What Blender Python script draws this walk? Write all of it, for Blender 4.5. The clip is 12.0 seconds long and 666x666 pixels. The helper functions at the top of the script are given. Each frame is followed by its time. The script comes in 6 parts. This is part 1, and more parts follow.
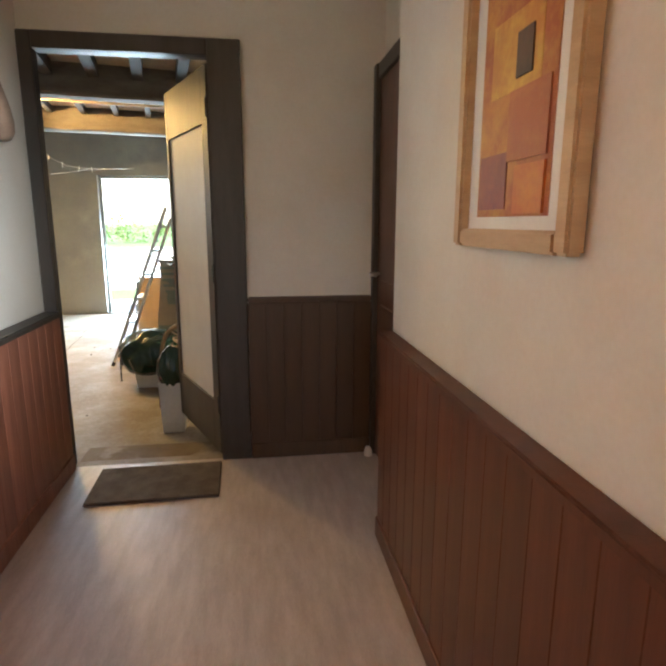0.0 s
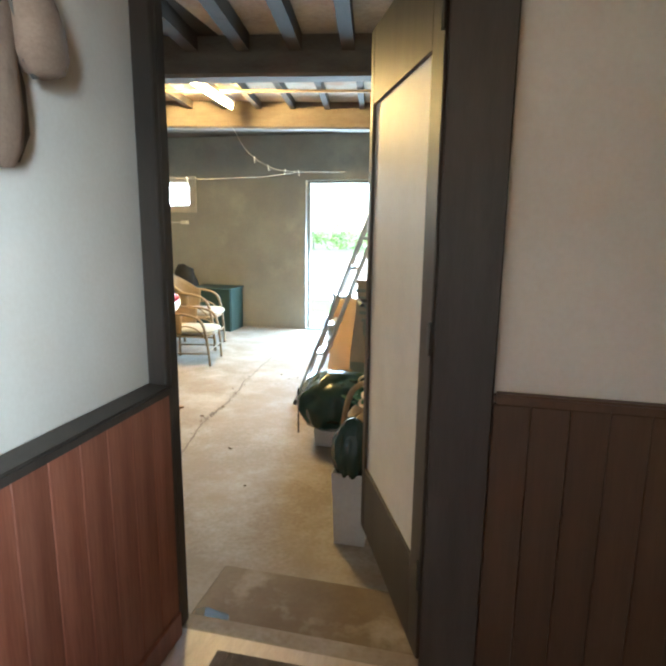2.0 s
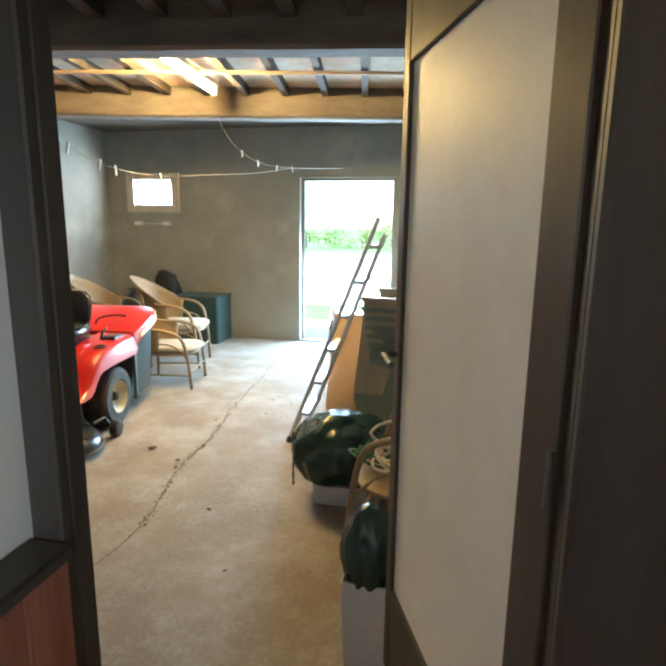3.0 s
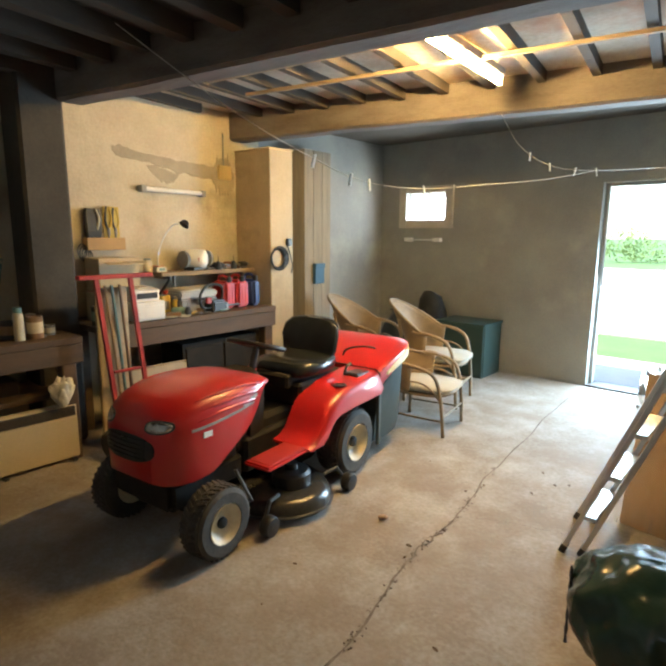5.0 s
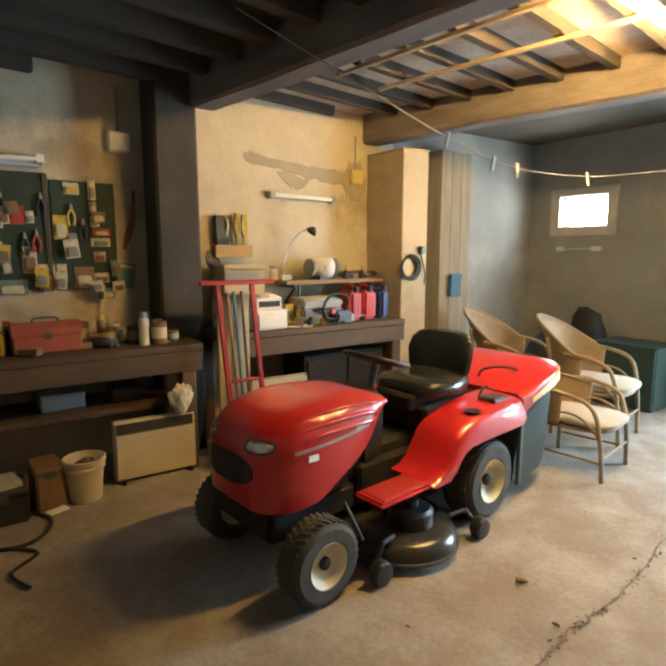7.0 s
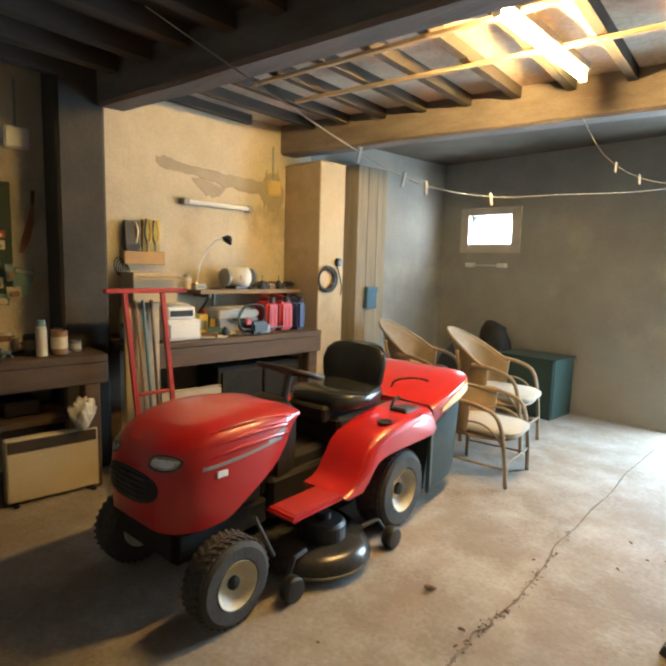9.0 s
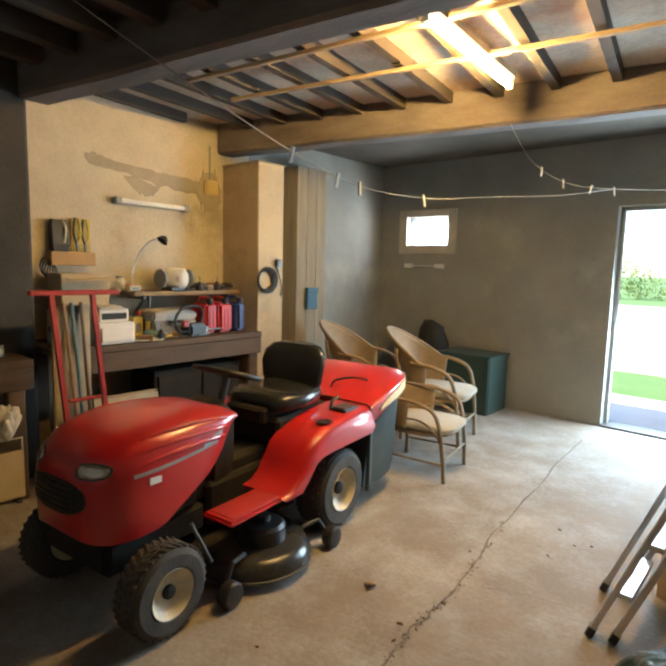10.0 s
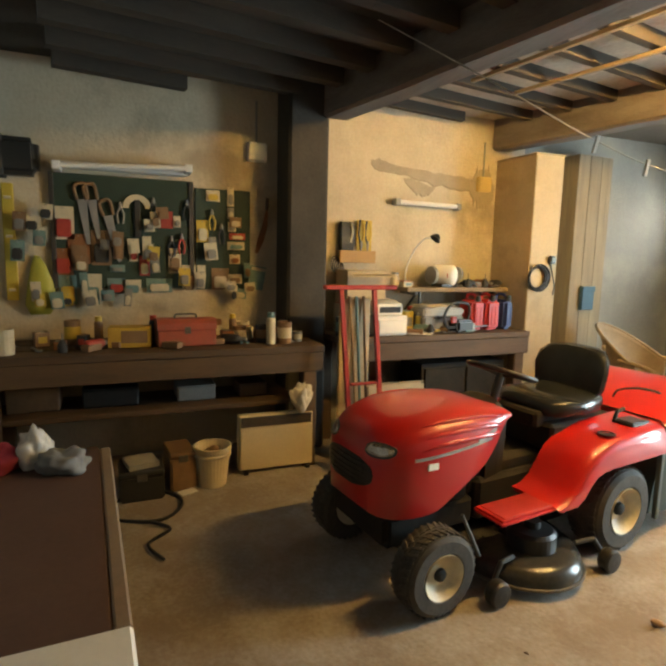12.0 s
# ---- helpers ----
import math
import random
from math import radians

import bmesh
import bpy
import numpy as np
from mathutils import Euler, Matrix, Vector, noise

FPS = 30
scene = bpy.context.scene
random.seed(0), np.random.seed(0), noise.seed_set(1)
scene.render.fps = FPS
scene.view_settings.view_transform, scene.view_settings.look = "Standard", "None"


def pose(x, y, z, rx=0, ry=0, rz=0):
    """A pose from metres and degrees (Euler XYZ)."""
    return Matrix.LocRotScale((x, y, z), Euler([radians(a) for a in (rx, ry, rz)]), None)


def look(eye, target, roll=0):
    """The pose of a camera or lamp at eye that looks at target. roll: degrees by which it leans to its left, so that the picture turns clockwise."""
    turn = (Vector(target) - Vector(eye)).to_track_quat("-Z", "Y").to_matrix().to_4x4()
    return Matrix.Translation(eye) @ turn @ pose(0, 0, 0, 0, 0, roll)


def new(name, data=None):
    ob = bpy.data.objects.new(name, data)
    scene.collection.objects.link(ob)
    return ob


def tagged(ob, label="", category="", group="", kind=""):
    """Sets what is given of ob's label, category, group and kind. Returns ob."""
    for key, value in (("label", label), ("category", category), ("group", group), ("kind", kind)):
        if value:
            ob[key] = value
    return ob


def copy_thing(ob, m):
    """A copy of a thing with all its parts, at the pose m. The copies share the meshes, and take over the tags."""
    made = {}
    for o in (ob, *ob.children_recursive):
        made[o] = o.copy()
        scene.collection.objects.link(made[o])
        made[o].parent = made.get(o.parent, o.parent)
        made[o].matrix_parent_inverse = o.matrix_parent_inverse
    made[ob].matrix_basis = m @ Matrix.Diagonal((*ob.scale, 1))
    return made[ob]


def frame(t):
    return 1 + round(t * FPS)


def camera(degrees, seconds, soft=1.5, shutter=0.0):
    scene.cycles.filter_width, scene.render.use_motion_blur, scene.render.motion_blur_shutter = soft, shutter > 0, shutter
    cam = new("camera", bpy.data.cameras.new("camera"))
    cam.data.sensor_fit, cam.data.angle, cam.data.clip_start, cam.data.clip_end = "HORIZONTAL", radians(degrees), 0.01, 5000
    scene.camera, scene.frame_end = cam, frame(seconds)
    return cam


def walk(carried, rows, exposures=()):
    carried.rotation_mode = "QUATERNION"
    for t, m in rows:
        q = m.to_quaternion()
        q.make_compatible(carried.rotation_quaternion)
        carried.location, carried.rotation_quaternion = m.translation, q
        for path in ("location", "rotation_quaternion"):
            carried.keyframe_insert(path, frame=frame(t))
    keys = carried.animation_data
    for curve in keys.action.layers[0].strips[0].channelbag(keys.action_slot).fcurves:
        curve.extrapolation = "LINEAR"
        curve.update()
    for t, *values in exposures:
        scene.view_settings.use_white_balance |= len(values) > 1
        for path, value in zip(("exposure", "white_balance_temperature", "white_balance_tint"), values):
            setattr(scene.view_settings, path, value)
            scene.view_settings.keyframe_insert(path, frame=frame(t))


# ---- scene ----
cam = camera(63.4, 12.0, soft=2.8)
PATH = [
    (0, (0.321, 0.077, 1.253), (0.606, 2.016, 0.851), 0.1),
    (0.5, (0.344, 0.387, 1.252), (0.311, 2.351, 0.876), 0.7),
    (1, (0.342, 0.717, 1.265), (0.206, 2.672, 0.866), 0.6),
    (1.5, (0.31, 1.11, 1.281), (-0.032, 3.039, 0.878), 0.9),
    (2, (0.187, 1.471, 1.279), (-0.262, 3.383, 0.9), 0.7),
    (2.5, (0.073, 1.819, 1.307), (-0.336, 3.739, 0.921), 0.8),
    (4.5, (-0.294, 2.864, 1.393), (-1.269, 4.569, 1.019), 0.5),
    (5, (-0.345, 2.972, 1.41), (-1.64, 4.452, 1.05), 0.4),
    (5.5, (-0.41, 3.092, 1.356), (-1.751, 4.538, 1.022), 0.6),
    (6, (-0.559, 3.244, 1.285), (-1.995, 4.606, 0.995), 0.7),
    (6.5, (-0.592, 3.288, 1.316), (-2.229, 4.397, 1.016), -0.0),
    (8.5, (-0.598, 3.318, 1.314), (-2.165, 4.533, 1.052), 1.6),
    (9, (-0.59, 3.338, 1.315), (-2.048, 4.683, 1.061), 1.6),
    (9.5, (-0.573, 3.361, 1.315), (-1.94, 4.799, 1.067), 1.5),
    (10, (-0.565, 3.37, 1.309), (-1.879, 4.858, 1.066), 1.5),
    (10.5, (-0.562, 3.372, 1.314), (-1.892, 4.844, 1.067), 1.5),
    (11, (-0.57, 3.364, 1.315), (-2.001, 4.738, 1.062), 1.5),
    (11.5, (-0.601, 3.302, 1.309), (-2.218, 4.45, 1.046), 1.5),
    (12, (-0.609, 3.226, 1.311), (-2.44, 3.981, 1.033), 1.3),
]
EXPO = [(0.0, 3.8, 6450, 9), (1.5, 4.1, 6000, 4), (2.5, 3.85, 5700, 2), (4.5, 3.5, 5900, 4), (5.5, 3.25, 6300, 9), (6.5, 3.35, 6450, 9), (8.5, 3.55, 6050, 7), (9.5, 3.1, 6250, 8), (10.5, 3.0, 6400, 10), (11.5, 3.15, 6800, 9), (12.0, 3.35, 7200, 7)]
walk(cam, [(t, look(eye, target, roll)) for t, eye, target, roll in PATH], EXPO)

# ---------------------------------------------------------------- daylight
world = bpy.data.worlds.new("sky")
scene.world = world
world.use_nodes = True
wn = world.node_tree.nodes
sky = wn.new("ShaderNodeTexSky")
sky.sky_type, sky.sun_disc = "NISHITA", False
sky.sun_elevation, sky.sun_rotation = radians(51.2), radians(253.3)
world.node_tree.links.new(sky.outputs[0], wn["Background"].inputs[0])
wn["Background"].inputs[1].default_value = 0.10
sun = new("sun", bpy.data.lights.new("sun", "SUN"))
sun.data.energy, sun.data.angle, sun.data.color = 2.4, radians(0.6), (1.0, 0.95, 0.86)
sun.matrix_world = look((-6, 16, 14), (-6 + 5.0, 16 + 1.5, 14 - 6.5))


def area(name, m, w, h, watts, colour):
    lamp = new(name, bpy.data.lights.new(name, "AREA"))
    lamp.data.shape, lamp.data.size, lamp.data.size_y = "RECTANGLE", w, h
    lamp.data.energy, lamp.data.color = watts, colour
    lamp.matrix_world = m
    return lamp


# the sky's light that comes in through the open garage door and its small window
area("door_daylight", look((-1.39, 9.1, 0.95), (-1.39, 5.0, 0.2)), 1.15, 2.0, 23, (0.64, 0.84, 1.0))
area("window_daylight", look((-4.07, 9.1, 1.76), (-4.07, 7.0, 1.2)), 0.5, 0.3, 1.6, (0.85, 0.93, 1.0))
# added cool fill for the corridor's west wall, from behind the start of the walk
area("corridor_fill", look((0.80, 0.10, 1.25), (-0.69, 1.62, 1.15)), 0.5, 1.0, 2.0, (0.80, 0.90, 1.0)).data.spread = radians(42)

# ---------------------------------------------------------------- materials
MATS = {}


def mat(name, base, rough=0.6, metal=0.0, other=None, scale=3.0, fine=60.0, mix=0.5, bump=0.1, bump_size=0.01, stretch=(1, 1, 1), spec=0.5, rand=0.0, coat=0.0, stain=None, stain_scale=1.5, stain_edge=(0.55, 0.68)):
    """Principled surface with a broad and a fine noise in the colour, a fine bump, and if wanted stains and a shift from piece to piece."""
    if name in MATS:
        return MATS[name]
    m = bpy.data.materials.new(name)
    MATS[name] = m
    m.use_nodes = True
    n, l = m.node_tree.nodes, m.node_tree.links
    b = n["Principled BSDF"]
    other = other or tuple(c * 0.72 for c in base)
    tc = n.new("ShaderNodeTexCoord")
    mp = n.new("ShaderNodeMapping")
    mp.inputs["Scale"].default_value = stretch
    l.new(tc.outputs["Object"], mp.inputs["Vector"])
    big = n.new("ShaderNodeTexNoise")
    big.inputs["Scale"].default_value, big.inputs["Detail"].default_value, big.inputs["Roughness"].default_value = scale, 5, 0.6
    l.new(mp.outputs[0], big.inputs["Vector"])
    small = n.new("ShaderNodeTexNoise")
    small.inputs["Scale"].default_value, small.inputs["Detail"].default_value = fine, 3
    l.new(mp.outputs[0], small.inputs["Vector"])
    add = n.new("ShaderNodeMath")
    add.operation = "MULTIPLY_ADD"
    add.inputs[1].default_value = 0.35
    l.new(small.outputs[0], add.inputs[0])
    l.new(big.outputs[0], add.inputs[2])
    ramp = n.new("ShaderNodeMapRange")
    ramp.inputs[1].default_value, ramp.inputs[2].default_value, ramp.inputs[4].default_value = 0.45, 0.9, mix * 2
    l.new(add.outputs[0], ramp.inputs[0])
    c = n.new("ShaderNodeMix")
    c.data_type = "RGBA"
    c.inputs["A"].default_value, c.inputs["B"].default_value = (*base, 1), (*other, 1)
    l.new(ramp.outputs[0], c.inputs["Factor"])
    out = c.outputs["Result"]
    if stain:
        st = n.new("ShaderNodeTexNoise")
        st.inputs["Scale"].default_value, st.inputs["Detail"].default_value, st.inputs["Roughness"].default_value = stain_scale, 6, 0.62
        l.new(tc.outputs["Object"], st.inputs["Vector"])
        sr = n.new("ShaderNodeMapRange")
        sr.inputs[1].default_value, sr.inputs[2].default_value, sr.inputs[4].default_value = *stain_edge, 0.8
        l.new(st.outputs[0], sr.inputs[0])
        s = n.new("ShaderNodeMix")
        s.data_type = "RGBA"
        s.inputs["B"].default_value = (*stain, 1)
        l.new(out, s.inputs["A"])
        l.new(sr.outputs[0], s.inputs["Factor"])
        out = s.outputs["Result"]
    if rand:
        oi = n.new("ShaderNodeObjectInfo")
        mr = n.new("ShaderNodeMapRange")
        mr.inputs[3].default_value, mr.inputs[4].default_value = 1 - rand, 1 + rand
        l.new(oi.outputs["Random"], mr.inputs[0])
        h = n.new("ShaderNodeHueSaturation")
        l.new(mr.outputs[0], h.inputs["Value"])
        l.new(out, h.inputs["Color"])
        out = h.outputs[0]
    l.new(out, b.inputs["Base Color"])
    b.inputs["Roughness"].default_value, b.inputs["Metallic"].default_value = rough, metal
    b.inputs["Specular IOR Level"].default_value = spec
    b.inputs["Coat Weight"].default_value = coat
    if bump:
        bp = n.new("ShaderNodeBump")
        bp.inputs["Strength"].default_value, bp.inputs["Distance"].default_value = bump, bump_size
        l.new(add.outputs[0], bp.inputs["Height"])
        l.new(bp.outputs[0], b.inputs["Normal"])
    return m


def glow(name, colour, strength):
    m = bpy.data.materials.new(name)
    m.use_nodes = True
    b = m.node_tree.nodes["Principled BSDF"]
    b.inputs["Base Color"].default_value = (*colour, 1)
    b.inputs["Emission Color"].default_value = (*colour, 1)
    b.inputs["Emission Strength"].default_value = strength
    return m


def glass(name, tint=(0.9, 0.95, 0.95), rough=0.02):
    m = bpy.data.materials.new(name)
    m.use_nodes = True
    b = m.node_tree.nodes["Principled BSDF"]
    b.inputs["Base Color"].default_value = (*tint, 1)
    b.inputs["Roughness"].default_value = rough
    b.inputs["Transmission Weight"].default_value = 1.0
    b.inputs["IOR"].default_value = 1.45
    return m


PLASTER = mat("cream_plaster", (0.70, 0.66, 0.58), 0.85, other=(0.62, 0.56, 0.47), scale=2.0, fine=90, bump=0.15, bump_size=0.004)
ROUGHCAST = mat("old_lime_plaster", (0.60, 0.52, 0.38), 0.9, other=(0.44, 0.37, 0.26), scale=2.2, fine=45, bump=0.5, bump_size=0.02, stain=(0.30, 0.25, 0.18), stain_scale=1.3)
GREYWALL = mat("grey_cement_render", (0.34, 0.335, 0.30), 0.9, other=(0.24, 0.24, 0.23), scale=1.6, fine=50, bump=0.4, bump_size=0.012, stain=(0.40, 0.39, 0.34), stain_scale=0.9)
CONCRETE = mat("worn_concrete_floor", (0.37, 0.335, 0.295), 0.8, other=(0.23, 0.185, 0.14), scale=3.0, fine=48, mix=0.62, bump=0.6, bump_size=0.006, stain=(0.235, 0.18, 0.13), stain_scale=2.6, stain_edge=(0.47, 0.66))
VINYL = mat("corridor_floor", (0.60, 0.52, 0.47), 0.40, other=(0.44, 0.37, 0.32), scale=6, fine=70, mix=0.6, bump=0.12, bump_size=0.003, stretch=(3.5, 0.7, 1), stain=(0.42, 0.35, 0.30), stain_scale=2.5, stain_edge=(0.52, 0.75))
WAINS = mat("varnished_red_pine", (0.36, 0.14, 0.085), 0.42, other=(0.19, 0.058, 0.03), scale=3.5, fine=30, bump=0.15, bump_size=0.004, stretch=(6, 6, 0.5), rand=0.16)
# the red pine again, with the east side's shade put into its colour
WAINS_R = mat("shaded_red_pine", (0.125, 0.036, 0.015), 0.42, other=(0.075, 0.020, 0.008), scale=3.5, fine=30, bump=0.15, bump_size=0.004, stretch=(6, 6, 0.5), rand=0.12)
# brown end boards, darkened because that wall lies in shadow
ENDWOOD = mat("shaded_end_boards", (0.10, 0.054, 0.027), 0.5, other=(0.062, 0.032, 0.016), scale=3.5, fine=30, bump=0.15, bump_size=0.004, stretch=(6, 6, 0.5), rand=0.15)
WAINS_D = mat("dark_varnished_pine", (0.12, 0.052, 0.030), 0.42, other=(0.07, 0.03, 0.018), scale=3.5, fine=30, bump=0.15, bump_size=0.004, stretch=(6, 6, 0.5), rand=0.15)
DARKWOOD = mat("dark_stained_wood", (0.062, 0.052, 0.042), 0.5, other=(0.036, 0.028, 0.022), scale=3, fine=40, bump=0.15, bump_size=0.004, stretch=(5, 5, 0.6))
BEAM = mat("old_timber_beam", (0.215, 0.19, 0.168), 0.85, other=(0.125, 0.10, 0.08), scale=2.2, fine=35, bump=0.5, bump_size=0.015, stretch=(0.6, 4, 4))
JOIST = mat("sooty_joist", (0.062, 0.048, 0.035), 0.85, other=(0.035, 0.027, 0.02), scale=2.2, fine=35, bump=0.4, bump_size=0.01, stretch=(4, 0.6, 4), rand=0.25)
CEILING = mat("clay_ceiling", (0.62, 0.54, 0.43), 0.9, other=(0.36, 0.28, 0.20), scale=2.5, fine=40, bump=0.4, bump_size=0.01, stain=(0.42, 0.22, 0.13), stain_scale=1.2)
# dark colour that carries the shade on the far bay's ceiling
SHADED_CEIL = mat("shaded_far_ceiling", (0.13, 0.11, 0.085), 0.9, other=(0.08, 0.066, 0.05), scale=2.0, fine=45, bump=0.4, bump_size=0.015)
BENCH = mat("oily_bench_wood", (0.115, 0.070, 0.038), 0.65, other=(0.06, 0.038, 0.022), scale=3, fine=40, bump=0.35, bump_size=0.006, stretch=(4, 0.7, 4), rand=0.2)
LATH = mat("pale_batten", (0.42, 0.32, 0.20), 0.8, other=(0.30, 0.22, 0.13), scale=5, fine=60, bump=0.2, stretch=(0.6, 4, 4))
WHITE = mat("white_paint", (0.76, 0.75, 0.71), 0.5, other=(0.66, 0.64, 0.60), scale=4, fine=80, bump=0.06)
RED = mat("red_bodywork", (0.52, 0.013, 0.016), 0.36, other=(0.44, 0.02, 0.018), scale=4, fine=150, mix=0.4, bump=0.012, coat=0.7, spec=0.4)
RED.node_tree.nodes["Principled BSDF"].inputs["Coat Roughness"].default_value = 0.06
REDMETAL = mat("red_tool_paint", (0.42, 0.035, 0.03), 0.45, other=(0.28, 0.025, 0.02), scale=6, fine=90, bump=0.1)
BLACK = mat("black_plastic", (0.014, 0.015, 0.015), 0.42, other=(0.024, 0.024, 0.022), scale=6, fine=90, bump=0.05)
VINYLSEAT = mat("black_seat_vinyl", (0.016, 0.018, 0.018), 0.22, other=(0.028, 0.03, 0.03), scale=6, fine=220, bump=0.08, bump_size=0.002)
RUBBER = mat("dusty_rubber", (0.035, 0.033, 0.030), 0.8, other=(0.075, 0.068, 0.056), scale=7, fine=60, bump=0.5)
CREAMRIM = mat("cream_wheel_rim", (0.66, 0.60, 0.44), 0.45, other=(0.46, 0.39, 0.27), scale=9, fine=60, bump=0.1)
STEEL = mat("dusty_dark_steel", (0.09, 0.095, 0.09), 0.38, 0.6, other=(0.14, 0.13, 0.11), scale=6, fine=60, bump=0.1)
ALU = mat("brushed_aluminium", (0.62, 0.63, 0.64), 0.33, 0.9, other=(0.5, 0.5, 0.5), scale=8, fine=90, bump=0.05)


# ---------------------------------------------------------------- mesh helpers
def part(name, bm, material, parent=None, label="", smooth=False, m=None):
    me = bpy.data.meshes.new(name)
    bm.normal_update()
    bm.to_mesh(me)
    bm.free()
    me.materials.append(material)
    if smooth:
        for p in me.polygons:
            p.use_smooth = True
    ob = new(name, me)
    if parent:
        ob.parent = parent
    if m:
        ob.matrix_basis = m
    if label:
        ob["label"] = label
    return ob


def smooth_by_angle(ob, deg=35):
    me = ob.data
    bm = bmesh.new()
    bm.from_mesh(me)
    for f in bm.faces:
        f.smooth = True
    for e in bm.edges:
        e.smooth = not (len(e.link_faces) == 2 and e.calc_face_angle(0) > radians(deg))
    bm.to_mesh(me)
    bm.free()
    return ob


def thing(name, label, category, at=(0, 0, 0), turn=0, group="", kind="", m=None):
    ob = new(name)
    ob.empty_display_size = 0.1
    ob.matrix_basis = m or pose(*at, 0, 0, turn)
    return tagged(ob, label, category, group, kind)


def box(x0, x1, y0, y1, z0, z1, bevel=0.0, bm=None, m=None, seg=1):
    own = bmesh.new()
    bmesh.ops.create_cube(own, size=1.0, matrix=Matrix.LocRotScale(((x0 + x1) / 2, (y0 + y1) / 2, (z0 + z1) / 2), None, (abs(x1 - x0), abs(y1 - y0), abs(z1 - z0))))
    if bevel:
        bmesh.ops.bevel(own, geom=own.edges[:], offset=bevel, segments=seg, affect="EDGES", clamp_overlap=True)
    if m:
        own.transform(m)
    return merge(bm, own)


def merge(bm, own):
    if bm is None:
        return own
    tmp = bpy.data.meshes.new("tmp")
    own.to_mesh(tmp)
    own.free()
    bm.from_mesh(tmp)
    bpy.data.meshes.remove(tmp)
    return bm


def rod(p0, p1, r0, r1=None, seg=12, bm=None):
    p0, p1 = Vector(p0), Vector(p1)
    own = bmesh.new()
    d = p1 - p0
    bmesh.ops.create_cone(own, cap_ends=True, segments=seg, radius1=r0, radius2=r0 if r1 is None else r1, depth=d.length)
    own.transform(Matrix.Translation((p0 + p1) / 2) @ d.to_track_quat("Z", "Y").to_matrix().to_4x4())
    return merge(bm, own)


def sweep(points, r, seg=8, closed=False, bm=None):
    """A round tube along a line of points; r: a radius or one for each point."""
    own = bmesh.new()
    pts = [Vector(p) for p in points]
    rings, k = [], len(pts)
    up = Vector((0.13, 0.27, 1)).normalized()
    for i, p in enumerate(pts):
        a = pts[(i - 1) % k] if closed or i else p
        b = pts[(i + 1) % k] if closed or i < k - 1 else p
        d = (b - a).normalized()
        s = d.cross(up)
        s = s.normalized() if s.length > 1e-4 else d.orthogonal().normalized()
        u = s.cross(d).normalized()
        rr = r[i] if isinstance(r, (list, tuple)) else r
        rings.append([own.verts.new(p + rr * (math.cos(2 * math.pi * j / seg) * s + math.sin(2 * math.pi * j / seg) * u)) for j in range(seg)])
    for i in range(k if closed else k - 1):
        a, b = rings[i], rings[(i + 1) % k]
        for j in range(seg):
            own.faces.new((a[j], a[(j + 1) % seg], b[(j + 1) % seg], b[j]))
    if not closed:
        own.faces.new(rings[0][::-1])
        own.faces.new(rings[-1])
    bmesh.ops.recalc_face_normals(own, faces=own.faces[:])
    return merge(bm, own)


def loft(rings, caps=True, bm=None):
    own = bmesh.new()
    vs = [[own.verts.new(p) for p in ring] for ring in rings]
    k = len(vs[0])
    for a, b in zip(vs, vs[1:]):
        for j in range(k):
            own.faces.new((a[j], a[(j + 1) % k], b[(j + 1) % k], b[j]))
    if caps:
        own.faces.new(vs[0][::-1])
        own.faces.new(vs[-1])
    bmesh.ops.recalc_face_normals(own, faces=own.faces[:])
    return merge(bm, own)


def lathe(profile, seg=24, bm=None, m=None, caps=True):
    """Turned about z: profile of (radius, height)."""
    rings = [[(r * math.cos(2 * math.pi * j / seg), r * math.sin(2 * math.pi * j / seg), z) for j in range(seg)] for r, z in profile]
    own = loft(rings, caps)
    if m:
        own.transform(m)
    return merge(bm, own)


def rough_up(bm, size, scale=6.0, seed=0.0):
    for v in bm.verts:
        v.co += size * noise.noise_vector(v.co * scale + Vector((seed, seed * 0.7, 0)))
    return bm


def arc(c, r, a0, a1, n, plane="xz"):
    out = []
    for i in range(n + 1):
        a = radians(a0 + (a1 - a0) * i / n)
        p, q = r * math.cos(a), r * math.sin(a)
        out.append({"xz": (c[0] + p, c[1], c[2] + q), "xy": (c[0] + p, c[1] + q, c[2]), "yz": (c[0], c[1] + p, c[2] + q)}[plane])
    return out


# ---------------------------------------------------------------- the plan
GF = -0.18            # garage floor; the corridor's floor is 0
LW, FW, EW = -4.75, 9.0, 1.35   # garage: bench wall, wall with the open door, the side behind the chairs
CEIL = 2.56


def structure(name, bm, material, label=""):
    return tagged(part(name, bm, material), label, "", "", "structure")


def wall_along_x(name, y0, y1, x0, x1, z0, z1, holes, material, label):
    """A wall with thickness, with openings (xa, xb, za, zb) cut through it."""
    xs = sorted({x0, x1, *[h[0] for h in holes], *[h[1] for h in holes]})
    bm = bmesh.new()
    for a, b in zip(xs, xs[1:]):
        cuts = sorted((h[2], h[3]) for h in holes if h[0] <= a and h[1] >= b)
        z = z0
        for lo, hi in cuts:
            if lo > z:
                box(a, b, y0, y1, z, lo, bm=bm)
            z = hi
        if z < z1:
            box(a, b, y0, y1, z, z1, bm=bm)
    bmesh.ops.remove_doubles(bm, verts=bm.verts[:], dist=1e-5)
    return structure(name, bm, material, label)


DX0, DX1, DZ1 = -2.0, -0.78, 1.945
WX0, WX1, WZ0, WZ1 = -4.36, -3.78, 1.585, 1.94
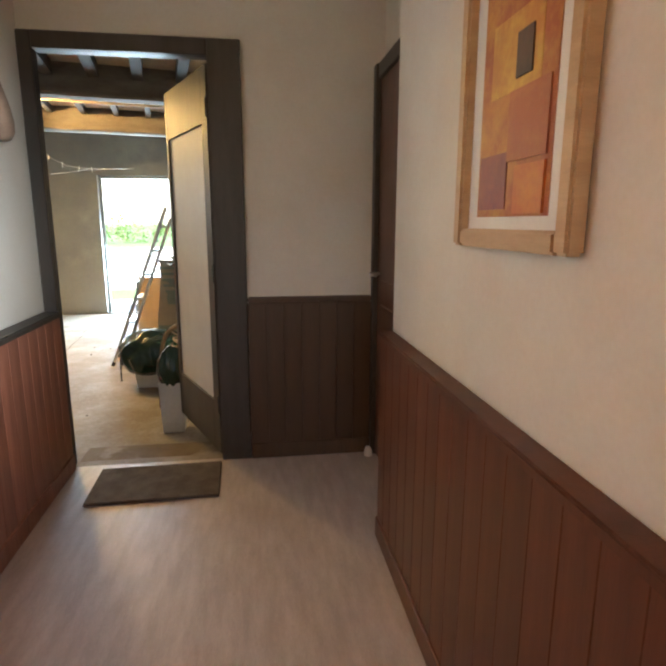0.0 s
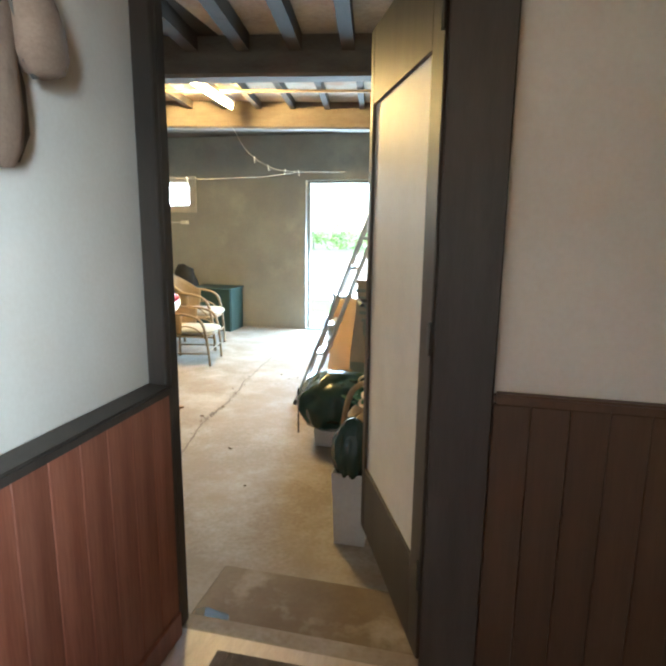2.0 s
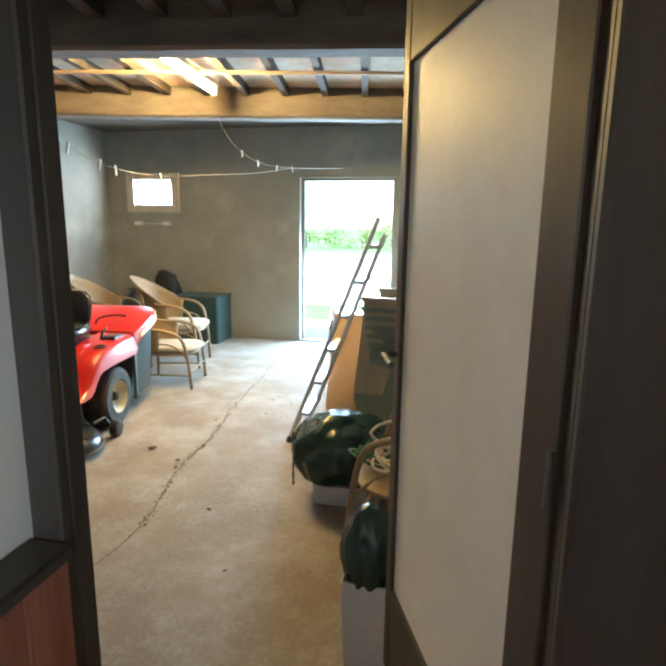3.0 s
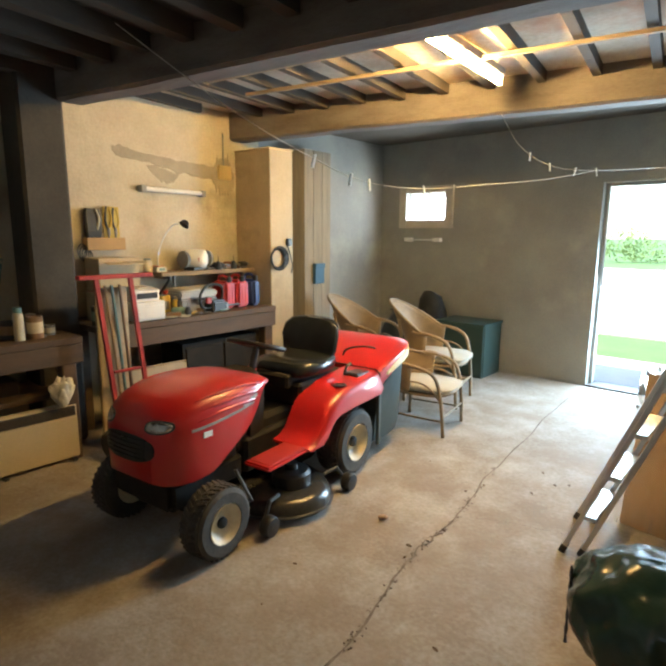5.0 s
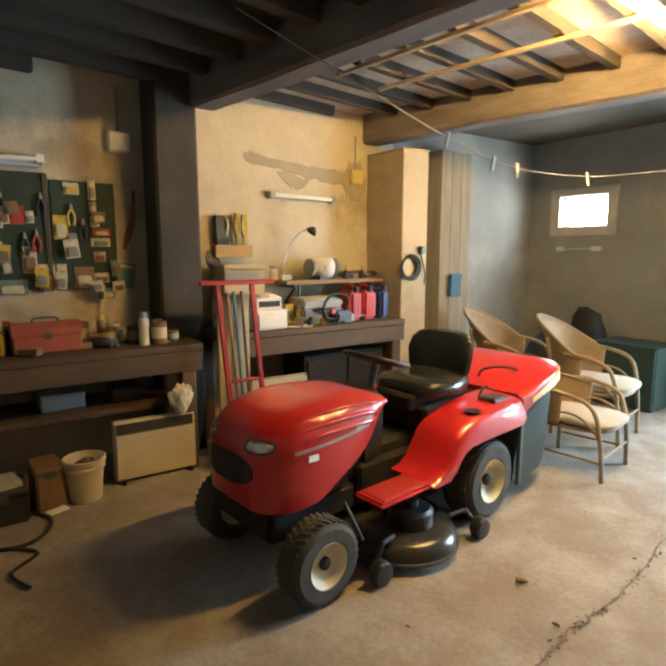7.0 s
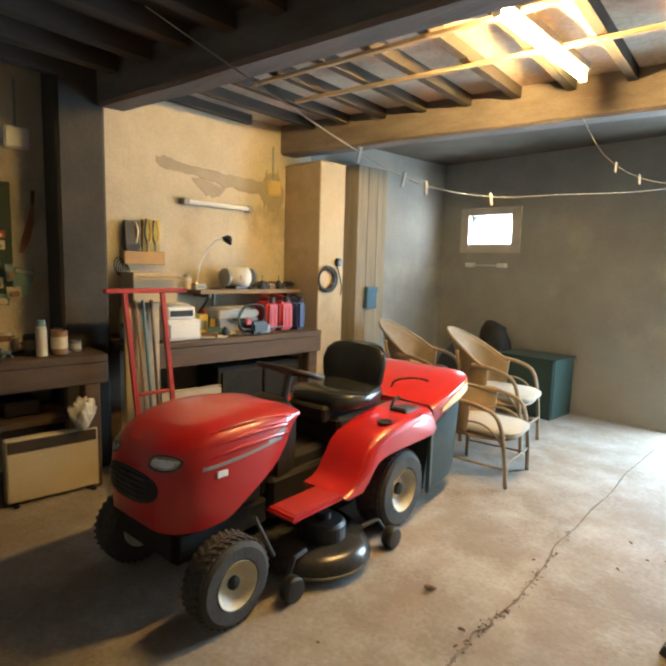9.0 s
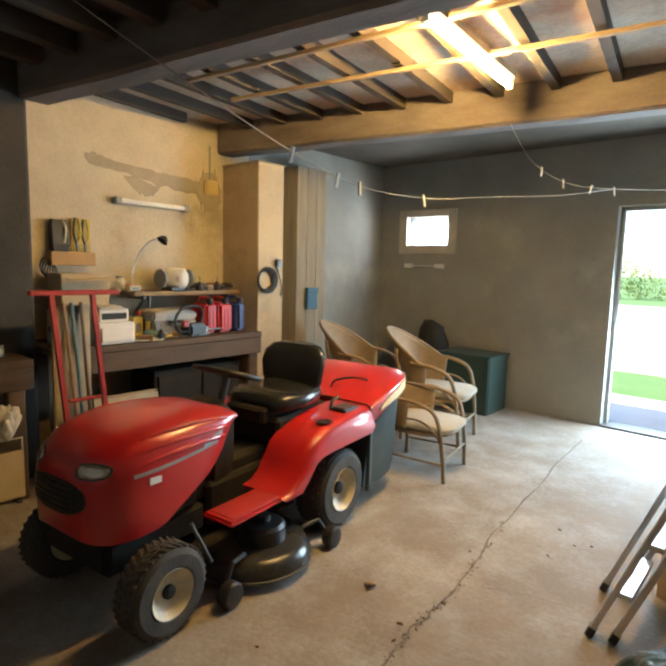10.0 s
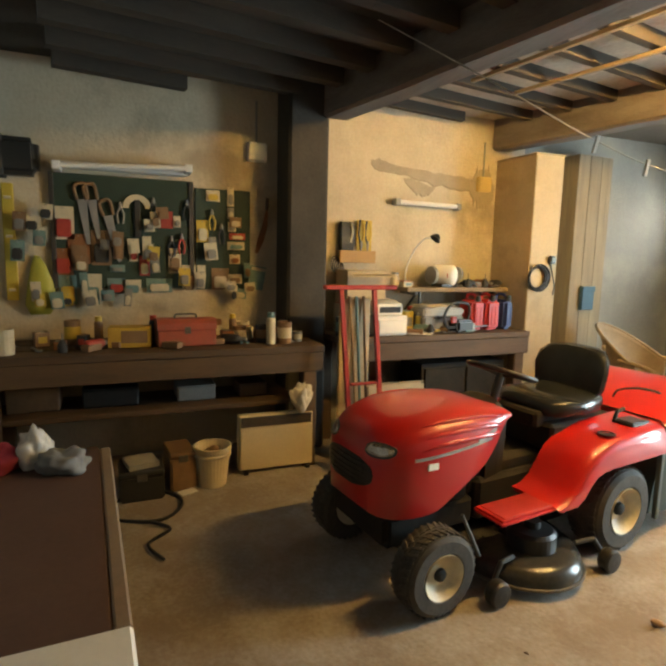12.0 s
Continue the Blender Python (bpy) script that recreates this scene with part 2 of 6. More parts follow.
wall_along_x("wall_north", FW, FW + 0.22, LW - 0.2, EW + 0.2, GF - 0.1, 2.9, [(DX0, DX1, GF - 0.1, DZ1), (WX0, WX1, WZ0, WZ1)], GREYWALL, "grey cement-rendered garage end wall with an open doorway")
# wall between corridor and garage: plaster towards the corridor, grey towards the garage
OX0, OX1, OZ1 = -0.655, 0.165, 2.055
wall_along_x("wall_south", 2.89, 2.92, -0.95, EW + 0.2, GF - 0.1, 2.9, [(OX0, OX1, GF - 0.1, OZ1)], ROUGHCAST, "old plaster garage wall with a door to the corridor")
# unseen walls, given the mid grey to weaken bounced fill light
structure("wall_south_west", box(LW - 0.2, -0.95, 2.25, 2.4, GF - 0.1, 2.9), GREYWALL, "unseen garage wall behind the brown chest, grey to dim bounced light")
structure("wall_south_return", box(-0.95, -0.81, 2.4, 2.89, GF - 0.1, 2.9), GREYWALL, "unseen wall return, grey to dim bounced light")
wall_along_x("wall_corridor_end", 2.86, 2.89, -0.81, 1.15, -0.1, 2.6, [(OX0, OX1, -0.1, OZ1)], PLASTER, "cream plaster corridor end wall")
structure("wall_north_west", box(LW - 0.2, LW, 6.82, FW, GF - 0.1, 2.9), GREYWALL, "grey cement-rendered wall beyond the column")
structure("wall_west", box(LW - 0.2, LW, 2.4, 6.82, GF - 0.1, 2.9), ROUGHCAST, "stained beige lime plaster wall behind the workbench")
structure("wall_east", box(EW, EW + 0.2, 2.92, FW, GF - 0.1, 2.9), GREYWALL, "grey rendered garage side wall")
structure("wall_corridor_west", box(-0.81, -0.69, -1.6, 2.86, -0.1, 2.6), PLASTER, "white plaster corridor wall above a board dado")
structure("wall_corridor_east", box(0.84, 0.97, -1.6, 2.03, -0.1, 2.6), PLASTER, "cream plaster corridor wall above a board dado")
structure("wall_recess", box(0.985, 1.10, 2.03, 2.86, -0.1, 2.6), PLASTER, "cream plaster wall of the side door recess")
# unseen back wall; its opening is added to let daylight in
wall_along_x("wall_corridor_south", -1.72, -1.6, -0.81, 1.1, -0.1, 2.6, [(0.2, 0.9, 0.95, 1.95)], PLASTER, "unseen cream corridor back wall with an added window opening")
structure("corridor_floor", box(-0.69, 0.985, -1.6, 2.86, -0.12, 0.0), VINYL, "beige smooth corridor floor")
structure("corridor_ceiling", box(-0.81, 1.1, -1.6, 2.86, 2.36, 2.46), PLASTER, "cream corridor ceiling")

# garage floor, with a worn crack along it
bm = bmesh.new()
bmesh.ops.create_grid(bm, x_segments=60, y_segments=60, size=0.5)
for v in bm.verts:
    v.co = Vector((LW + (v.co.x + 0.5) * (EW - LW), 2.4 + (v.co.y + 0.5) * (FW - 2.4), GF + 0.0035 * noise.noise(Vector((v.co.x * 14, v.co.y * 14, 0)))))
structure("garage_floor", bm, CONCRETE, "worn stained concrete garage floor")
structure("garage_slab", box(LW, EW, 2.4, FW + 0.3, GF - 0.2, GF - 0.02), CONCRETE, "concrete garage slab")

# ---------------------------------------------------------------- ceiling, beams and pillar
B1, B2 = math.atan(0.161), math.atan(0.212)


def beam1_y(x):
    return 5.282 + 0.161 * (x + 1.933)


def beam2_y(x):
    return 6.80 + 0.212 * (x + 3.067)


# thin dark sheets under the pale ceiling: shade outside the lamp's bay, as colour
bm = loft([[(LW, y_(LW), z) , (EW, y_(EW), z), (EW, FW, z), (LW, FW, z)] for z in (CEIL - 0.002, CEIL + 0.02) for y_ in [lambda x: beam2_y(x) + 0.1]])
structure("ceiling_far_bay", bm, SHADED_CEIL, "dark sheet under the ceiling, shade beyond the lit beam")
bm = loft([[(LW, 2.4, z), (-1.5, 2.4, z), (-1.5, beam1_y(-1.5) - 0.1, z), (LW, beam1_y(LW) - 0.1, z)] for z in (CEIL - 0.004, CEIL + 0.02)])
structure("ceiling_near_bay", bm, mat("shaded_near_ceiling", (0.05, 0.042, 0.032), 0.9, other=(0.028, 0.023, 0.018), scale=3, fine=40, bump=0.4, bump_size=0.01), "dark sheet under the ceiling, shade over the workbench end")
structure("ceiling", box(LW, EW, 2.4, FW, CEIL, CEIL + 0.12), CEILING, "sooty clay and plaster ceiling between timber joists")
bm = bmesh.new()
for i in range(-2, 20):
    x = LW + 0.05 + 0.36 * i
    for lo, hi, w, d, dx in ((2.93, beam1_y(x) - 0.2, 0.085, 0.11, 0.0), (beam1_y(x) + 0.01, beam2_y(x), 0.055, 0.075, 0.05)):
        lean = 0.16
        for s in range(4):
            y0, y1 = lo + (hi - lo) * s / 4, lo + (hi - lo) * (s + 1) / 4
            x0 = x + dx - lean * (y0 - 6.0)
            if LW + 0.1 < x0 < EW - 0.1:
                a, b = Vector((x0, y0, 0)), Vector((x0 - lean * (y1 - y0), y1, 0))
                box(-w / 2, w / 2, -0.005, (b - a).length, CEIL - d + 0.012 * noise.noise(Vector((i * 3.1, s, 0))), CEIL + 0.01, bm=bm, m=Matrix.Translation(a) @ Matrix.Rotation(math.atan(lean), 4, "Z"))
structure("ceiling_joists", bm, JOIST, "dark sooty ceiling joists")


def beam(name, label, x0, x1, yf, angle, width, z0, z1, seed):
    """An adzed timber beam whose front lower edge runs along yf."""
    n = 26
    rings = []
    for i in range(n + 1):
        x = x0 + (x1 - x0) * i / n
        w = 0.012 * noise.noise(Vector((x * 1.7, seed, 0)))
        h = 0.014 * noise.noise(Vector((x * 1.3, seed, 5)))
        y = yf(x) + w
        rings.append([(x, y, z0 + 0.02 + h), (x, y + 0.025, z0 + h), (x, y + width - 0.025, z0 + h), (x, y + width, z0 + 0.02 + h), (x, y + width, z1), (x, y, z1)])
    return tagged(part(name, loft(rings), BEAM), label, "beam", "", "structure")


beam("beam_1", "heavy dark timber ceiling beam", -4.40, EW, lambda x: beam1_y(x) - 0.2, B1, 0.2, 2.30, CEIL, 1.0)
beam("beam_2", "heavy timber ceiling beam lit by the lamp", LW + 0.01, EW, beam2_y, B2, 0.2, 2.30, CEIL, 4.0)
structure("pillar", rough_up(box(LW, -4.42, 4.43, 4.735, GF, CEIL, 0.02), 0.006), mat("black_tarred_masonry", (0.060, 0.052, 0.042), 0.85, other=(0.034, 0.03, 0.024), scale=3, fine=45, bump=0.4, bump_size=0.012), "dark sooty masonry pillar under the beam")
for nm, (xa, ya), (xb, yb) in (("ceiling_batten", (-3.70, 5.44), (1.0, 6.10)), ("ceiling_batten", (-3.78, 5.86), (1.1, 6.78))):
    L = math.hypot(xb - xa, yb - ya)
    structure(nm, box(0, L, -0.016, 0.016, 2.455, 2.478, 0.003, m=Matrix.Translation((xa, ya, 0)) @ Matrix.Rotation(math.atan2(yb - ya, xb - xa), 4, "Z")), LATH, "thin pale batten nailed under the joists")

# ---------------------------------------------------------------- doorway between corridor and garage
bm = box(-0.69, -0.63, 2.835, 2.862, 0, 2.085, 0.004)
structure("door_trim", bm, DARKWOOD, "dark stained door casing")
structure("door_trim", box(0.13, 0.285, 2.835, 2.862, 0, 2.085, 0.004), DARKWOOD, "wide dark stained door casing")
structure("door_trim", box(-0.63, 0.13, 2.835, 2.862, 2.01, 2.085, 0.004), DARKWOOD, "dark stained door head")
structure("door_lining", box(-0.655, -0.63, 2.862, 2.905, 0, 2.055, 0.003), DARKWOOD, "dark door lining")
structure("door_lining", box(0.13, 0.165, 2.862, 2.922, 0, 2.055, 0.003), DARKWOOD, "dark door lining")
structure("door_lining", box(-0.63, 0.13, 2.862, 2.922, 2.01, 2.055, 0.003), DARKWOOD, "dark door lining")
structure("threshold", box(-0.655, 0.165, 2.86, 2.935, GF, -0.004, 0.004), CONCRETE, "pale concrete threshold")
structure("door_step", rough_up(box(-0.70, 0.32, 2.936, 3.335, GF, -0.09, 0.012), 0.004), mat("brown_step", (0.20, 0.145, 0.09), 0.8, other=(0.13, 0.09, 0.055), scale=4, fine=50, bump=0.3, stain=(0.36, 0.32, 0.27), stain_scale=3.0), "worn brown step below the door")

leaf_dir = Vector((-0.389, 0.921, 0)).normalized()
leaf = thing("door_1", "dark wooden door with a white panel, standing open", "door", kind="structure", m=Matrix.Translation((0.137, 2.905, 0.0)) @ Matrix.Rotation(math.atan2(leaf_dir.y, leaf_dir.x), 4, "Z"))
bm = box(0, 0.09, -0.02, 0.02, 0.012, 1.995, 0.003)
part("stile", bm, DARKWOOD, leaf)
part("stile", box(0.72, 0.765, -0.02, 0.02, 0.012, 1.995, 0.003), DARKWOOD, leaf)
part("bottom_rail", box(0.09, 0.72, -0.019, 0.019, 0.012, 0.295, 0.003), DARKWOOD, leaf)
part("top_rail", box(0.09, 0.72, -0.019, 0.019, 1.73, 1.995, 0.003), DARKWOOD, leaf)
part("panel", box(0.09, 0.72, -0.008, 0.008, 0.295, 1.73), WHITE, leaf, "white painted panel")
for side in (-1, 1):
    h = rod((0.742, side * 0.02, 1.0), (0.742, side * 0.06, 1.0), 0.008)
    rod((0.742, side * 0.055, 1.0), (0.65, side * 0.06, 0.995), 0.008, bm=h)
    part("handle", h, STEEL, leaf, "plain metal lever handle")
for z in (0.25, 0.95, 1.75):
    part("hinge", rod((0.0, 0.025, z), (0.0, 0.025, z + 0.09), 0.006), STEEL, leaf)

# ---------------------------------------------------------------- corridor dado, side door
def dado(name, label, p0, p1, height, out, material, cap):
    """Upright boards along a wall from p0 to p1, standing proud by out to the left of the run."""
    p0, p1 = Vector((*p0, 0)), Vector((*p1, 0))
    L = (p1 - p0).length
    m = Matrix.Translation(p0) @ Matrix.Rotation(math.atan2(p1.y - p0.y, p1.x - p0.x), 4, "Z")
    back = tagged(part(name, box(0, L, 0, out - 0.014, 0, height - 0.004), material, m=m), label, "", "", "structure")
    n = round(L / 0.096)
    w = L / n
    mesh = None
    for i in range(n):
        if mesh is None:
            ob = part("board", box(0.0005, w - 0.0005, out - 0.014, out, 0.085, height - 0.002, 0.0016), material, back)
            mesh = ob.data
        else:
            ob = new("board", mesh)
            ob.parent = back
        ob.matrix_basis = Matrix.Translation((i * w, 0, 0))
    part("cap_rail", box(0, L, -0.002, out + 0.012, height, height + 0.028, 0.006, seg=2), cap, back, "dado cap rail")
    part("skirting", box(0, L, out - 0.014, out + 0.008, 0, 0.085, 0.004), material, back)
    return back


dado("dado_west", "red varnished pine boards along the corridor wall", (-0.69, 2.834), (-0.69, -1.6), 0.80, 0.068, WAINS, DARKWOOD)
dado("dado_east", "varnished pine boards along the east corridor wall, darkened for shade", (0.84, -1.6), (0.84, 2.03), 0.824, 0.05, WAINS_R, WAINS_R)
dado("dado_end", "brown board dado on the corridor's end wall, darkened for shade", (0.93, 2.86), (0.286, 2.86), 0.85, 0.022, ENDWOOD, ENDWOOD)
sd = thing("door_2", "closed dark brown wooden side door", "door", kind="structure")
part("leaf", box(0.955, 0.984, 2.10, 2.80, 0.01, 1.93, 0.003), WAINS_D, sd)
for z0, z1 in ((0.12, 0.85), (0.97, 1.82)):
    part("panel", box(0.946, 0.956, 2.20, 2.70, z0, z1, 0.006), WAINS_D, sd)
part("frame", box(0.93, 0.984, 2.80, 2.857, 0, 2.0, 0.004), DARKWOOD, sd)
part("frame", box(0.945, 0.984, 2.035, 2.10, 0, 2.0, 0.004), DARKWOOD, sd)
part("frame", box(0.94, 0.984, 2.10, 2.80, 1.93, 2.0, 0.004), DARKWOOD, sd)
h = rod((0.952, 2.745, 1.0), (0.90, 2.745, 1.0), 0.008)
rod((0.905, 2.745, 1.0), (0.905, 2.63, 1.0), 0.008, bm=h)
part("handle", h, ALU, sd, "metal lever handle")
structure("recess_corner", box(0.84, 0.984, 2.031, 2.036, 0.0, 2.36), PLASTER, "cream plaster return beside the side door")

# ---------------------------------------------------------------- garage door opening, small window
fr = thing("door_3", "open garage doorway with a thin worn timber frame", "doorway", kind="structure")
for x0, x1 in ((DX0, DX0 + 0.035), (DX1 - 0.035, DX1)):
    part("jamb", box(x0, x1, FW + 0.10, FW + 0.16, GF, DZ1, 0.004), GREYWALL, fr)
part("head", box(DX0 + 0.035, DX1 - 0.035, FW + 0.10, FW + 0.16, DZ1 - 0.035, DZ1, 0.004), GREYWALL, fr)
structure("door_sill", box(DX0, DX1, FW - 0.02, FW + 0.24, GF - 0.06, GF + 0.018, 0.006), mat("iron_sill", (0.10, 0.09, 0.08), 0.6, 0.3), "low dark sill of the garage doorway")
wi = thing("window_1", "small square window with a grey wooden frame", "window", kind="structure")
FRAMEW = mat("grey_window_wood", (0.52, 0.48, 0.42), 0.7, other=(0.40, 0.36, 0.31), scale=6, bump=0.2)
for a in ((WX0 - 0.10, WX0 + 0.01, WZ0 - 0.09, WZ1 + 0.07), (WX1 - 0.01, WX1 + 0.10, WZ0 - 0.09, WZ1 + 0.07)):
    part("frame", box(a[0], a[1], FW - 0.028, FW + 0.01, a[2], a[3], 0.004), FRAMEW, wi)
for z0, z1 in ((WZ0 - 0.09, WZ0 + 0.01), (WZ1 - 0.01, WZ1 + 0.07)):
    part("frame", box(WX0 + 0.01, WX1 - 0.01, FW - 0.026, FW + 0.01, z0, z1, 0.004), FRAMEW, wi)
part("mullion", box((WX0 + WX1) / 2 - 0.008, (WX0 + WX1) / 2 + 0.008, FW + 0.06, FW + 0.09, WZ0, WZ1), FRAMEW, wi)
pane = part("pane", box(WX0, WX1, FW + 0.07, FW + 0.076, WZ0, WZ1), glass("frosted_window_glass", (0.95, 0.97, 0.95), 0.55), wi)
pane.visible_shadow = False
wb = thing("window_bracket", "white metal rod on two wall brackets below the window", "bracket")
part("rod", rod((-4.33, FW - 0.05, 1.345), (-3.82, FW - 0.05, 1.35), 0.009), ALU, wb)
for x in (-4.29, -3.87):
    part("bracket", box(x - 0.05, x + 0.05, FW - 0.07, FW, 1.325, 1.375, 0.004), WHITE, wb)
# unseen surround added at the fill lamp, behind the start of the walk; no opening
cw = thing("window_2", "unseen white window surround added behind the corridor fill lamp", "window", kind="structure")
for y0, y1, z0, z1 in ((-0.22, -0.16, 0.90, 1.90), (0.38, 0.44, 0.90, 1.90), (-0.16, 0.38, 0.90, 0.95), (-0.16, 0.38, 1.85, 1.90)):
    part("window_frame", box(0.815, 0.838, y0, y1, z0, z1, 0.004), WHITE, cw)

# surround for the added opening in the unseen back wall
ew = thing("window_3", "unseen white window surround added in the corridor's back wall", "window", kind="structure")
for x0, x1, z0, z1 in ((0.205, 0.26, 0.955, 1.945), (0.84, 0.895, 0.955, 1.945), (0.26, 0.84, 0.955, 1.01), (0.26, 0.84, 1.89, 1.945)):
    part("window_frame", box(x0, x1, -1.70, -1.63, z0, z1, 0.004), WHITE, ew)

# ---------------------------------------------------------------- outside
bm = bmesh.new()
bmesh.ops.create_grid(bm, x_segments=2, y_segments=2, size=400, matrix=Matrix.Translation((0, 0, GF - 0.09)))
GRASS = mat("lawn", (0.045, 0.115, 0.016), 0.9, other=(0.065, 0.12, 0.025), scale=1.5, fine=30, bump=0.4, bump_size=0.02)
structure("ground", bm, GRASS, "mown green lawn")
structure("yard", box(-9, 6, FW + 0.24, 10.9, GF - 0.2, GF - 0.04), mat("pale_concrete", (0.52, 0.50, 0.47), 0.85, other=(0.42, 0.40, 0.37), scale=1.0, fine=40, bump=0.3), "pale concrete apron outside the door")
structure("gravel_drive", box(-30, 25, 13.0, 34, GF - 0.2, GF - 0.07), mat("pale_gravel", (0.50, 0.46, 0.40), 0.95, other=(0.38, 0.35, 0.30), scale=3, fine=25, bump=0.6, bump_size=0.03), "pale gravel drive")
structure("house_wall", box(LW - 6, LW - 0.25, FW - 0.3, FW - 0.05, GF - 0.1, 4.5), ROUGHCAST, "house wall beside the garage")
# unseen slab added over the rooms to block the sky
structure("roof", box(LW - 0.4, EW + 0.4, -2.0, FW + 0.6, 2.95, 3.1), mat("roof_blocker", (0.3, 0.14, 0.08), 0.9), "unseen roof slab that keeps sky light out of the rooms")


def leafy(name, label, at, w, d, h, n, seed):
    """A hedge tree: trunk, limbs and a crown of many small leaves."""
    rnd = random.Random(seed)
    t = thing(name, label, "tree", at)
    part("trunk", sweep([(0, 0, 0), (0.05, 0.02, h * 0.3), (0.0, -0.03, h * 0.6)], [0.12, 0.09, 0.05]), BEAM, t)
    verts, faces = [], []
    clumps = [(rnd.uniform(-w, w), rnd.uniform(-d, d), rnd.uniform(0.12, 1.0) * h, rnd.uniform(0.35, 0.75)) for _ in range(26)]
    for i in range(n):
        c = clumps[i % len(clumps)]
        v = Vector((rnd.gauss(0, 1), rnd.gauss(0, 1), rnd.gauss(0, 1))).normalized() * c[3] * rnd.uniform(0.6, 1.05)
        p = Vector(c[:3]) + v
        a, b = Vector((rnd.gauss(0, 1), rnd.gauss(0, 1), rnd.gauss(0, 1))).normalized(), Vector((rnd.gauss(0, 1), rnd.gauss(0, 1), rnd.gauss(0, 1))).normalized()
        s = rnd.uniform(0.05, 0.11)
        k = len(verts)
        verts += [p - a * s, p + b * s * 0.5, p + a * s, p - b * s * 0.5]
        faces.append((k, k + 1, k + 2, k + 3))
    me = bpy.data.meshes.new("crown")
    me.from_pydata([tuple(v) for v in verts], [], faces)
    me.materials.append(mat("leaves", (0.10, 0.16, 0.035), 0.7, other=(0.16, 0.21, 0.05), scale=2, fine=20, bump=0))
    ob = new("crown", me)
    ob.parent = t
    return t


for i in range(7):
    leafy("hedge_tree", "bushy green hedge tree beyond the drive", (-19 + 4.0 * i, 42 + 1.5 * (i % 2), GF - 0.09), 2.2, 1.0, 1.5 + 0.4 * (i % 3), 2200, 40 + i)

# ---------------------------------------------------------------- lamps
TUBE = glow("warm_tube", (1.0, 0.62, 0.21), 62.0)
lamp = thing("fluorescent_lamp", "lit warm fluorescent tube on a bare batten fitting", "ceiling lamp")
ta, tb = Vector((-1.965, 5.53, 2.415)), Vector((-2.045, 6.57, 2.415))
part("tube", rod(ta, tb, 0.017, seg=16), TUBE, lamp, "glowing tube")
d = (tb - ta).normalized()
ang = Matrix.Rotation(math.atan2(d.y, d.x), 4, "Z")
part("fitting", box(-0.03, 1.07, -0.035, 0.02, 0.035, 0.085, 0.006, m=Matrix.Translation(ta) @ ang), BEAM, lamp, "dusty brown fitting")
for p in (ta - d * 0.015, tb + d * 0.015):
    part("holder", box(-0.012, 0.012, -0.02, 0.02, -0.022, 0.04, 0.004, m=Matrix.Translation(p) @ ang), WHITE, lamp)
cl = thing("corridor_lamp", "round opal ceiling lamp in the corridor", "ceiling lamp", (-0.35, -0.25, 2.36))
part("base", lathe([(0.10, -0.001), (0.11, -0.01), (0.11, -0.03), (0.09, -0.035)]), WHITE, cl)
part("shade", lathe([(0.02, -0.11), (0.07, -0.10), (0.10, -0.07), (0.105, -0.036), (0.09, -0.0355)]), glow("warm_opal", (1.0, 0.38, 0.12), 4.4), cl, "glowing opal shade")

# ---------------------------------------------------------------- the lawn tractor
def section(u, w, zb, zt, shoulder, n=9, power=0.62):
    """A hood section across the tractor: flat below, rounded above."""
    zs = max(zb + 0.01, zt - shoulder)
    pts = [(u, -w * 0.93, zb), (u, w * 0.93, zb)]
    for i in range(n + 1):
        a = math.pi * i / n
        c, s = math.cos(a), math.sin(a)
        pts.append((u, w * math.copysign(abs(c) ** power, c), zs + (zt - zs) * s ** power))
    return pts


GRIME = mat("grimy_black_steel", (0.013, 0.012, 0.011), 0.75, other=(0.03, 0.025, 0.018), scale=7, fine=60, bump=0.2, spec=0.25)


def wheel(tractor, u, v, r, width, rim_r, side):
    prof = [(rim_r, -0.44), (rim_r * 1.12, -0.5), (r * 0.84, -0.5), (r * 0.94, -0.42)]
    for z in (-0.30, -0.15, 0.0, 0.15, 0.30):
        c = r * (1 - 0.35 * z * z)
        prof += [(c - 0.004, z - 0.055), (c, z - 0.045), (c, z + 0.045), (c - 0.004, z + 0.055)]
    prof += [(r * 0.94, 0.42), (r * 0.84, 0.5), (rim_r * 1.12, 0.5), (rim_r, 0.44)]
    turn = Matrix.Translation((u, v, r)) @ Matrix.Rotation(radians(-90 * side), 4, "X")
    bm = lathe([(rr, z * width) for rr, z in prof], 48, caps=False)
    w = part("wheel", bm, RUBBER, tractor, "dusty black rubber tyre on a cream rim", m=turn)
    smooth_by_angle(w, 30)
    rim = part("rim", lathe([(rim_r * 0.30, width * 0.26), (rim_r * 0.55, width * 0.22), (rim_r * 0.80, width * 0.30), (rim_r * 0.93, width * 0.44), (rim_r * 1.03, width * 0.515), (rim_r * 1.03, width * 0.46), (rim_r, -width * 0.5), (0.02, -width * 0.5)], 32), CREAMRIM, w, "worn cream wheel rim")
    smooth_by_angle(rim, 40)
    part("hub_cap", lathe([(rim_r * 0.30, width * 0.262), (rim_r * 0.28, width * 0.36), (rim_r * 0.12, width * 0.40)], 16), GRIME, w)
    lug = None
    for i in range(34):
        for k in (-1, 1):
            turned = Matrix.Rotation(2 * math.pi * (i + 0.25 * k) / 34, 4, "Z")
            if lug is None:
                lug = part("lug", box(r - 0.008, r + 0.0012, -0.007, 0.007, -width * 0.19, width * 0.19, 0.002), RUBBER, w)
                bar, lug = lug, lug.data
            else:
                bar = new("lug", lug)
                bar.parent = w
            bar.matrix_basis = turned @ Matrix.Translation((0, 0, k * width * 0.21)) @ Matrix.Rotation(radians(24 * k), 4, "X")
    return w


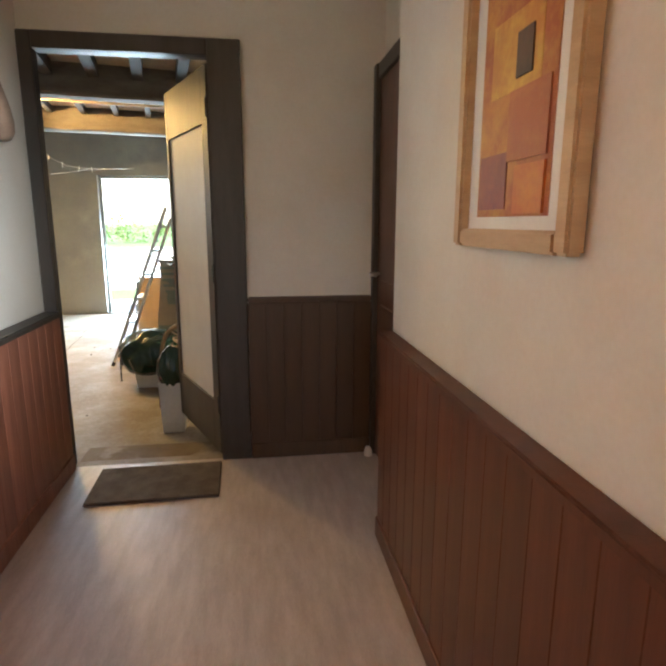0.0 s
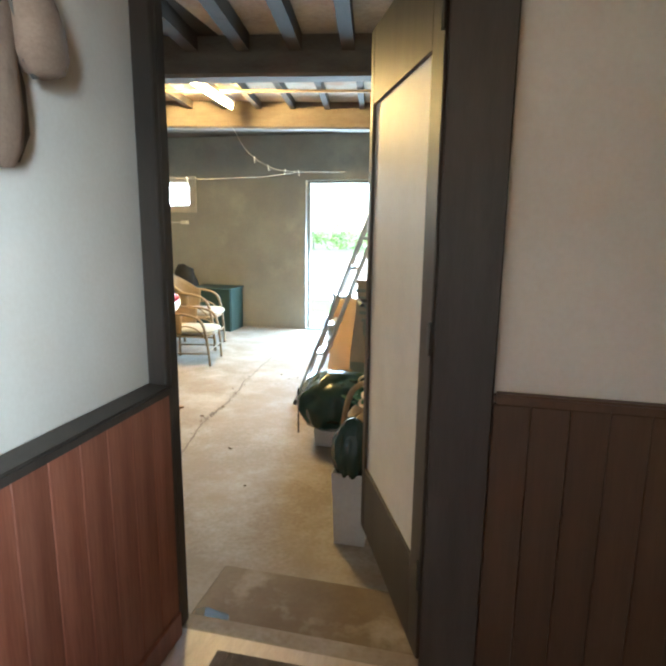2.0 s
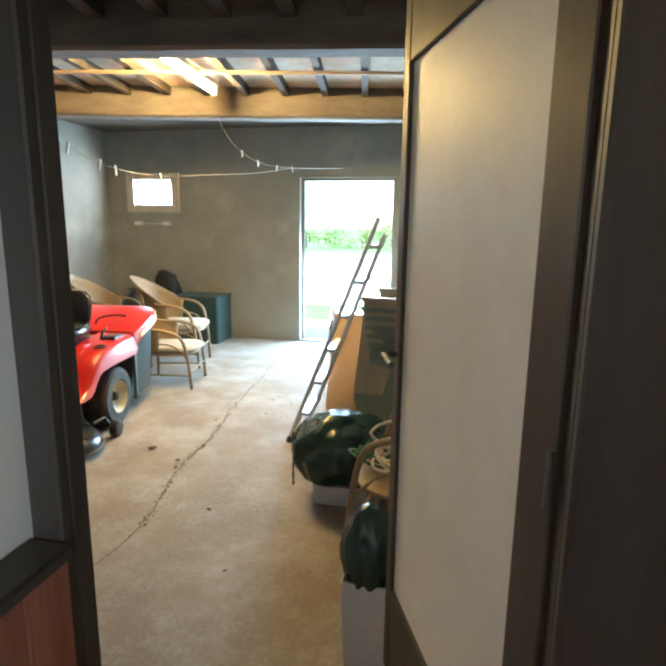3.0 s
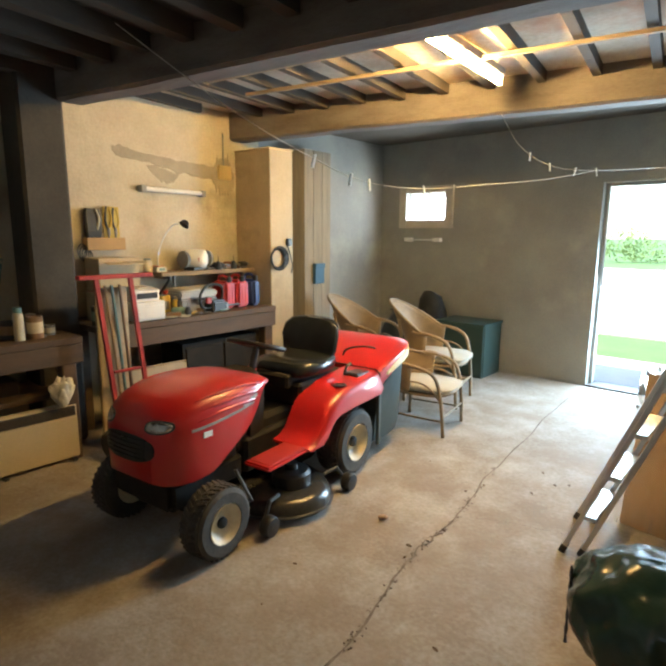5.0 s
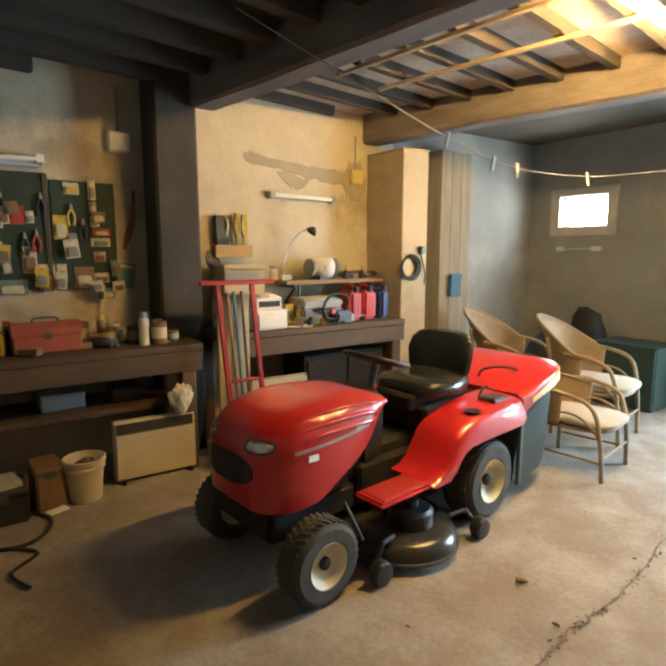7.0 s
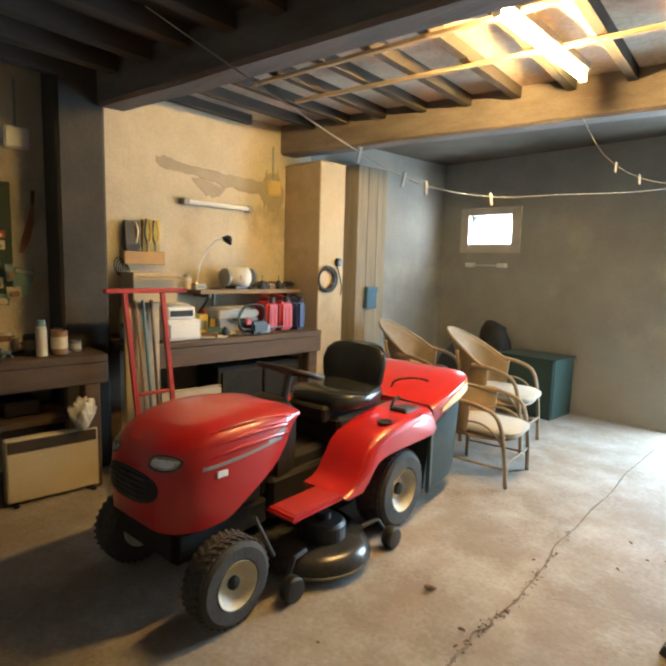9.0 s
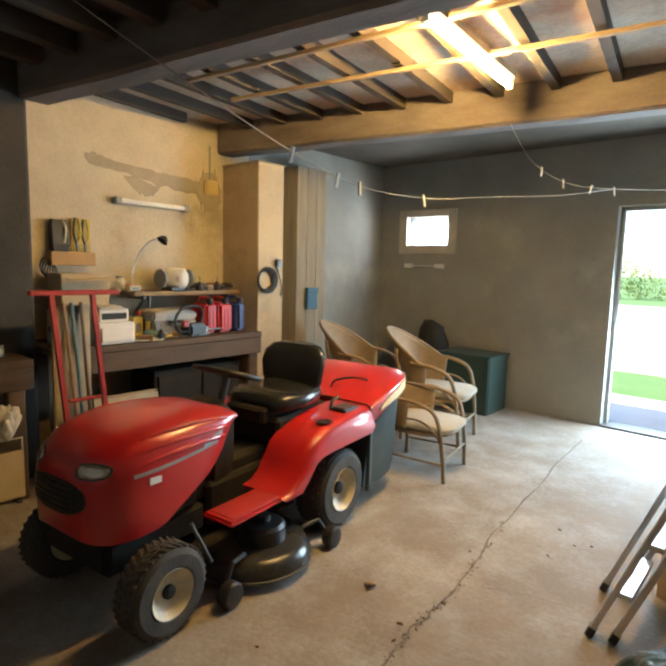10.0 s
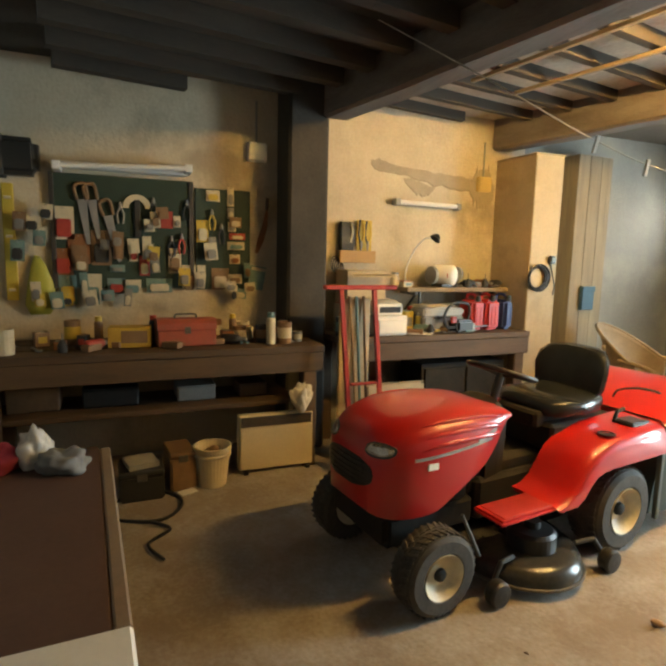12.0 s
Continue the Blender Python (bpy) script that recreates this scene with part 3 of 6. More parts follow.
def hang(points, n=60):
    """A smooth line through the points."""
    pts = [Vector(p) for p in points]
    out = []
    for i in range(n + 1):
        f = i / n * (len(pts) - 1)
        k = min(int(f), len(pts) - 2)
        u = f - k
        p0, p1, p2, p3 = pts[max(k - 1, 0)], pts[k], pts[k + 1], pts[min(k + 2, len(pts) - 1)]
        out.append(0.5 * ((2 * p1) + (p2 - p0) * u + (2 * p0 - 5 * p1 + 4 * p2 - p3) * u * u + (3 * p1 - p0 - 3 * p2 + p3) * u ** 3))
    return out


def lawn_tractor():
    t = thing("lawn_tractor", "red ride-on lawn tractor with a black seat and cream wheels", "lawn tractor", (-2.911, 5.586, GF), -83)
    knots = ((0.645, 0.248, 0.745, 0.79, 0.03), (0.70, 0.262, 0.70, 0.804, 0.05), (0.75, 0.275, 0.63, 0.813, 0.07), (0.82, 0.287, 0.56, 0.822, 0.10), (0.92, 0.300, 0.505, 0.828, 0.12), (1.02, 0.306, 0.452, 0.828, 0.13),
             (1.11, 0.306, 0.402, 0.823, 0.14), (1.20, 0.298, 0.388, 0.81, 0.15), (1.27, 0.282, 0.385, 0.79, 0.16), (1.33, 0.255, 0.387, 0.757, 0.16), (1.375, 0.215, 0.395, 0.715, 0.15), (1.405, 0.16, 0.41, 0.66, 0.12), (1.422, 0.09, 0.44, 0.595, 0.08))

    def at(u):
        """Half width, bottom, top and shoulder of the hood at u."""
        k = max(i for i in range(len(knots) - 1) if i == 0 or knots[i][0] <= u)
        f = min(1.0, max(0.0, (u - knots[k][0]) / (knots[k + 1][0] - knots[k][0])))
        p = [knots[min(max(k + j, 0), len(knots) - 1)] for j in (-1, 0, 1, 2)]
        return [0.5 * (2 * b + (c - a) * f + (2 * a - 5 * b + 4 * c - d) * f * f + (3 * b - a - 3 * c + d) * f ** 3) for a, b, c, d in list(zip(*p))[1:]]

    def half_width(u, z):
        w, zb, zt, sh = at(u)
        zs = zt - sh
        if z <= zb or z >= zt:
            return 0.0
        if z < zs:
            return w * (0.93 + 0.07 * (z - zb) / (zs - zb))
        s = ((z - zs) / sh) ** (1 / 0.62)
        return w * max(0.0, 1 - s * s) ** 0.31

    def nose_u(v, z):
        u = 1.422
        while u > 0.9 and half_width(u, z) < abs(v):
            u -= 0.002
        return u

    def patch(v0, z0, rv, rz, lift, bulge, power=1.0):
        """A rounded plate that follows the nose of the hood."""
        rings = []
        for r in (1.0, 1.0, 0.75, 0.5, 0.25, 0.02):
            ring = []
            for i in range(24):
                a = 2 * math.pi * i / 24
                c, s = math.cos(a), math.sin(a)
                v, z = v0 + rv * r * math.copysign(abs(c) ** power, c), z0 + rz * r * math.copysign(abs(s) ** power, s)
                ring.append((nose_u(v, z) + (lift + bulge * (1 - r * r) if rings else -0.01), v, z))
            rings.append(ring)
        return loft(rings)

    us = [0.645 + 0.0235 * i for i in range(32)] + [1.384, 1.394, 1.403, 1.410, 1.416, 1.422]
    hood = part("hood", loft([section(u, *at(u), n=18) for u in us]), RED, t)
    smooth_by_angle(hood, 50)
    LENS = mat("headlight_lens", (0.62, 0.58, 0.52), 0.10, 0.75, other=(0.35, 0.30, 0.26), scale=20, bump=0.05)
    for s in (-1, 1):
        hl = part("headlight", patch(s * 0.185, 0.685, 0.060, 0.024, 0.006, 0.004, 0.8), LENS, hood, "clear headlight lens", smooth=True)
        part("bezel", patch(s * 0.185, 0.684, 0.067, 0.031, 0.003, 0.0, 0.8), BLACK, hl)
        part("side_stripe", loft([[(u, s * (half_width(u, z + h) + o), z + h) for o, h in ((-0.01, -0.007), (0.0025, -0.007), (0.0025, 0.007), (-0.01, 0.007))] for u, z in [(1.25 - 0.03 * i, 0.652 + 0.0022 * i) for i in range(16)]]), mat("grey_decal", (0.38, 0.37, 0.36), 0.4, bump=0), hood, "grey decal stripe")
        part("model_badge", loft([[(u, s * (half_width(u, z + h) + o), z + h) for o, h in ((-0.01, -0.012), (0.003, -0.012), (0.003, 0.014), (-0.01, 0.014))] for u, z in [(0.90 - 0.014 * i, 0.688 + 0.004 * i) for i in range(10)]]), mat("pale_grey_badge", (0.52, 0.51, 0.50), 0.35, bump=0), hood, "pale grey badge at the hood's rear")
    part("label_plate", box(1.13, 1.185, half_width(1.16, 0.615) - 0.004, half_width(1.16, 0.615) + 0.003, 0.60, 0.63, 0.001), WHITE, hood, "small white label")
    gr = part("grille", patch(0.0, 0.572, 0.185, 0.066, 0.005, 0.0, 0.7), BLACK, hood, "black plastic front grille")
    for i in range(5):
        z = 0.53 + 0.022 * i
        part("grille_slat", loft([[(nose_u(v, z) + o, v, z + h) for o, h in ((0.0, -0.005), (0.009, -0.003), (0.009, 0.003), (0.0, 0.005))] for v in [-0.14 + 0.028 * j for j in range(11)]]), BLACK, gr)

    for s in (-1, 1):
        for i, d in enumerate((0.035, 0.075, 0.118)):
            run = [0.73 + 0.012 * i + 0.042 * j for j in range(12)]
            part("hood_crease", sweep([(u, s * (half_width(u, at(u)[2] - d) - 0.004), at(u)[2] - d) for u in run], [0.003 + 0.009 * min(1.0, 0.28 * (11 - j)) for j in range(12)], 10), RED, hood, smooth=True)
    part("chassis", box(-0.30, 0.74, -0.15, 0.15, 0.20, 0.42, 0.02), GRIME, t)
    part("bumper", box(1.05, 1.35, -0.235, 0.235, 0.235, 0.40, 0.03, seg=2), GRIME, t, "black lower front panel")
    part("front_frame", box(0.74, 1.30, -0.13, 0.13, 0.19, 0.33, 0.02), GRIME, t)
    part("engine", box(0.80, 1.28, -0.17, 0.17, 0.33, 0.60, 0.04), GRIME, t)
    part("front_axle", box(1.14, 1.22, -0.36, 0.36, 0.17, 0.24, 0.015), GRIME, t)
    part("dashboard", loft([section(0.54, 0.12, 0.40, 0.76, 0.08), section(0.60, 0.14, 0.40, 0.81, 0.08), section(0.69, 0.15, 0.40, 0.79, 0.06)]), GRIME, t)
    part("inner_cowl", box(0.25, 0.80, -0.11, 0.11, 0.32, 0.50, 0.03), GRIME, t)
    sw = part("steering_wheel", sweep(arc((0, 0, 0), 0.175, 0, 351, 39, "xy"), 0.014, 8, closed=True), BLACK, t, "black steering wheel", smooth=True, m=Matrix.Translation((0.47, 0, 0.915)) @ Matrix.Rotation(radians(-17), 4, "Y"))
    for a in (90, 210, 330):
        part("spoke", sweep([(0, 0, -0.02), (0.17 * math.cos(radians(a)), 0.17 * math.sin(radians(a)), 0)], 0.010), BLACK, sw)
    part("column", rod((0, 0, 0), (0.0, 0, -0.20), 0.022), BLACK, sw)
    for s in (-1, 1):
        part("foot_plate", box(0.46, 0.89, s * 0.27, s * 0.458, 0.345, 0.370, 0.010, seg=2), RED, t, "red footboard")
        side = [(0.56, 0.374), (0.50, 0.385), (0.445, 0.42), (0.40, 0.485), (0.35, 0.555), (0.27, 0.605), (0.15, 0.638), (0.0, 0.655), (-0.14, 0.664), (-0.255, 0.668), (-0.31, 0.535), (-0.275, 0.502)]
        side += [(-0.15, 0.498), (-0.05, 0.498), (0.05, 0.497), (0.17, 0.494), (0.235, 0.488), (0.292, 0.470), (0.335, 0.432), (0.37, 0.39), (0.42, 0.352), (0.54, 0.348)]
        rings = []
        for v, dz, inset in ((0.20, 0.0, 0.0), (0.36, 0.0, 0.0), (0.42, -0.004, 0.0), (0.452, -0.014, 0.006), (0.470, -0.032, 0.014), (0.478, -0.055, 0.022)):
            rings.append([(u * (1 - inset * 0.5), s * v, z + (dz * (1 if z > 0.45 else 0.3) if k < 10 else 0)) for k, (u, z) in enumerate(side)])
        f = part("fender", loft(rings), RED, t)
        smooth_by_angle(f, 45)
        part("footboard_rib", box(0.52, 0.86, s * 0.285, s * 0.44, 0.370, 0.374, 0.002), mat("red_tread_plate", (0.46, 0.03, 0.03), 0.5, bump=0.5, fine=160), t)
    part("fender_deck", box(-0.24, 0.30, -0.21, 0.21, 0.50, 0.655, 0.02), GRIME, t)
    part("cup_holder", lathe([(0.034, 0.0), (0.036, 0.004), (0.026, 0.005), (0.026, 0.001)], 20, m=Matrix.Translation((0.125, 0.395, 0.641)) @ Matrix.Diagonal((1.25, 1.25, 1, 1))), BLACK, t)
    part("control_panel", box(-0.17, 0.0, 0.30, 0.42, 0.652, 0.682, 0.010, m=Matrix.Rotation(radians(-4), 4, "Y")), BLACK, t)
    part("lever", sweep([(-0.03, 0.33, 0.68), (-0.05, 0.33, 0.72), (-0.09, 0.34, 0.735)], 0.010), BLACK, t)
    part("warning_label", box(0.19, 0.28, 0.215, 0.219, 0.50, 0.54), mat("yellow_label", (0.62, 0.42, 0.08), 0.5, bump=0), t, "yellow warning label")
    # seat
    base = [section(u - 0.04, w, 0.69, zt, 0.06) for u, w, zt in ((-0.08, 0.20, 0.79), (-0.02, 0.235, 0.795), (0.14, 0.245, 0.78), (0.24, 0.235, 0.79), (0.31, 0.20, 0.775), (0.335, 0.15, 0.755))]
    seat = part("seat", loft(base), VINYLSEAT, t, "shiny black vinyl seat")
    smooth_by_angle(seat, 50)
    back = []
    for z, w, u in ((0.0, 0.19, -0.01), (0.05, 0.225, -0.018), (0.15, 0.24, -0.03), (0.22, 0.225, -0.045), (0.26, 0.18, -0.055), (0.272, 0.12, -0.06)):
        ring = []
        for i in range(16):
            a = 2 * math.pi * i / 16
            c, s = math.cos(a), math.sin(a)
            y = w * math.copysign(abs(s) ** 0.6, s)
            ring.append((u - 0.085 + 0.045 * math.copysign(abs(c) ** 0.7, c) + 0.06 * (y / 0.235) ** 2 * 0.6, y, 0.745 + z))
        back.append(ring)
    b = part("backrest", loft(back), VINYLSEAT, t, "shiny black vinyl backrest")
    smooth_by_angle(b, 50)
    part("seat_bracket", box(0.05, 0.35, -0.14, 0.14, 0.62, 0.71, 0.015), GRIME, t)
    # collector lid and bag
    lid_knots = ((-0.262, 0.468, 0.50, 0.672), (-0.30, 0.474, 0.525, 0.688), (-0.42, 0.482, 0.582, 0.728), (-0.56, 0.488, 0.636, 0.770), (-0.67, 0.478, 0.682, 0.797), (-0.74, 0.44, 0.710, 0.806), (-0.80, 0.385, 0.736, 0.805), (-0.835, 0.34, 0.75, 0.792), (-0.845, 0.31, 0.762, 0.778))
    lid = part("collector_lid", loft([section(u, w, zb, zt, min(0.05, 0.4 * (zt - zb)), 14, 0.36) for u, w, zb, zt in lid_knots]), RED, t, "red grass collector lid")
    smooth_by_angle(lid, 40)
    part("lid_seam", sweep([(-0.258, 0.473, 0.52), (-0.258, 0.472, 0.645), (-0.258, 0.44, 0.672), (-0.258, 0.0, 0.676), (-0.258, -0.44, 0.672)], 0.004, 6), GRIME, lid)
    part("lid_grip", sweep(hang([(-0.36, 0.10, 0.71), (-0.38, 0.12, 0.755), (-0.44, 0.20, 0.775), (-0.50, 0.27, 0.765), (-0.52, 0.29, 0.745)], 18), 0.007), BLACK, lid)
    part("lid_decal", loft([[(u, w + o, z + dz) for o, dz in ((-0.02, -h), (0.004, -h), (0.004, h), (-0.02, h))] for u, w, z, h in ((-0.36, 0.478, 0.632, 0.012), (-0.46, 0.484, 0.668, 0.024), (-0.58, 0.487, 0.706, 0.030), (-0.67, 0.479, 0.738, 0.028), (-0.735, 0.444, 0.756, 0.022))]), mat("cream_decal", (0.72, 0.62, 0.34), 0.4, other=(0.70, 0.46, 0.10), scale=12, bump=0), lid, "cream and yellow decal")
    bag = part("grass_bag", loft([section(u, w, zb, zt, 0.03, 9, 0.4) for u, w, zb, zt in ((-0.29, 0.44, 0.13, 0.515), (-0.45, 0.45, 0.12, 0.585), (-0.62, 0.44, 0.13, 0.655), (-0.76, 0.39, 0.17, 0.715))]), mat("dark_green_canvas", (0.030, 0.045, 0.038), 0.85, other=(0.05, 0.06, 0.05), scale=5, fine=200, bump=0.2), t, "dark green canvas grass bag")
    smooth_by_angle(bag, 40)
    for s in (-1, 1):
        part("bag_post", box(-0.305, -0.275, s * 0.435, s * 0.462, 0.12, 0.53, 0.004), mat("grey_green_steel", (0.09, 0.11, 0.10), 0.5, 0.2), bag, "upright steel edge of the bag frame")
    # mowing deck
    deck = part("mowing_deck", loft([[(0.57 + 0.34 * k * math.cos(a), 0.58 * k * math.copysign(abs(math.sin(a)) ** 0.75, math.sin(a)), z) for a in [2 * math.pi * i / 36 for i in range(36)]] for k, z in ((1.0, 0.04), (1.0, 0.06), (0.985, 0.09), (0.95, 0.115), (0.88, 0.13), (0.55, 0.14))]), mat("black_enamel", (0.022, 0.024, 0.024), 0.24, other=(0.06, 0.055, 0.045), scale=5, fine=50, bump=0.05), t, "dusty black pressed steel mowing deck")
    smooth_by_angle(deck, 40)
    part("deck_rim", sweep([(0.57 + 0.345 * math.cos(a), 0.585 * math.copysign(abs(math.sin(a)) ** 0.75, math.sin(a))  , 0.048) for a in [2 * math.pi * i / 36 for i in range(36)]], 0.008, 6, closed=True), STEEL, deck)
    for v in (-0.34, 0.34):
        part("pulley_cover", lathe([(0.115, 0.135), (0.115, 0.205), (0.10, 0.222), (0.03, 0.228)], 28, m=Matrix.Translation((0.56, v, 0))), BLACK, deck, smooth=False)
        part("spindle", rod((0.56, v, 0.22), (0.56, v, 0.26), 0.04), BLACK, deck)
    for u, v in ((0.91, 0.47), (0.22, 0.53), (0.91, -0.47), (0.22, -0.53)):
        g = part("gauge_wheel", lathe([(0.02, -0.034), (0.050, -0.03), (0.058, -0.018), (0.058, 0.018), (0.050, 0.03), (0.02, 0.03)], 24, m=Matrix.Translation((u, v, 0.058)) @ Matrix.Rotation(radians(90), 4, "X")), BLACK, deck)
        part("wheel_arm", sweep([(u, v * 0.93, 0.075), (u - 0.06 * (1 if u > 0.5 else -1), v * 0.90, 0.16), (u - 0.16 * (1 if u > 0.5 else -1), v * 0.85, 0.15)], 0.012), BLACK, deck)
    part("lift_link", rod((0.90, 0.34, 0.16), (0.98, 0.30, 0.36), 0.009), STEEL, deck)
    part("discharge_chute", box(0.10, 0.42, -0.20, 0.20, 0.10, 0.30, 0.03), GRIME, t)
    for s in (-1, 1):
        wheel(t, 1.185, s * 0.362, 0.186, 0.145, 0.098, s)
        wheel(t, 0.0, s * 0.36, 0.228, 0.20, 0.118, s)
    return t


lawn_tractor()

# ---------------------------------------------------------------- corridor things
doormat = thing("doormat", "dark brown ribbed doormat on the corridor floor", "doormat", (-0.17, 2.615, 0), 1)
MAT = mat("coir", (0.16, 0.13, 0.105), 0.95, other=(0.085, 0.065, 0.05), scale=12, fine=160, bump=0.7, bump_size=0.006)
part("backing", box(-0.30, 0.30, -0.185, 0.185, 0.001, 0.006, 0.002), RUBBER, doormat)
bm = bmesh.new()
for i in range(42):
    x = -0.292 + 0.0142 * i
    box(x - 0.0070, x + 0.0070, -0.178, 0.178, 0.005, 0.0135 + 0.0005 * (i % 3), 0.0012, bm=bm)
tagged(part("mat_surface", bm, MAT, doormat, "ribbed coir surface"), kind="stuff")

pic = thing("picture", "abstract orange and yellow painting in a pale wooden frame", "picture", m=Matrix.Translation((0.838, 1.11, 1.50)) @ Matrix.Rotation(radians(-90), 4, "Z") @ Matrix.Rotation(radians(90), 4, "X"))
# local: x along the wall away from the garage, y up, z out into the corridor
PALEWOOD = mat("pale_frame_wood", (0.55, 0.36, 0.19), 0.45, other=(0.42, 0.26, 0.13), scale=5, bump=0.1, stretch=(1, 6, 1))
for a in ((-0.245, -0.205, -0.30, 0.30), (0.205, 0.245, -0.30, 0.30)):
    part("frame", box(a[0], a[1], a[2], a[3], 0.0, 0.035, 0.006, seg=2), PALEWOOD, pic)
for a in ((-0.205, 0.205, -0.30, -0.26), (-0.205, 0.205, 0.26, 0.30)):
    part("frame", box(a[0], a[1], a[2], a[3], 0.0, 0.035, 0.006, seg=2), PALEWOOD, pic)
part("mount", box(-0.205, 0.205, -0.26, 0.26, 0.0, 0.012), WHITE, pic, "off-white picture mount")


def paint(name, c, o):
    return mat(name, c, 0.5, other=o, scale=9, fine=60, mix=0.7, bump=0.15)


for k, (x0, x1, y0, y1, m_) in enumerate(((-0.155, 0.145, -0.205, 0.255, paint("ochre_paint", (0.52, 0.25, 0.05), (0.36, 0.09, 0.03))), (-0.11, 0.09, 0.03, 0.17, paint("yellow_paint", (0.66, 0.42, 0.08), (0.5, 0.22, 0.05))), (-0.145, -0.02, -0.19, -0.08, paint("plum_paint", (0.19, 0.05, 0.07), (0.30, 0.08, 0.06))),
                                         (-0.02, 0.13, -0.10, 0.03, paint("red_paint", (0.44, 0.15, 0.05), (0.36, 0.09, 0.04))), (0.0, 0.06, 0.05, 0.13, paint("dark_paint", (0.035, 0.03, 0.035), (0.10, 0.05, 0.04))), (0.02, 0.13, -0.20, -0.11, paint("orange_paint", (0.58, 0.24, 0.04), (0.5, 0.14, 0.04))))):
    part("paint_patch", box(x0, x1, y0 - 0.03, y1 - 0.03, 0.012, 0.0135 + 0.001 * k), m_, pic)

SLIP = mat("worn_beige_felt", (0.33, 0.23, 0.16), 0.9, other=(0.21, 0.14, 0.095), scale=8, fine=120, bump=0.4)
sl = thing("hanging_slippers", "pair of worn beige felt slippers hanging on a nail", "slippers", (-0.69, 2.35, 1.78))
for k, (dy, dz, tilt) in enumerate(((-0.055, 0.0, 4), (0.045, 0.02, 24))):
    rings = []
    for i, (z, w, d) in enumerate(((0.0, 0.020, 0.015), (-0.05, 0.032, 0.026), (-0.13, 0.040, 0.032), (-0.22, 0.056, 0.040), (-0.30, 0.064, 0.044), (-0.36, 0.056, 0.038), (-0.395, 0.03, 0.02))):
        rings.append([(0.03 + 0.035 * k + d * math.cos(a), (1.25 - 0.3 * k) * w * math.sin(a) + 0.012 * math.sin(i) - 0.02 * (i > 2) * (1 - k), z) for a in [2 * math.pi * j / 14 for j in range(14)]])
    p = part("slipper", loft(rings), SLIP, sl, m=Matrix.Translation((0, dy * 0.3, dz)) @ Matrix.Rotation(radians(tilt), 4, "X") @ Matrix.Diagonal((1, 1, 1 - 0.36 * k, 1)))
    smooth_by_angle(p, 60)
    part("sole", loft([[(0.03 + 0.035 * k + 0.9 * d * math.cos(a), 1.08 * w * math.sin(a) + 0.012 * math.sin(i), z) for a in [math.pi * (0.5 + j / 9) for j in range(10)]] for i, (z, w, d) in enumerate(((-0.03, 0.026, 0.02), (-0.13, 0.042, 0.032), (-0.24, 0.06, 0.042), (-0.33, 0.064, 0.042), (-0.385, 0.04, 0.03)))]), mat("grey_sole", (0.16, 0.14, 0.12), 0.9), p)
part("nail", rod((0.0, 0.0, 0.0), (0.06, 0.0, 0.012), 0.004), STEEL, sl)
sp = thing("door_stop", "white rubber door stop on the corridor floor", "door stop", (0.915, 2.79, 0))
part("stop", lathe([(0.022, 0), (0.024, 0.01), (0.02, 0.03), (0.012, 0.05)], 16), WHITE, sp)
wd = thing("door_wedge", "dark rubber wedge on the step beside the door frame", "door wedge", (-0.60, 3.0, -0.09), 20)
part("wedge", loft([[(x, -0.03, 0), (x, 0.03, 0), (x, 0.026, h), (x, -0.026, h)] for x, h in ((-0.055, 0.045), (-0.02, 0.05), (0.06, 0.012))]), BLACK, wd)

# ---------------------------------------------------------------- garage: lamp line, cracks, leaves
CORD = mat("pale_cord", (0.55, 0.50, 0.42), 0.8)


def clothesline(label, points, pegs):
    c = thing("clothesline", label, "clothesline")
    line = hang(points)
    part("cord", sweep(line, 0.0026, 6), CORD, c)
    for p in pegs:
        p = min(line, key=lambda q: (q - Vector(p)).length)
        g = box(-0.005, 0.005, -0.006, 0.006, -0.045, 0.02, 0.002)
        box(-0.005, 0.005, 0.004, 0.012, -0.045, 0.02, 0.002, bm=g)
        part("peg", g, WHITE, c, "white plastic peg", m=Matrix.Translation(p) @ Matrix.Rotation(random.uniform(-0.4, 0.4), 4, "Y"))
    return c


clothesline("sagging cord with white pegs below the beams", [(-3.046, 4.425, 2.42), (-2.17, 4.41, 1.907), (-2.189, 4.938, 1.765), (-2.20, 5.363, 1.69), (-2.18, 5.925, 1.69), (-2.01, 6.40, 1.74), (-1.88, 7.10, 1.82), (-1.74, 7.80, 1.935)], [(-2.189, 4.938, 1.76), (-2.2, 5.2, 1.70), (-2.2, 5.363, 1.68), (-2.3, 5.925, 1.69)])
clothesline("short sagging cord with white pegs near the doorway", [(-2.209, 7.0, 2.30), (-2.13, 7.20, 2.085), (-1.96, 7.42, 1.95), (-1.74, 7.80, 1.935), (-1.45, 8.98, 2.05)], [(-2.08, 7.28, 2.04), (-1.98, 7.4, 1.96), (-1.86, 7.6, 1.94), (-1.74, 7.8, 1.935)])

CRACKM = mat("crack_dirt", (0.075, 0.055, 0.042), 0.95, other=(0.24, 0.19, 0.15), scale=20)


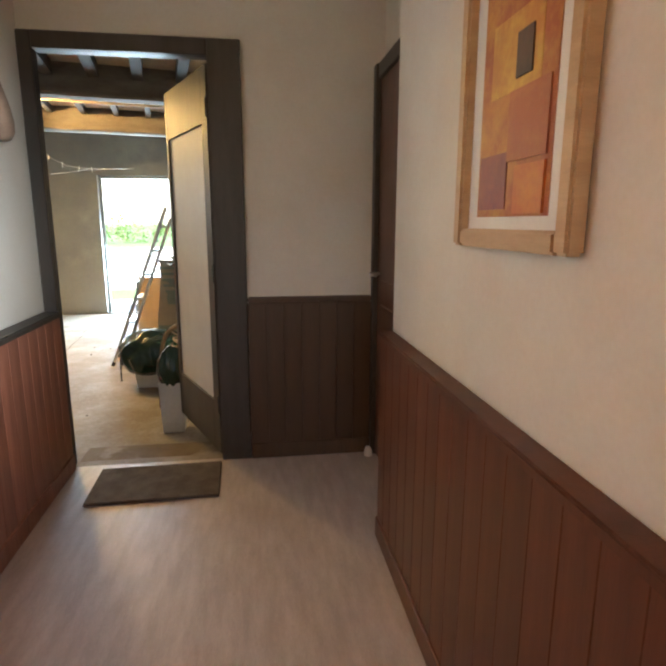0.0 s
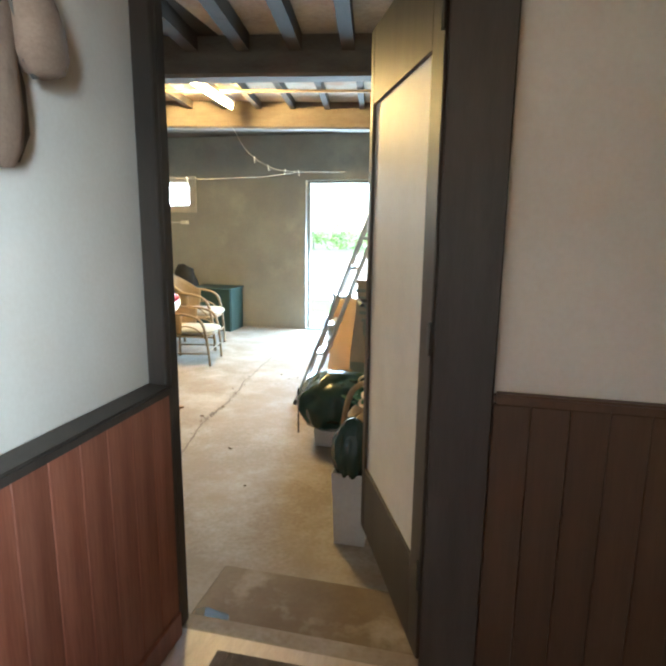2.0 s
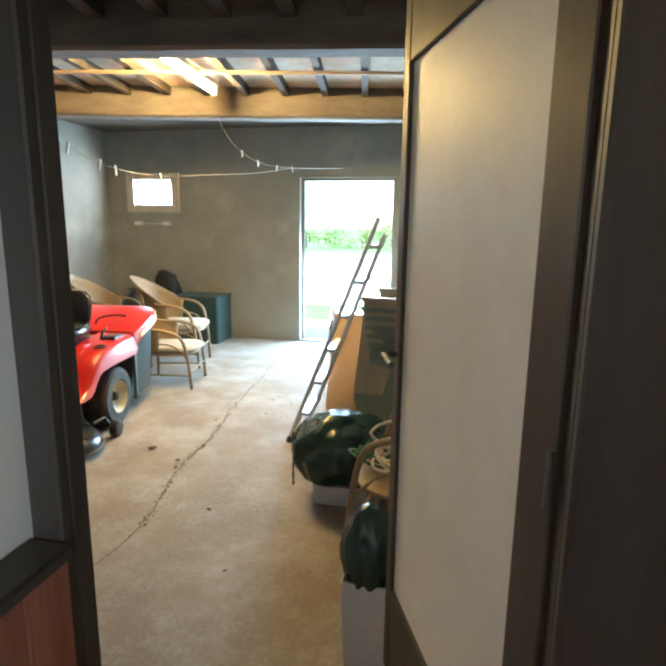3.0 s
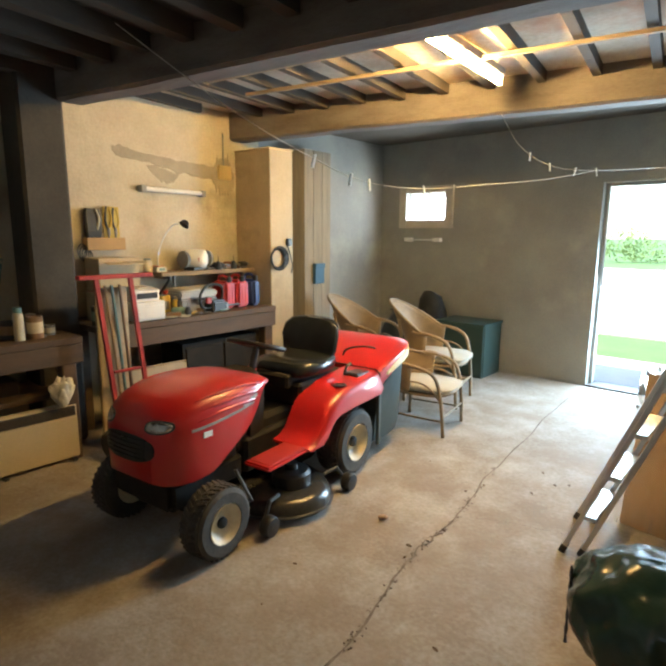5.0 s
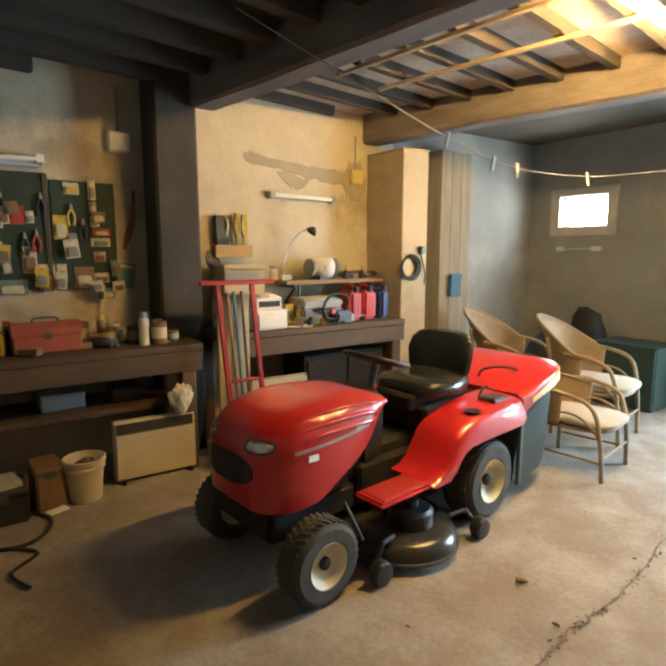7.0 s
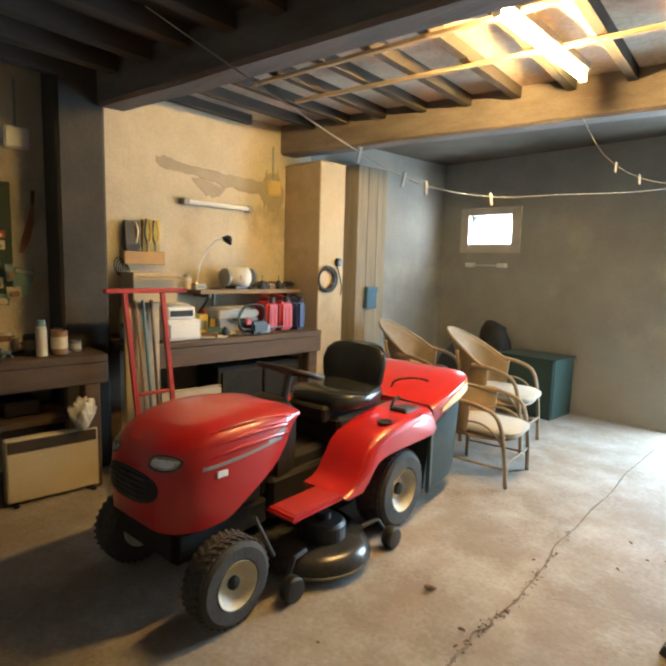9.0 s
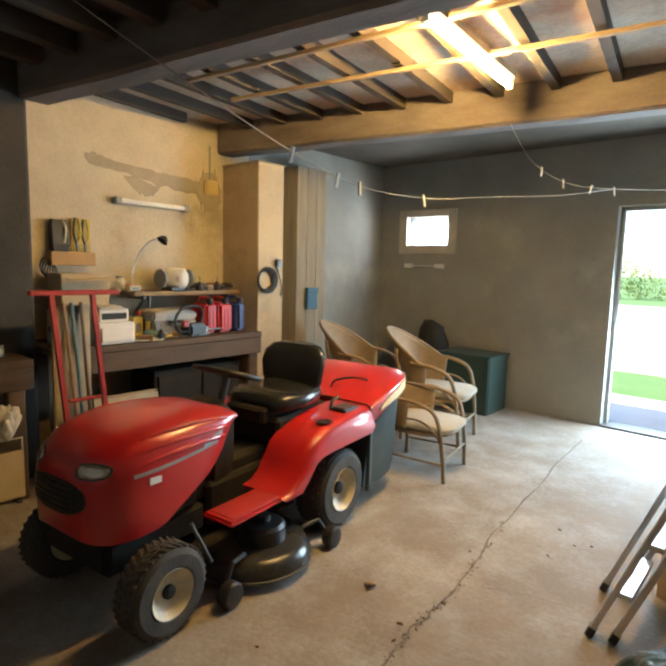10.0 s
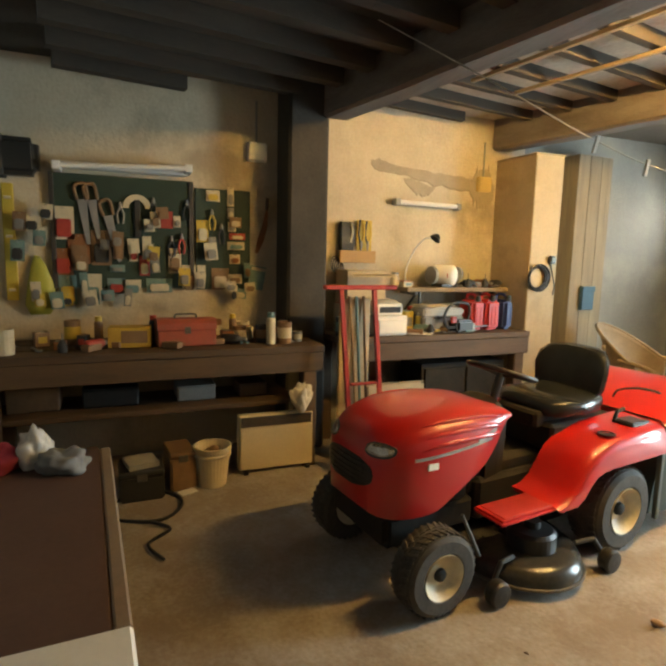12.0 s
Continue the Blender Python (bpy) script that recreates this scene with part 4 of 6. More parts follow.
def crack(points, w0, seed):
    rnd = random.Random(seed)
    pts = hang([(x, y, GF + 0.0045) for x, y in points], 90)
    bm = bmesh.new()
    last = None
    for i, p in enumerate(pts):
        w = w0 * (0.35 + 0.9 * abs(noise.noise(Vector((i * 0.31, seed, 0)))) + 0.35 * rnd.random())
        dx = 0.026 * noise.noise(Vector((i * 0.23, seed, 3)))
        a, b = bm.verts.new((p.x + dx - w, p.y, p.z)), bm.verts.new((p.x + dx + w, p.y + 0.004, p.z))
        if last:
            bm.faces.new((last[0], last[1], b, a))
        last = (a, b)
    return structure("floor_crack", bm, CRACKM, "dirty crack in the concrete floor")


crack([(-1.98, 8.4), (-1.947, 7.867), (-1.80, 6.35), (-1.683, 5.58), (-1.673, 5.23), (-1.64, 4.95), (-1.52, 4.4), (-1.56, 3.8)], 0.0075, 1)
crack([(-1.683, 5.58), (-1.45, 5.72), (-1.179, 5.80), (-0.9, 5.95)], 0.0065, 2)
grit = bmesh.new()
rnd = random.Random(5)
track = hang([(-1.80, 6.35, GF + 0.003), (-1.683, 5.58, GF + 0.003), (-1.673, 5.23, GF + 0.003), (-1.64, 4.95, GF + 0.003), (-1.52, 4.4, GF + 0.003)], 200)
for i in range(170):
    k = track[rnd.randrange(200)] + Vector((rnd.gauss(0, 0.013), rnd.gauss(0, 0.015), 0))
    bmesh.ops.create_icosphere(grit, subdivisions=1, radius=rnd.uniform(0.0015, 0.0055), matrix=Matrix.Translation(k) @ Matrix.Diagonal((1.3, 1, 0.6, 1)))
tagged(part("grit", grit, CRACKM, None), "crumbs of dirt along the cracked concrete", "grit", kind="stuff")
st = thing("stone", "small pale brown pebble on the concrete floor", "stone", (-1.983, 5.286, GF + 0.004))
bm = bmesh.new()
bmesh.ops.create_icosphere(bm, subdivisions=2, radius=1.0, matrix=Matrix.Translation((0, 0, 0.012)) @ Matrix.Rotation(0.5, 4, "Z") @ Matrix.Diagonal((0.030, 0.019, 0.014, 1)))
part("pebble", rough_up(bm, 0.004, 30), mat("pale_pebble", (0.42, 0.30, 0.20), 0.85, other=(0.24, 0.14, 0.09), scale=40), st)
LEAF = mat("dry_leaf", (0.20, 0.13, 0.075), 0.9, other=(0.12, 0.08, 0.05), scale=30, rand=0.35)
leaf_mesh = None
rnd = random.Random(11)
spots = [(-1.524, 6.489, 0.8), (-1.40, 6.36, 0.7), (-1.33, 6.42, 0.8), (-1.47, 6.15, 0.7), (-1.66, 5.40, 1.0), (-1.72, 5.15, 1.2), (-1.68, 5.05, 0.8), (-1.25, 4.62, 1.0), (-2.05, 4.65, 0.7), (-1.95, 4.35, 0.6), (-1.2, 7.3, 0.8), (-1.74, 6.05, 0.9), (-1.79, 5.9, 0.7), (-2.2, 6.15, 0.7), (-1.1, 7.0, 0.8), (-0.95, 4.15, 0.7)]
for x, y, s in spots:
    b = thing("dry_leaf", "small curled dry leaf on the concrete floor", "leaf", (x, y, GF + 0.004), rnd.uniform(0, 360), "dry leaves on the floor")
    if leaf_mesh is None:
        bm = bmesh.new()
        bmesh.ops.create_grid(bm, x_segments=6, y_segments=4, size=1)
        for v in bm.verts:
            x_, y_ = v.co.x, v.co.y
            v.co = Vector((0.026 * x_, 0.013 * y_ * (1 - 0.75 * x_ * x_), 0.004 + 0.010 * y_ * y_ + 0.006 * x_ * x_ * x_))
        bmesh.ops.solidify(bm, geom=bm.faces[:], thickness=0.0015)
        blade = part("blade", bm, LEAF, b)
        leaf_mesh = blade.data
    else:
        blade = new("blade", leaf_mesh)
        blade.parent = b
    blade.matrix_basis = Matrix.Diagonal((s * 0.45, s * 0.55, s * 0.55, 1))

# ---------------------------------------------------------------- garage: columns at the bench wall
CAB = mat("stained_beige_board", (0.52, 0.43, 0.29), 0.8, other=(0.40, 0.32, 0.21), scale=2.5, fine=50, bump=0.25, stain=(0.33, 0.27, 0.19), stain_scale=2.2)
cab = thing("boxed_column", "tall stained beige boxed-in column beside the workbench", "column", (-4.5, 6.66, GF))
part("casing", rough_up(box(-0.25, 0.255, -0.15, 0.155, 0, 2.375, 0.008), 0.004, 4), CAB, cab)
part("cap", box(-0.25, 0.262, -0.157, 0.16, 2.375, 2.39, 0.003), CAB, cab)
post = thing("boarded_post", "old grey-brown boarded post against the wall", "column", (-4.6, 7.42, GF))
for i in range(3):
    part("plank", rough_up(box(-0.15, 0.14 - 0.008 * i, -0.22 + 0.147 * i, -0.076 + 0.147 * i, 0, 2.47, 0.006), 0.004, 5, i), mat("grey_brown_plank", (0.30, 0.24, 0.16), 0.85, other=(0.20, 0.16, 0.11), scale=3, fine=40, bump=0.35, stretch=(5, 5, 0.6), rand=0.2), post)
hr = thing("hose_ring", "coiled black hose hanging on the boxed column", "hose", (-4.232, 6.585, 1.177))
for k in range(4):
    part("coil", sweep([(0.012 + 0.006 * (k % 2), (0.088 + 0.008 * k) * math.cos(a) + 0.006 * k, (0.088 + 0.008 * k) * math.sin(a)) for a in [2 * math.pi * i / 28 for i in range(28)]], 0.0085, 6, closed=True), BLACK, hr)
part("hook", rod((-0.015, 0.0, 0.10), (0.04, 0.0, 0.105), 0.006), STEEL, hr)
so = thing("wall_socket", "round black surface socket on the column", "socket", (-4.238, 6.735, 1.33))
part("body", box(-0.008, 0.035, -0.032, 0.032, -0.036, 0.036, 0.01, seg=2), BLACK, so)
part("face", rod((0.034, 0, 0), (0.04, 0, 0), 0.022, seg=18), STEEL, so)
part("cable", sweep([(0.0, 0.0, -0.03), (0.01, 0.02, -0.12), (0.012, 0.05, -0.22), (0.01, 0.04, -0.30)], 0.006), BLACK, so)
bb = thing("blue_board", "small faded blue plastic box nailed to the post", "box", (-4.445, 7.40, 0.98))
part("body", box(-0.015, 0.03, -0.075, 0.075, -0.11, 0.11, 0.006), mat("faded_blue", (0.05, 0.13, 0.20), 0.6), bb)
part("lid", box(0.03, 0.038, -0.078, 0.078, 0.06, 0.113, 0.004), mat("faded_blue", (0.05, 0.13, 0.20), 0.6), bb)

# wall fittings
YEL = mat("yellowed_plastic", (0.66, 0.50, 0.22), 0.5)


def junction_box(label, y, z, w, h, m_):
    j = thing("junction_box", label, "junction box", (LW, y, z))
    part("body", box(0, 0.05, -w / 2, w / 2, -h / 2, h / 2, 0.008, seg=2), m_, j)
    part("lid", box(0.05, 0.056, -w / 2 + 0.008, w / 2 - 0.008, -h / 2 + 0.008, h / 2 - 0.008, 0.003), m_, j)
    part("conduit", rod((0.012, 0, h / 2), (0.012, 0.0, h / 2 + 0.3), 0.008), GREYWALL, j)
    return j


junction_box("yellowed junction box on the plaster wall", 6.36, 1.99, 0.14, 0.13, YEL)
junction_box("off-white junction box above the tool board", 4.27, 2.08, 0.15, 0.14, WHITE)


def dead_tube(label, y0, y1, z0, z1, off, shade):
    d = thing("wall_tube_lamp", label, "wall lamp", (LW, (y0 + y1) / 2, (z0 + z1) / 2))
    h = (y1 - y0) / 2
    dz = (z1 - z0) / 2
    part("tube", rod((off, -h, -dz), (off, h, dz), 0.019, seg=14), WHITE, d, "unlit white tube")
    for s in (-1, 1):
        part("holder", box(0.0, off + 0.02, s * h - 0.025, s * h + 0.025, s * dz - 0.028, s * dz + 0.028, 0.006), shade, d)
    part("fitting", box(0.0, off * 0.55, -h, h, -0.02, 0.02, 0.004), shade, d)


dead_tube("unlit tube lamp on the plaster wall", 5.467, 6.077, 1.785, 1.775, 0.06, GREYWALL)
dead_tube("unlit tube lamp above the tool board", 2.92, 3.75, 1.86, 1.90, 0.16, WHITE)


def patch(label, pts, seed):
    """A thin irregular skim of repair mortar on the wall: pts of (y, z, half height)."""
    line = hang([(0, y, z) for y, z, h in pts], 40)
    hs_ = hang([(h, 0, 0) for y, z, h in pts], 40)
    rings = []
    for i, (p, h) in enumerate(zip(line, hs_)):
        up = h.x * (1 + 0.5 * noise.noise(Vector((i * 0.35, seed, 0))))
        dn = h.x * (1 + 0.5 * noise.noise(Vector((i * 0.35, seed, 7))))
        rings.append([(LW - 0.001, p.y, p.z - dn), (LW + 0.005, p.y, p.z - dn * 0.8), (LW + 0.005, p.y, p.z + up * 0.8), (LW - 0.001, p.y, p.z + up)])
    return structure("plaster_patch", loft(rings), mat("grey_repair", (0.40, 0.34, 0.245), 0.9, other=(0.30, 0.25, 0.18), scale=5, bump=0.4), label)


patch("grey repair streak in the plaster", [(5.24, 2.09, 0.02), (5.32, 2.075, 0.05), (5.5, 2.05, 0.035), (5.75, 2.02, 0.05), (6.0, 1.99, 0.06), (6.24, 1.98, 0.06)], 1)
patch("grey repair smear below the streak", [(5.55, 1.98, 0.01), (5.66, 1.93, 0.06), (5.78, 1.90, 0.05), (5.86, 1.93, 0.01)], 3)
patch("grey repair patch round the junction box", [(6.22, 1.95, 0.03), (6.30, 1.96, 0.16), (6.42, 1.95, 0.18), (6.49, 1.92, 0.06)], 5)

# ---------------------------------------------------------------- workbenches
def bench(label, y0, y1, x_front, top, shelf_z, legs):
    b = thing("workbench", label, "workbench", (0, 0, 0))
    n = 3
    d = (x_front - LW) / n
    for i in range(n):
        part("plank", rough_up(box(LW + d * i + 0.002, LW + d * (i + 1) - 0.002, y0, y1, top - 0.05, top - 0.002 * i, 0.005), 0.002, 5, i), BENCH, b)
    part("apron", rough_up(box(x_front - 0.06, x_front - 0.008, y0, y1, top - 0.19, top - 0.052, 0.006), 0.003), BENCH, b)
    for y in legs:
        for x in (x_front - 0.12, LW + 0.06):
            part("leg", rough_up(box(x, x + 0.10, y - 0.05, y + 0.05, GF, top - 0.052, 0.008), 0.003), BENCH, b)
    if shelf_z:
        part("lower_shelf", rough_up(box(LW + 0.05, x_front - 0.10, y0 + 0.05, y1 - 0.12, shelf_z, shelf_z + 0.035, 0.005), 0.003), BENCH, b)
    return b


bench("long dark oily wooden workbench under the tool board", 2.42, 4.60, -4.08, 0.705, 0.27, (2.55, 4.50))
bench("dark wooden workbench behind the lawn tractor", 4.74, 6.48, -4.14, 0.735, 0, (4.82, 6.40))
us = thing("wall_shelf", "rough wooden shelf above the workbench", "shelf", (LW, 6.02, 1.045))
part("board", rough_up(box(0, 0.30, -0.56, 0.46, 0, 0.035, 0.004), 0.002), mat("shelf_wood", (0.30, 0.22, 0.13), 0.75, other=(0.2, 0.14, 0.08), scale=4, bump=0.2, stretch=(4, 0.7, 4)), us)
for y in (-0.45, 0.35):
    part("bracket", box(0, 0.26, y - 0.015, y + 0.015, -0.03, -0.001, 0.003), STEEL, us)
    part("bracket", sweep([(0.25, y, -0.02), (0.01, y, -0.22)], 0.012), STEEL, us)
part("hanging_bar", rod((0.22, -0.42, -0.12), (0.24, 0.25, -0.10), 0.014), ALU, us)
for y in (-0.40, 0.22):
    part("bar_strap", box(0.215, 0.245, y - 0.01, y + 0.01, -0.115, 0.0, 0.002), STEEL, us)

# things on the shelf and the benches
gr = thing("bench_grinder", "white bench grinder with a red mark on the wall shelf", "bench grinder", (-4.56, 5.88, 1.08), 8)
part("motor", lathe([(0.055, -0.10), (0.085, -0.08), (0.088, 0.08), (0.055, 0.11), (0.02, 0.115)], 24, m=Matrix.Translation((0, 0, 0.10)) @ Matrix.Rotation(radians(90), 4, "X") @ Matrix.Rotation(radians(-60), 4, "Y")), WHITE, gr, "white motor housing", smooth=True)
part("mark", box(0.086, 0.092, -0.03, 0.035, 0.085, 0.125, 0.002, m=Matrix.Rotation(radians(12), 4, "X")), REDMETAL, gr, "red mark")
for s in (-1, 1):
    part("stone", rod((0, s * 0.13, 0.10), (0, s * 0.155, 0.10), 0.075, seg=24), GREYWALL, gr, "grey grinding stone")
part("foot", box(-0.07, 0.07, -0.09, 0.09, 0, 0.03, 0.006), BLACK, gr)
dl = thing("desk_lamp", "thin swan-neck desk lamp on the wall shelf", "desk lamp", (-4.62, 5.53, 1.08))
part("base", lathe([(0.055, 0), (0.055, 0.012), (0.02, 0.02)], 20), BLACK, dl)
part("neck", sweep(hang([(0, 0, 0.015), (0.0, 0.01, 0.16), (0.02, 0.07, 0.31), (0.05, 0.14, 0.40), (0.07, 0.19, 0.41)], 20), 0.006, 8), ALU, dl)
part("shade", lathe([(0.012, 0.05), (0.03, 0.035), (0.048, 0.0), (0.043, 0.0), (0.022, 0.032)], 20, m=Matrix.Translation((0.085, 0.22, 0.40)) @ Matrix.Rotation(radians(-42), 4, "X")), BLACK, dl, "small dark shade")


def jerrycan(label, y, m_, w=0.13):
    j = thing("jerrycan", label, "jerrycan", (-4.36, y, 0.735), 4, "jerrycans on the workbench")
    part("body", box(-0.10, 0.10, -w / 2, w / 2, 0, 0.25, 0.025, seg=3), m_, j)
    part("grip", sweep(hang([(-0.07, 0, 0.245), (-0.05, 0, 0.29), (0.03, 0, 0.29), (0.06, 0, 0.245)], 12), 0.012), m_, j)
    part("cap", lathe([(0.024, 0.24), (0.024, 0.285), (0.018, 0.29)], 14, m=Matrix.Translation((0.078, 0.0, 0))), BLACK, j)
    for s in (-1, 1):
        part("rib", box(0.098, 0.105, s * 0.02 - 0.008, s * 0.02 + 0.008, 0.04, 0.20, 0.003), m_, j)


REDP = mat("red_plastic", (0.52, 0.03, 0.025), 0.45, other=(0.40, 0.02, 0.02), bump=0.05)
jerrycan("red plastic fuel jerrycan on the workbench", 6.03, REDP)
jerrycan("bright red plastic fuel jerrycan on the workbench", 6.18, REDP, 0.15)
jerrycan("blue plastic jerrycan on the workbench", 6.34, mat("blue_plastic", (0.03, 0.06, 0.22), 0.45), 0.10)
pr = thing("drawer_box", "white plastic drawer box on the workbench", "storage box", (-4.30, 5.17, 0.735))
part("body", box(-0.14, 0.14, -0.13, 0.13, 0, 0.15, 0.008), WHITE, pr)
part("drawer", box(0.14, 0.155, -0.115, 0.115, 0.02, 0.12, 0.004), WHITE, pr)
part("upper", box(-0.14, 0.10, -0.11, 0.11, 0.15, 0.24, 0.01), WHITE, pr)
part("slot", box(0.10, 0.104, -0.09, 0.09, 0.17, 0.215, 0.002), BLACK, pr)
cs = thing("tool_case", "grey plastic power tool case with papers on it", "tool case", (-4.40, 5.70, 0.735), 3)
part("body", box(-0.13, 0.13, -0.20, 0.20, 0, 0.13, 0.015, seg=2), mat("grey_plastic", (0.22, 0.21, 0.19), 0.5), cs)
part("lid", box(-0.132, 0.132, -0.202, 0.202, 0.131, 0.19, 0.015, seg=2), mat("pale_grey_plastic", (0.42, 0.40, 0.35), 0.5), cs)
part("grip", sweep(hang([(0.13, -0.06, 0.12), (0.17, -0.05, 0.12), (0.17, 0.05, 0.12), (0.13, 0.06, 0.12)], 12), 0.009), BLACK, cs)

bt = thing("hedge_trimmer", "black hedge trimmer with a loop handle on the workbench", "hedge trimmer", (-4.22, 5.74, 0.735), 8)
part("motor", box(-0.08, 0.06, 0.02, 0.20, 0.0, 0.10, 0.02, seg=2), BLACK, bt)
part("loop_handle", sweep(hang([(0.02, 0.02, 0.04), (0.05, -0.10, 0.06), (0.05, -0.12, 0.15), (0.03, -0.02, 0.235), (0.0, 0.16, 0.225), (-0.02, 0.21, 0.15), (-0.02, 0.18, 0.06)], 36), 0.012, 8), BLACK, bt, smooth=True)
part("bar", box(-0.012, 0.012, 0.20, 0.50, 0.03, 0.045, 0.003), STEEL, bt)
part("trigger", box(0.02, 0.05, -0.04, 0.02, 0.08, 0.13, 0.008), REDMETAL, bt, "red trigger guard")
bp_ = thing("plywood_sheet", "pale board leaning under the workbench", "board", (-4.18, 5.35, GF), 0)
part("sheet", box(-0.01, 0.01, -0.32, 0.30, 0.0, 0.52, 0.003, m=Matrix.Rotation(radians(-9), 4, "Y")), mat("pale_board", (0.46, 0.38, 0.26), 0.7), bp_)
part("edging", box(-0.014, 0.014, -0.32, 0.30, 0.52, 0.535, 0.003, m=Matrix.Rotation(radians(-9), 4, "Y")), LATH, bp_)
rnd = random.Random(5)
CLUT = [mat("clutter_%s" % n_, c, 0.55, mt, bump=0.15, scale=9) for n_, c, mt in (("steel", (0.30, 0.29, 0.27), 0.7), ("black", (0.03, 0.03, 0.03), 0.0), ("brown", (0.24, 0.14, 0.07), 0.0), ("cream", (0.62, 0.54, 0.38), 0.0), ("red", (0.42, 0.05, 0.035), 0.0), ("yellow", (0.60, 0.42, 0.06), 0.0), ("teal", (0.16, 0.26, 0.24), 0.0), ("rust", (0.28, 0.12, 0.05), 0.2))]
NAMES = ("steel", "black", "brown", "cream", "red", "yellow", "teal", "rusty")


def pot(label, at, r, h, m_, lid=None):
    o = thing("tin_can", label, "tin", at)
    part("can", lathe([(r * 0.97, 0), (r, 0.006), (r, h - 0.006), (r * 1.03, h - 0.003), (r * 1.03, h), (r * 0.9, h), (r * 0.88, h - 0.02)], 20), m_, o)
    part("band", lathe([(r * 1.006, h * 0.25), (r * 1.012, h * 0.26), (r * 1.012, h * 0.74), (r * 1.006, h * 0.75)], 20, caps=False), lid or CLUT[3], o, "paper label band")


def hand_tool(at, kind, turn, k):
    """Pliers, clamps, spanners and drill bits lying about."""
    o = thing(("pliers", "spanner", "wooden_block", "drill_chuck")[kind], "%s lying among the clutter on the wood" % ("small %s pliers" % NAMES[k], "worn steel spanner", "small offcut of %s timber" % "brown", "dark steel drill chuck")[kind], ("pliers", "spanner", "offcut", "drill")[kind], at, turn)
    if kind == 0:
        for s in (-1, 1):
            part("grip", sweep(hang([(-0.08, s * 0.022, 0.012), (-0.04, s * 0.02, 0.012), (0.0, s * 0.004, 0.012)], 8), 0.007), CLUT[k], o)
        part("jaw", sweep([(0.0, 0, 0.012), (0.03, 0, 0.012), (0.06, 0, 0.012)], [0.012, 0.011, 0.004]), CLUT[0], o)
    elif kind == 1:
        part("shaft", box(-0.07, 0.07, -0.008, 0.008, 0.003, 0.012, 0.003), CLUT[0], o)
        part("ring", lathe([(0.012, 0.003), (0.02, 0.003), (0.02, 0.014), (0.012, 0.014), (0.012, 0.003)], 16, m=Matrix.Translation((0.082, 0, 0)), caps=False), CLUT[0], o)
    elif kind == 2:
        part("block", rough_up(box(-0.06, 0.06, -0.03, 0.03, 0, 0.04, 0.004), 0.002), CLUT[2], o)
    else:
        part("chuck", lathe([(0.028, 0), (0.028, 0.04), (0.02, 0.06), (0.012, 0.075)], 16), CLUT[1], o)
        part("bit", rod((0, 0, 0.07), (0, 0, 0.12), 0.004), CLUT[0], o)


for i in range(9):
    hand_tool((-4.62 + 0.17 * rnd.random(), 6.02 + 0.048 * i, 1.0805), (0, 3, 1, 0, 2, 3, 1, 0, 2)[i], rnd.uniform(0, 180), rnd.randrange(8))
for i in range(10):
    hand_tool((-4.30 + 0.12 * rnd.random(), 5.33 + 0.065 * i, 0.7355), rnd.randrange(4), rnd.uniform(0, 180), rnd.randrange(8))
for i in range(12):
    hand_tool((-4.55 + 0.38 * rnd.random(), 2.62 + 0.16 * i, 0.7055), rnd.randrange(4), rnd.uniform(0, 180), rnd.randrange(8))


def spray(label, at, k, r=0.027, h=0.19):
    o = thing("spray_can", label, "spray can", at)
    part("can", lathe([(r, 0), (r, h * 0.78), (r * 0.7, h * 0.86), (r * 0.4, h * 0.88)], 16), CLUT[k], o)
    part("cap", lathe([(r * 0.8, h * 0.84), (r * 0.8, h), (r * 0.7, h)], 16), CLUT[(k + 3) % 8], o)


def carton(label, at, w, d, h, k, turn=0):
    o = thing("carton", label, "box", at, turn)
    part("body", box(-d / 2, d / 2, -w / 2, w / 2, 0, h, 0.003), CLUT[k], o)
    part("flap", box(-d / 2 - 0.001, d / 2 + 0.001, -w / 2 + 0.01, w / 2 - 0.03, h, h + 0.004, 0.001), CLUT[(k + 1) % 8], o)
    part("print", box(d / 2, d / 2 + 0.002, -w * 0.3, w * 0.3, h * 0.25, h * 0.7), CLUT[(k + 3) % 8], o)


def papers(label, at, w, d, n, turn):
    o = thing("paper_stack", label, "papers", at, turn)
    for i in range(n):
        part("sheet", box(-d / 2, d / 2, -w / 2, w / 2, 0.004 * i, 0.004 * i + 0.003, m=Matrix.Rotation(radians(7 * ((i * 37) % 5 - 2)), 4, "Z")), mat("worn_paper", (0.66, 0.60, 0.48), 0.8, bump=0.1), o)


papers("loose papers on the grey tool case", (-4.40, 5.68, 0.926), 0.30, 0.22, 4, 5)
papers("papers lying on the workbench", (-4.22, 5.42, 0.7365), 0.22, 0.14, 3, -12)
papers("white papers stacked on the drawer box", (-4.32, 5.17, 0.976), 0.18, 0.14, 4, 9)
carton("pale carton on the end of the wall shelf", (-4.58, 5.50, 1.081), 0.10, 0.12, 0.045, 3, 6)
carton("yellow carton on the workbench", (-4.40, 5.42, 0.736), 0.09, 0.10, 0.16, 5, 14)
carton("small brown carton on the workbench", (-4.50, 4.93, 0.736), 0.14, 0.14, 0.22, 3, 4)
spray("black spray can on the workbench", (-4.47, 5.50, 0.736), 1)
spray("yellow spray can on the workbench", (-4.33, 5.50, 0.736), 5, 0.024, 0.15)
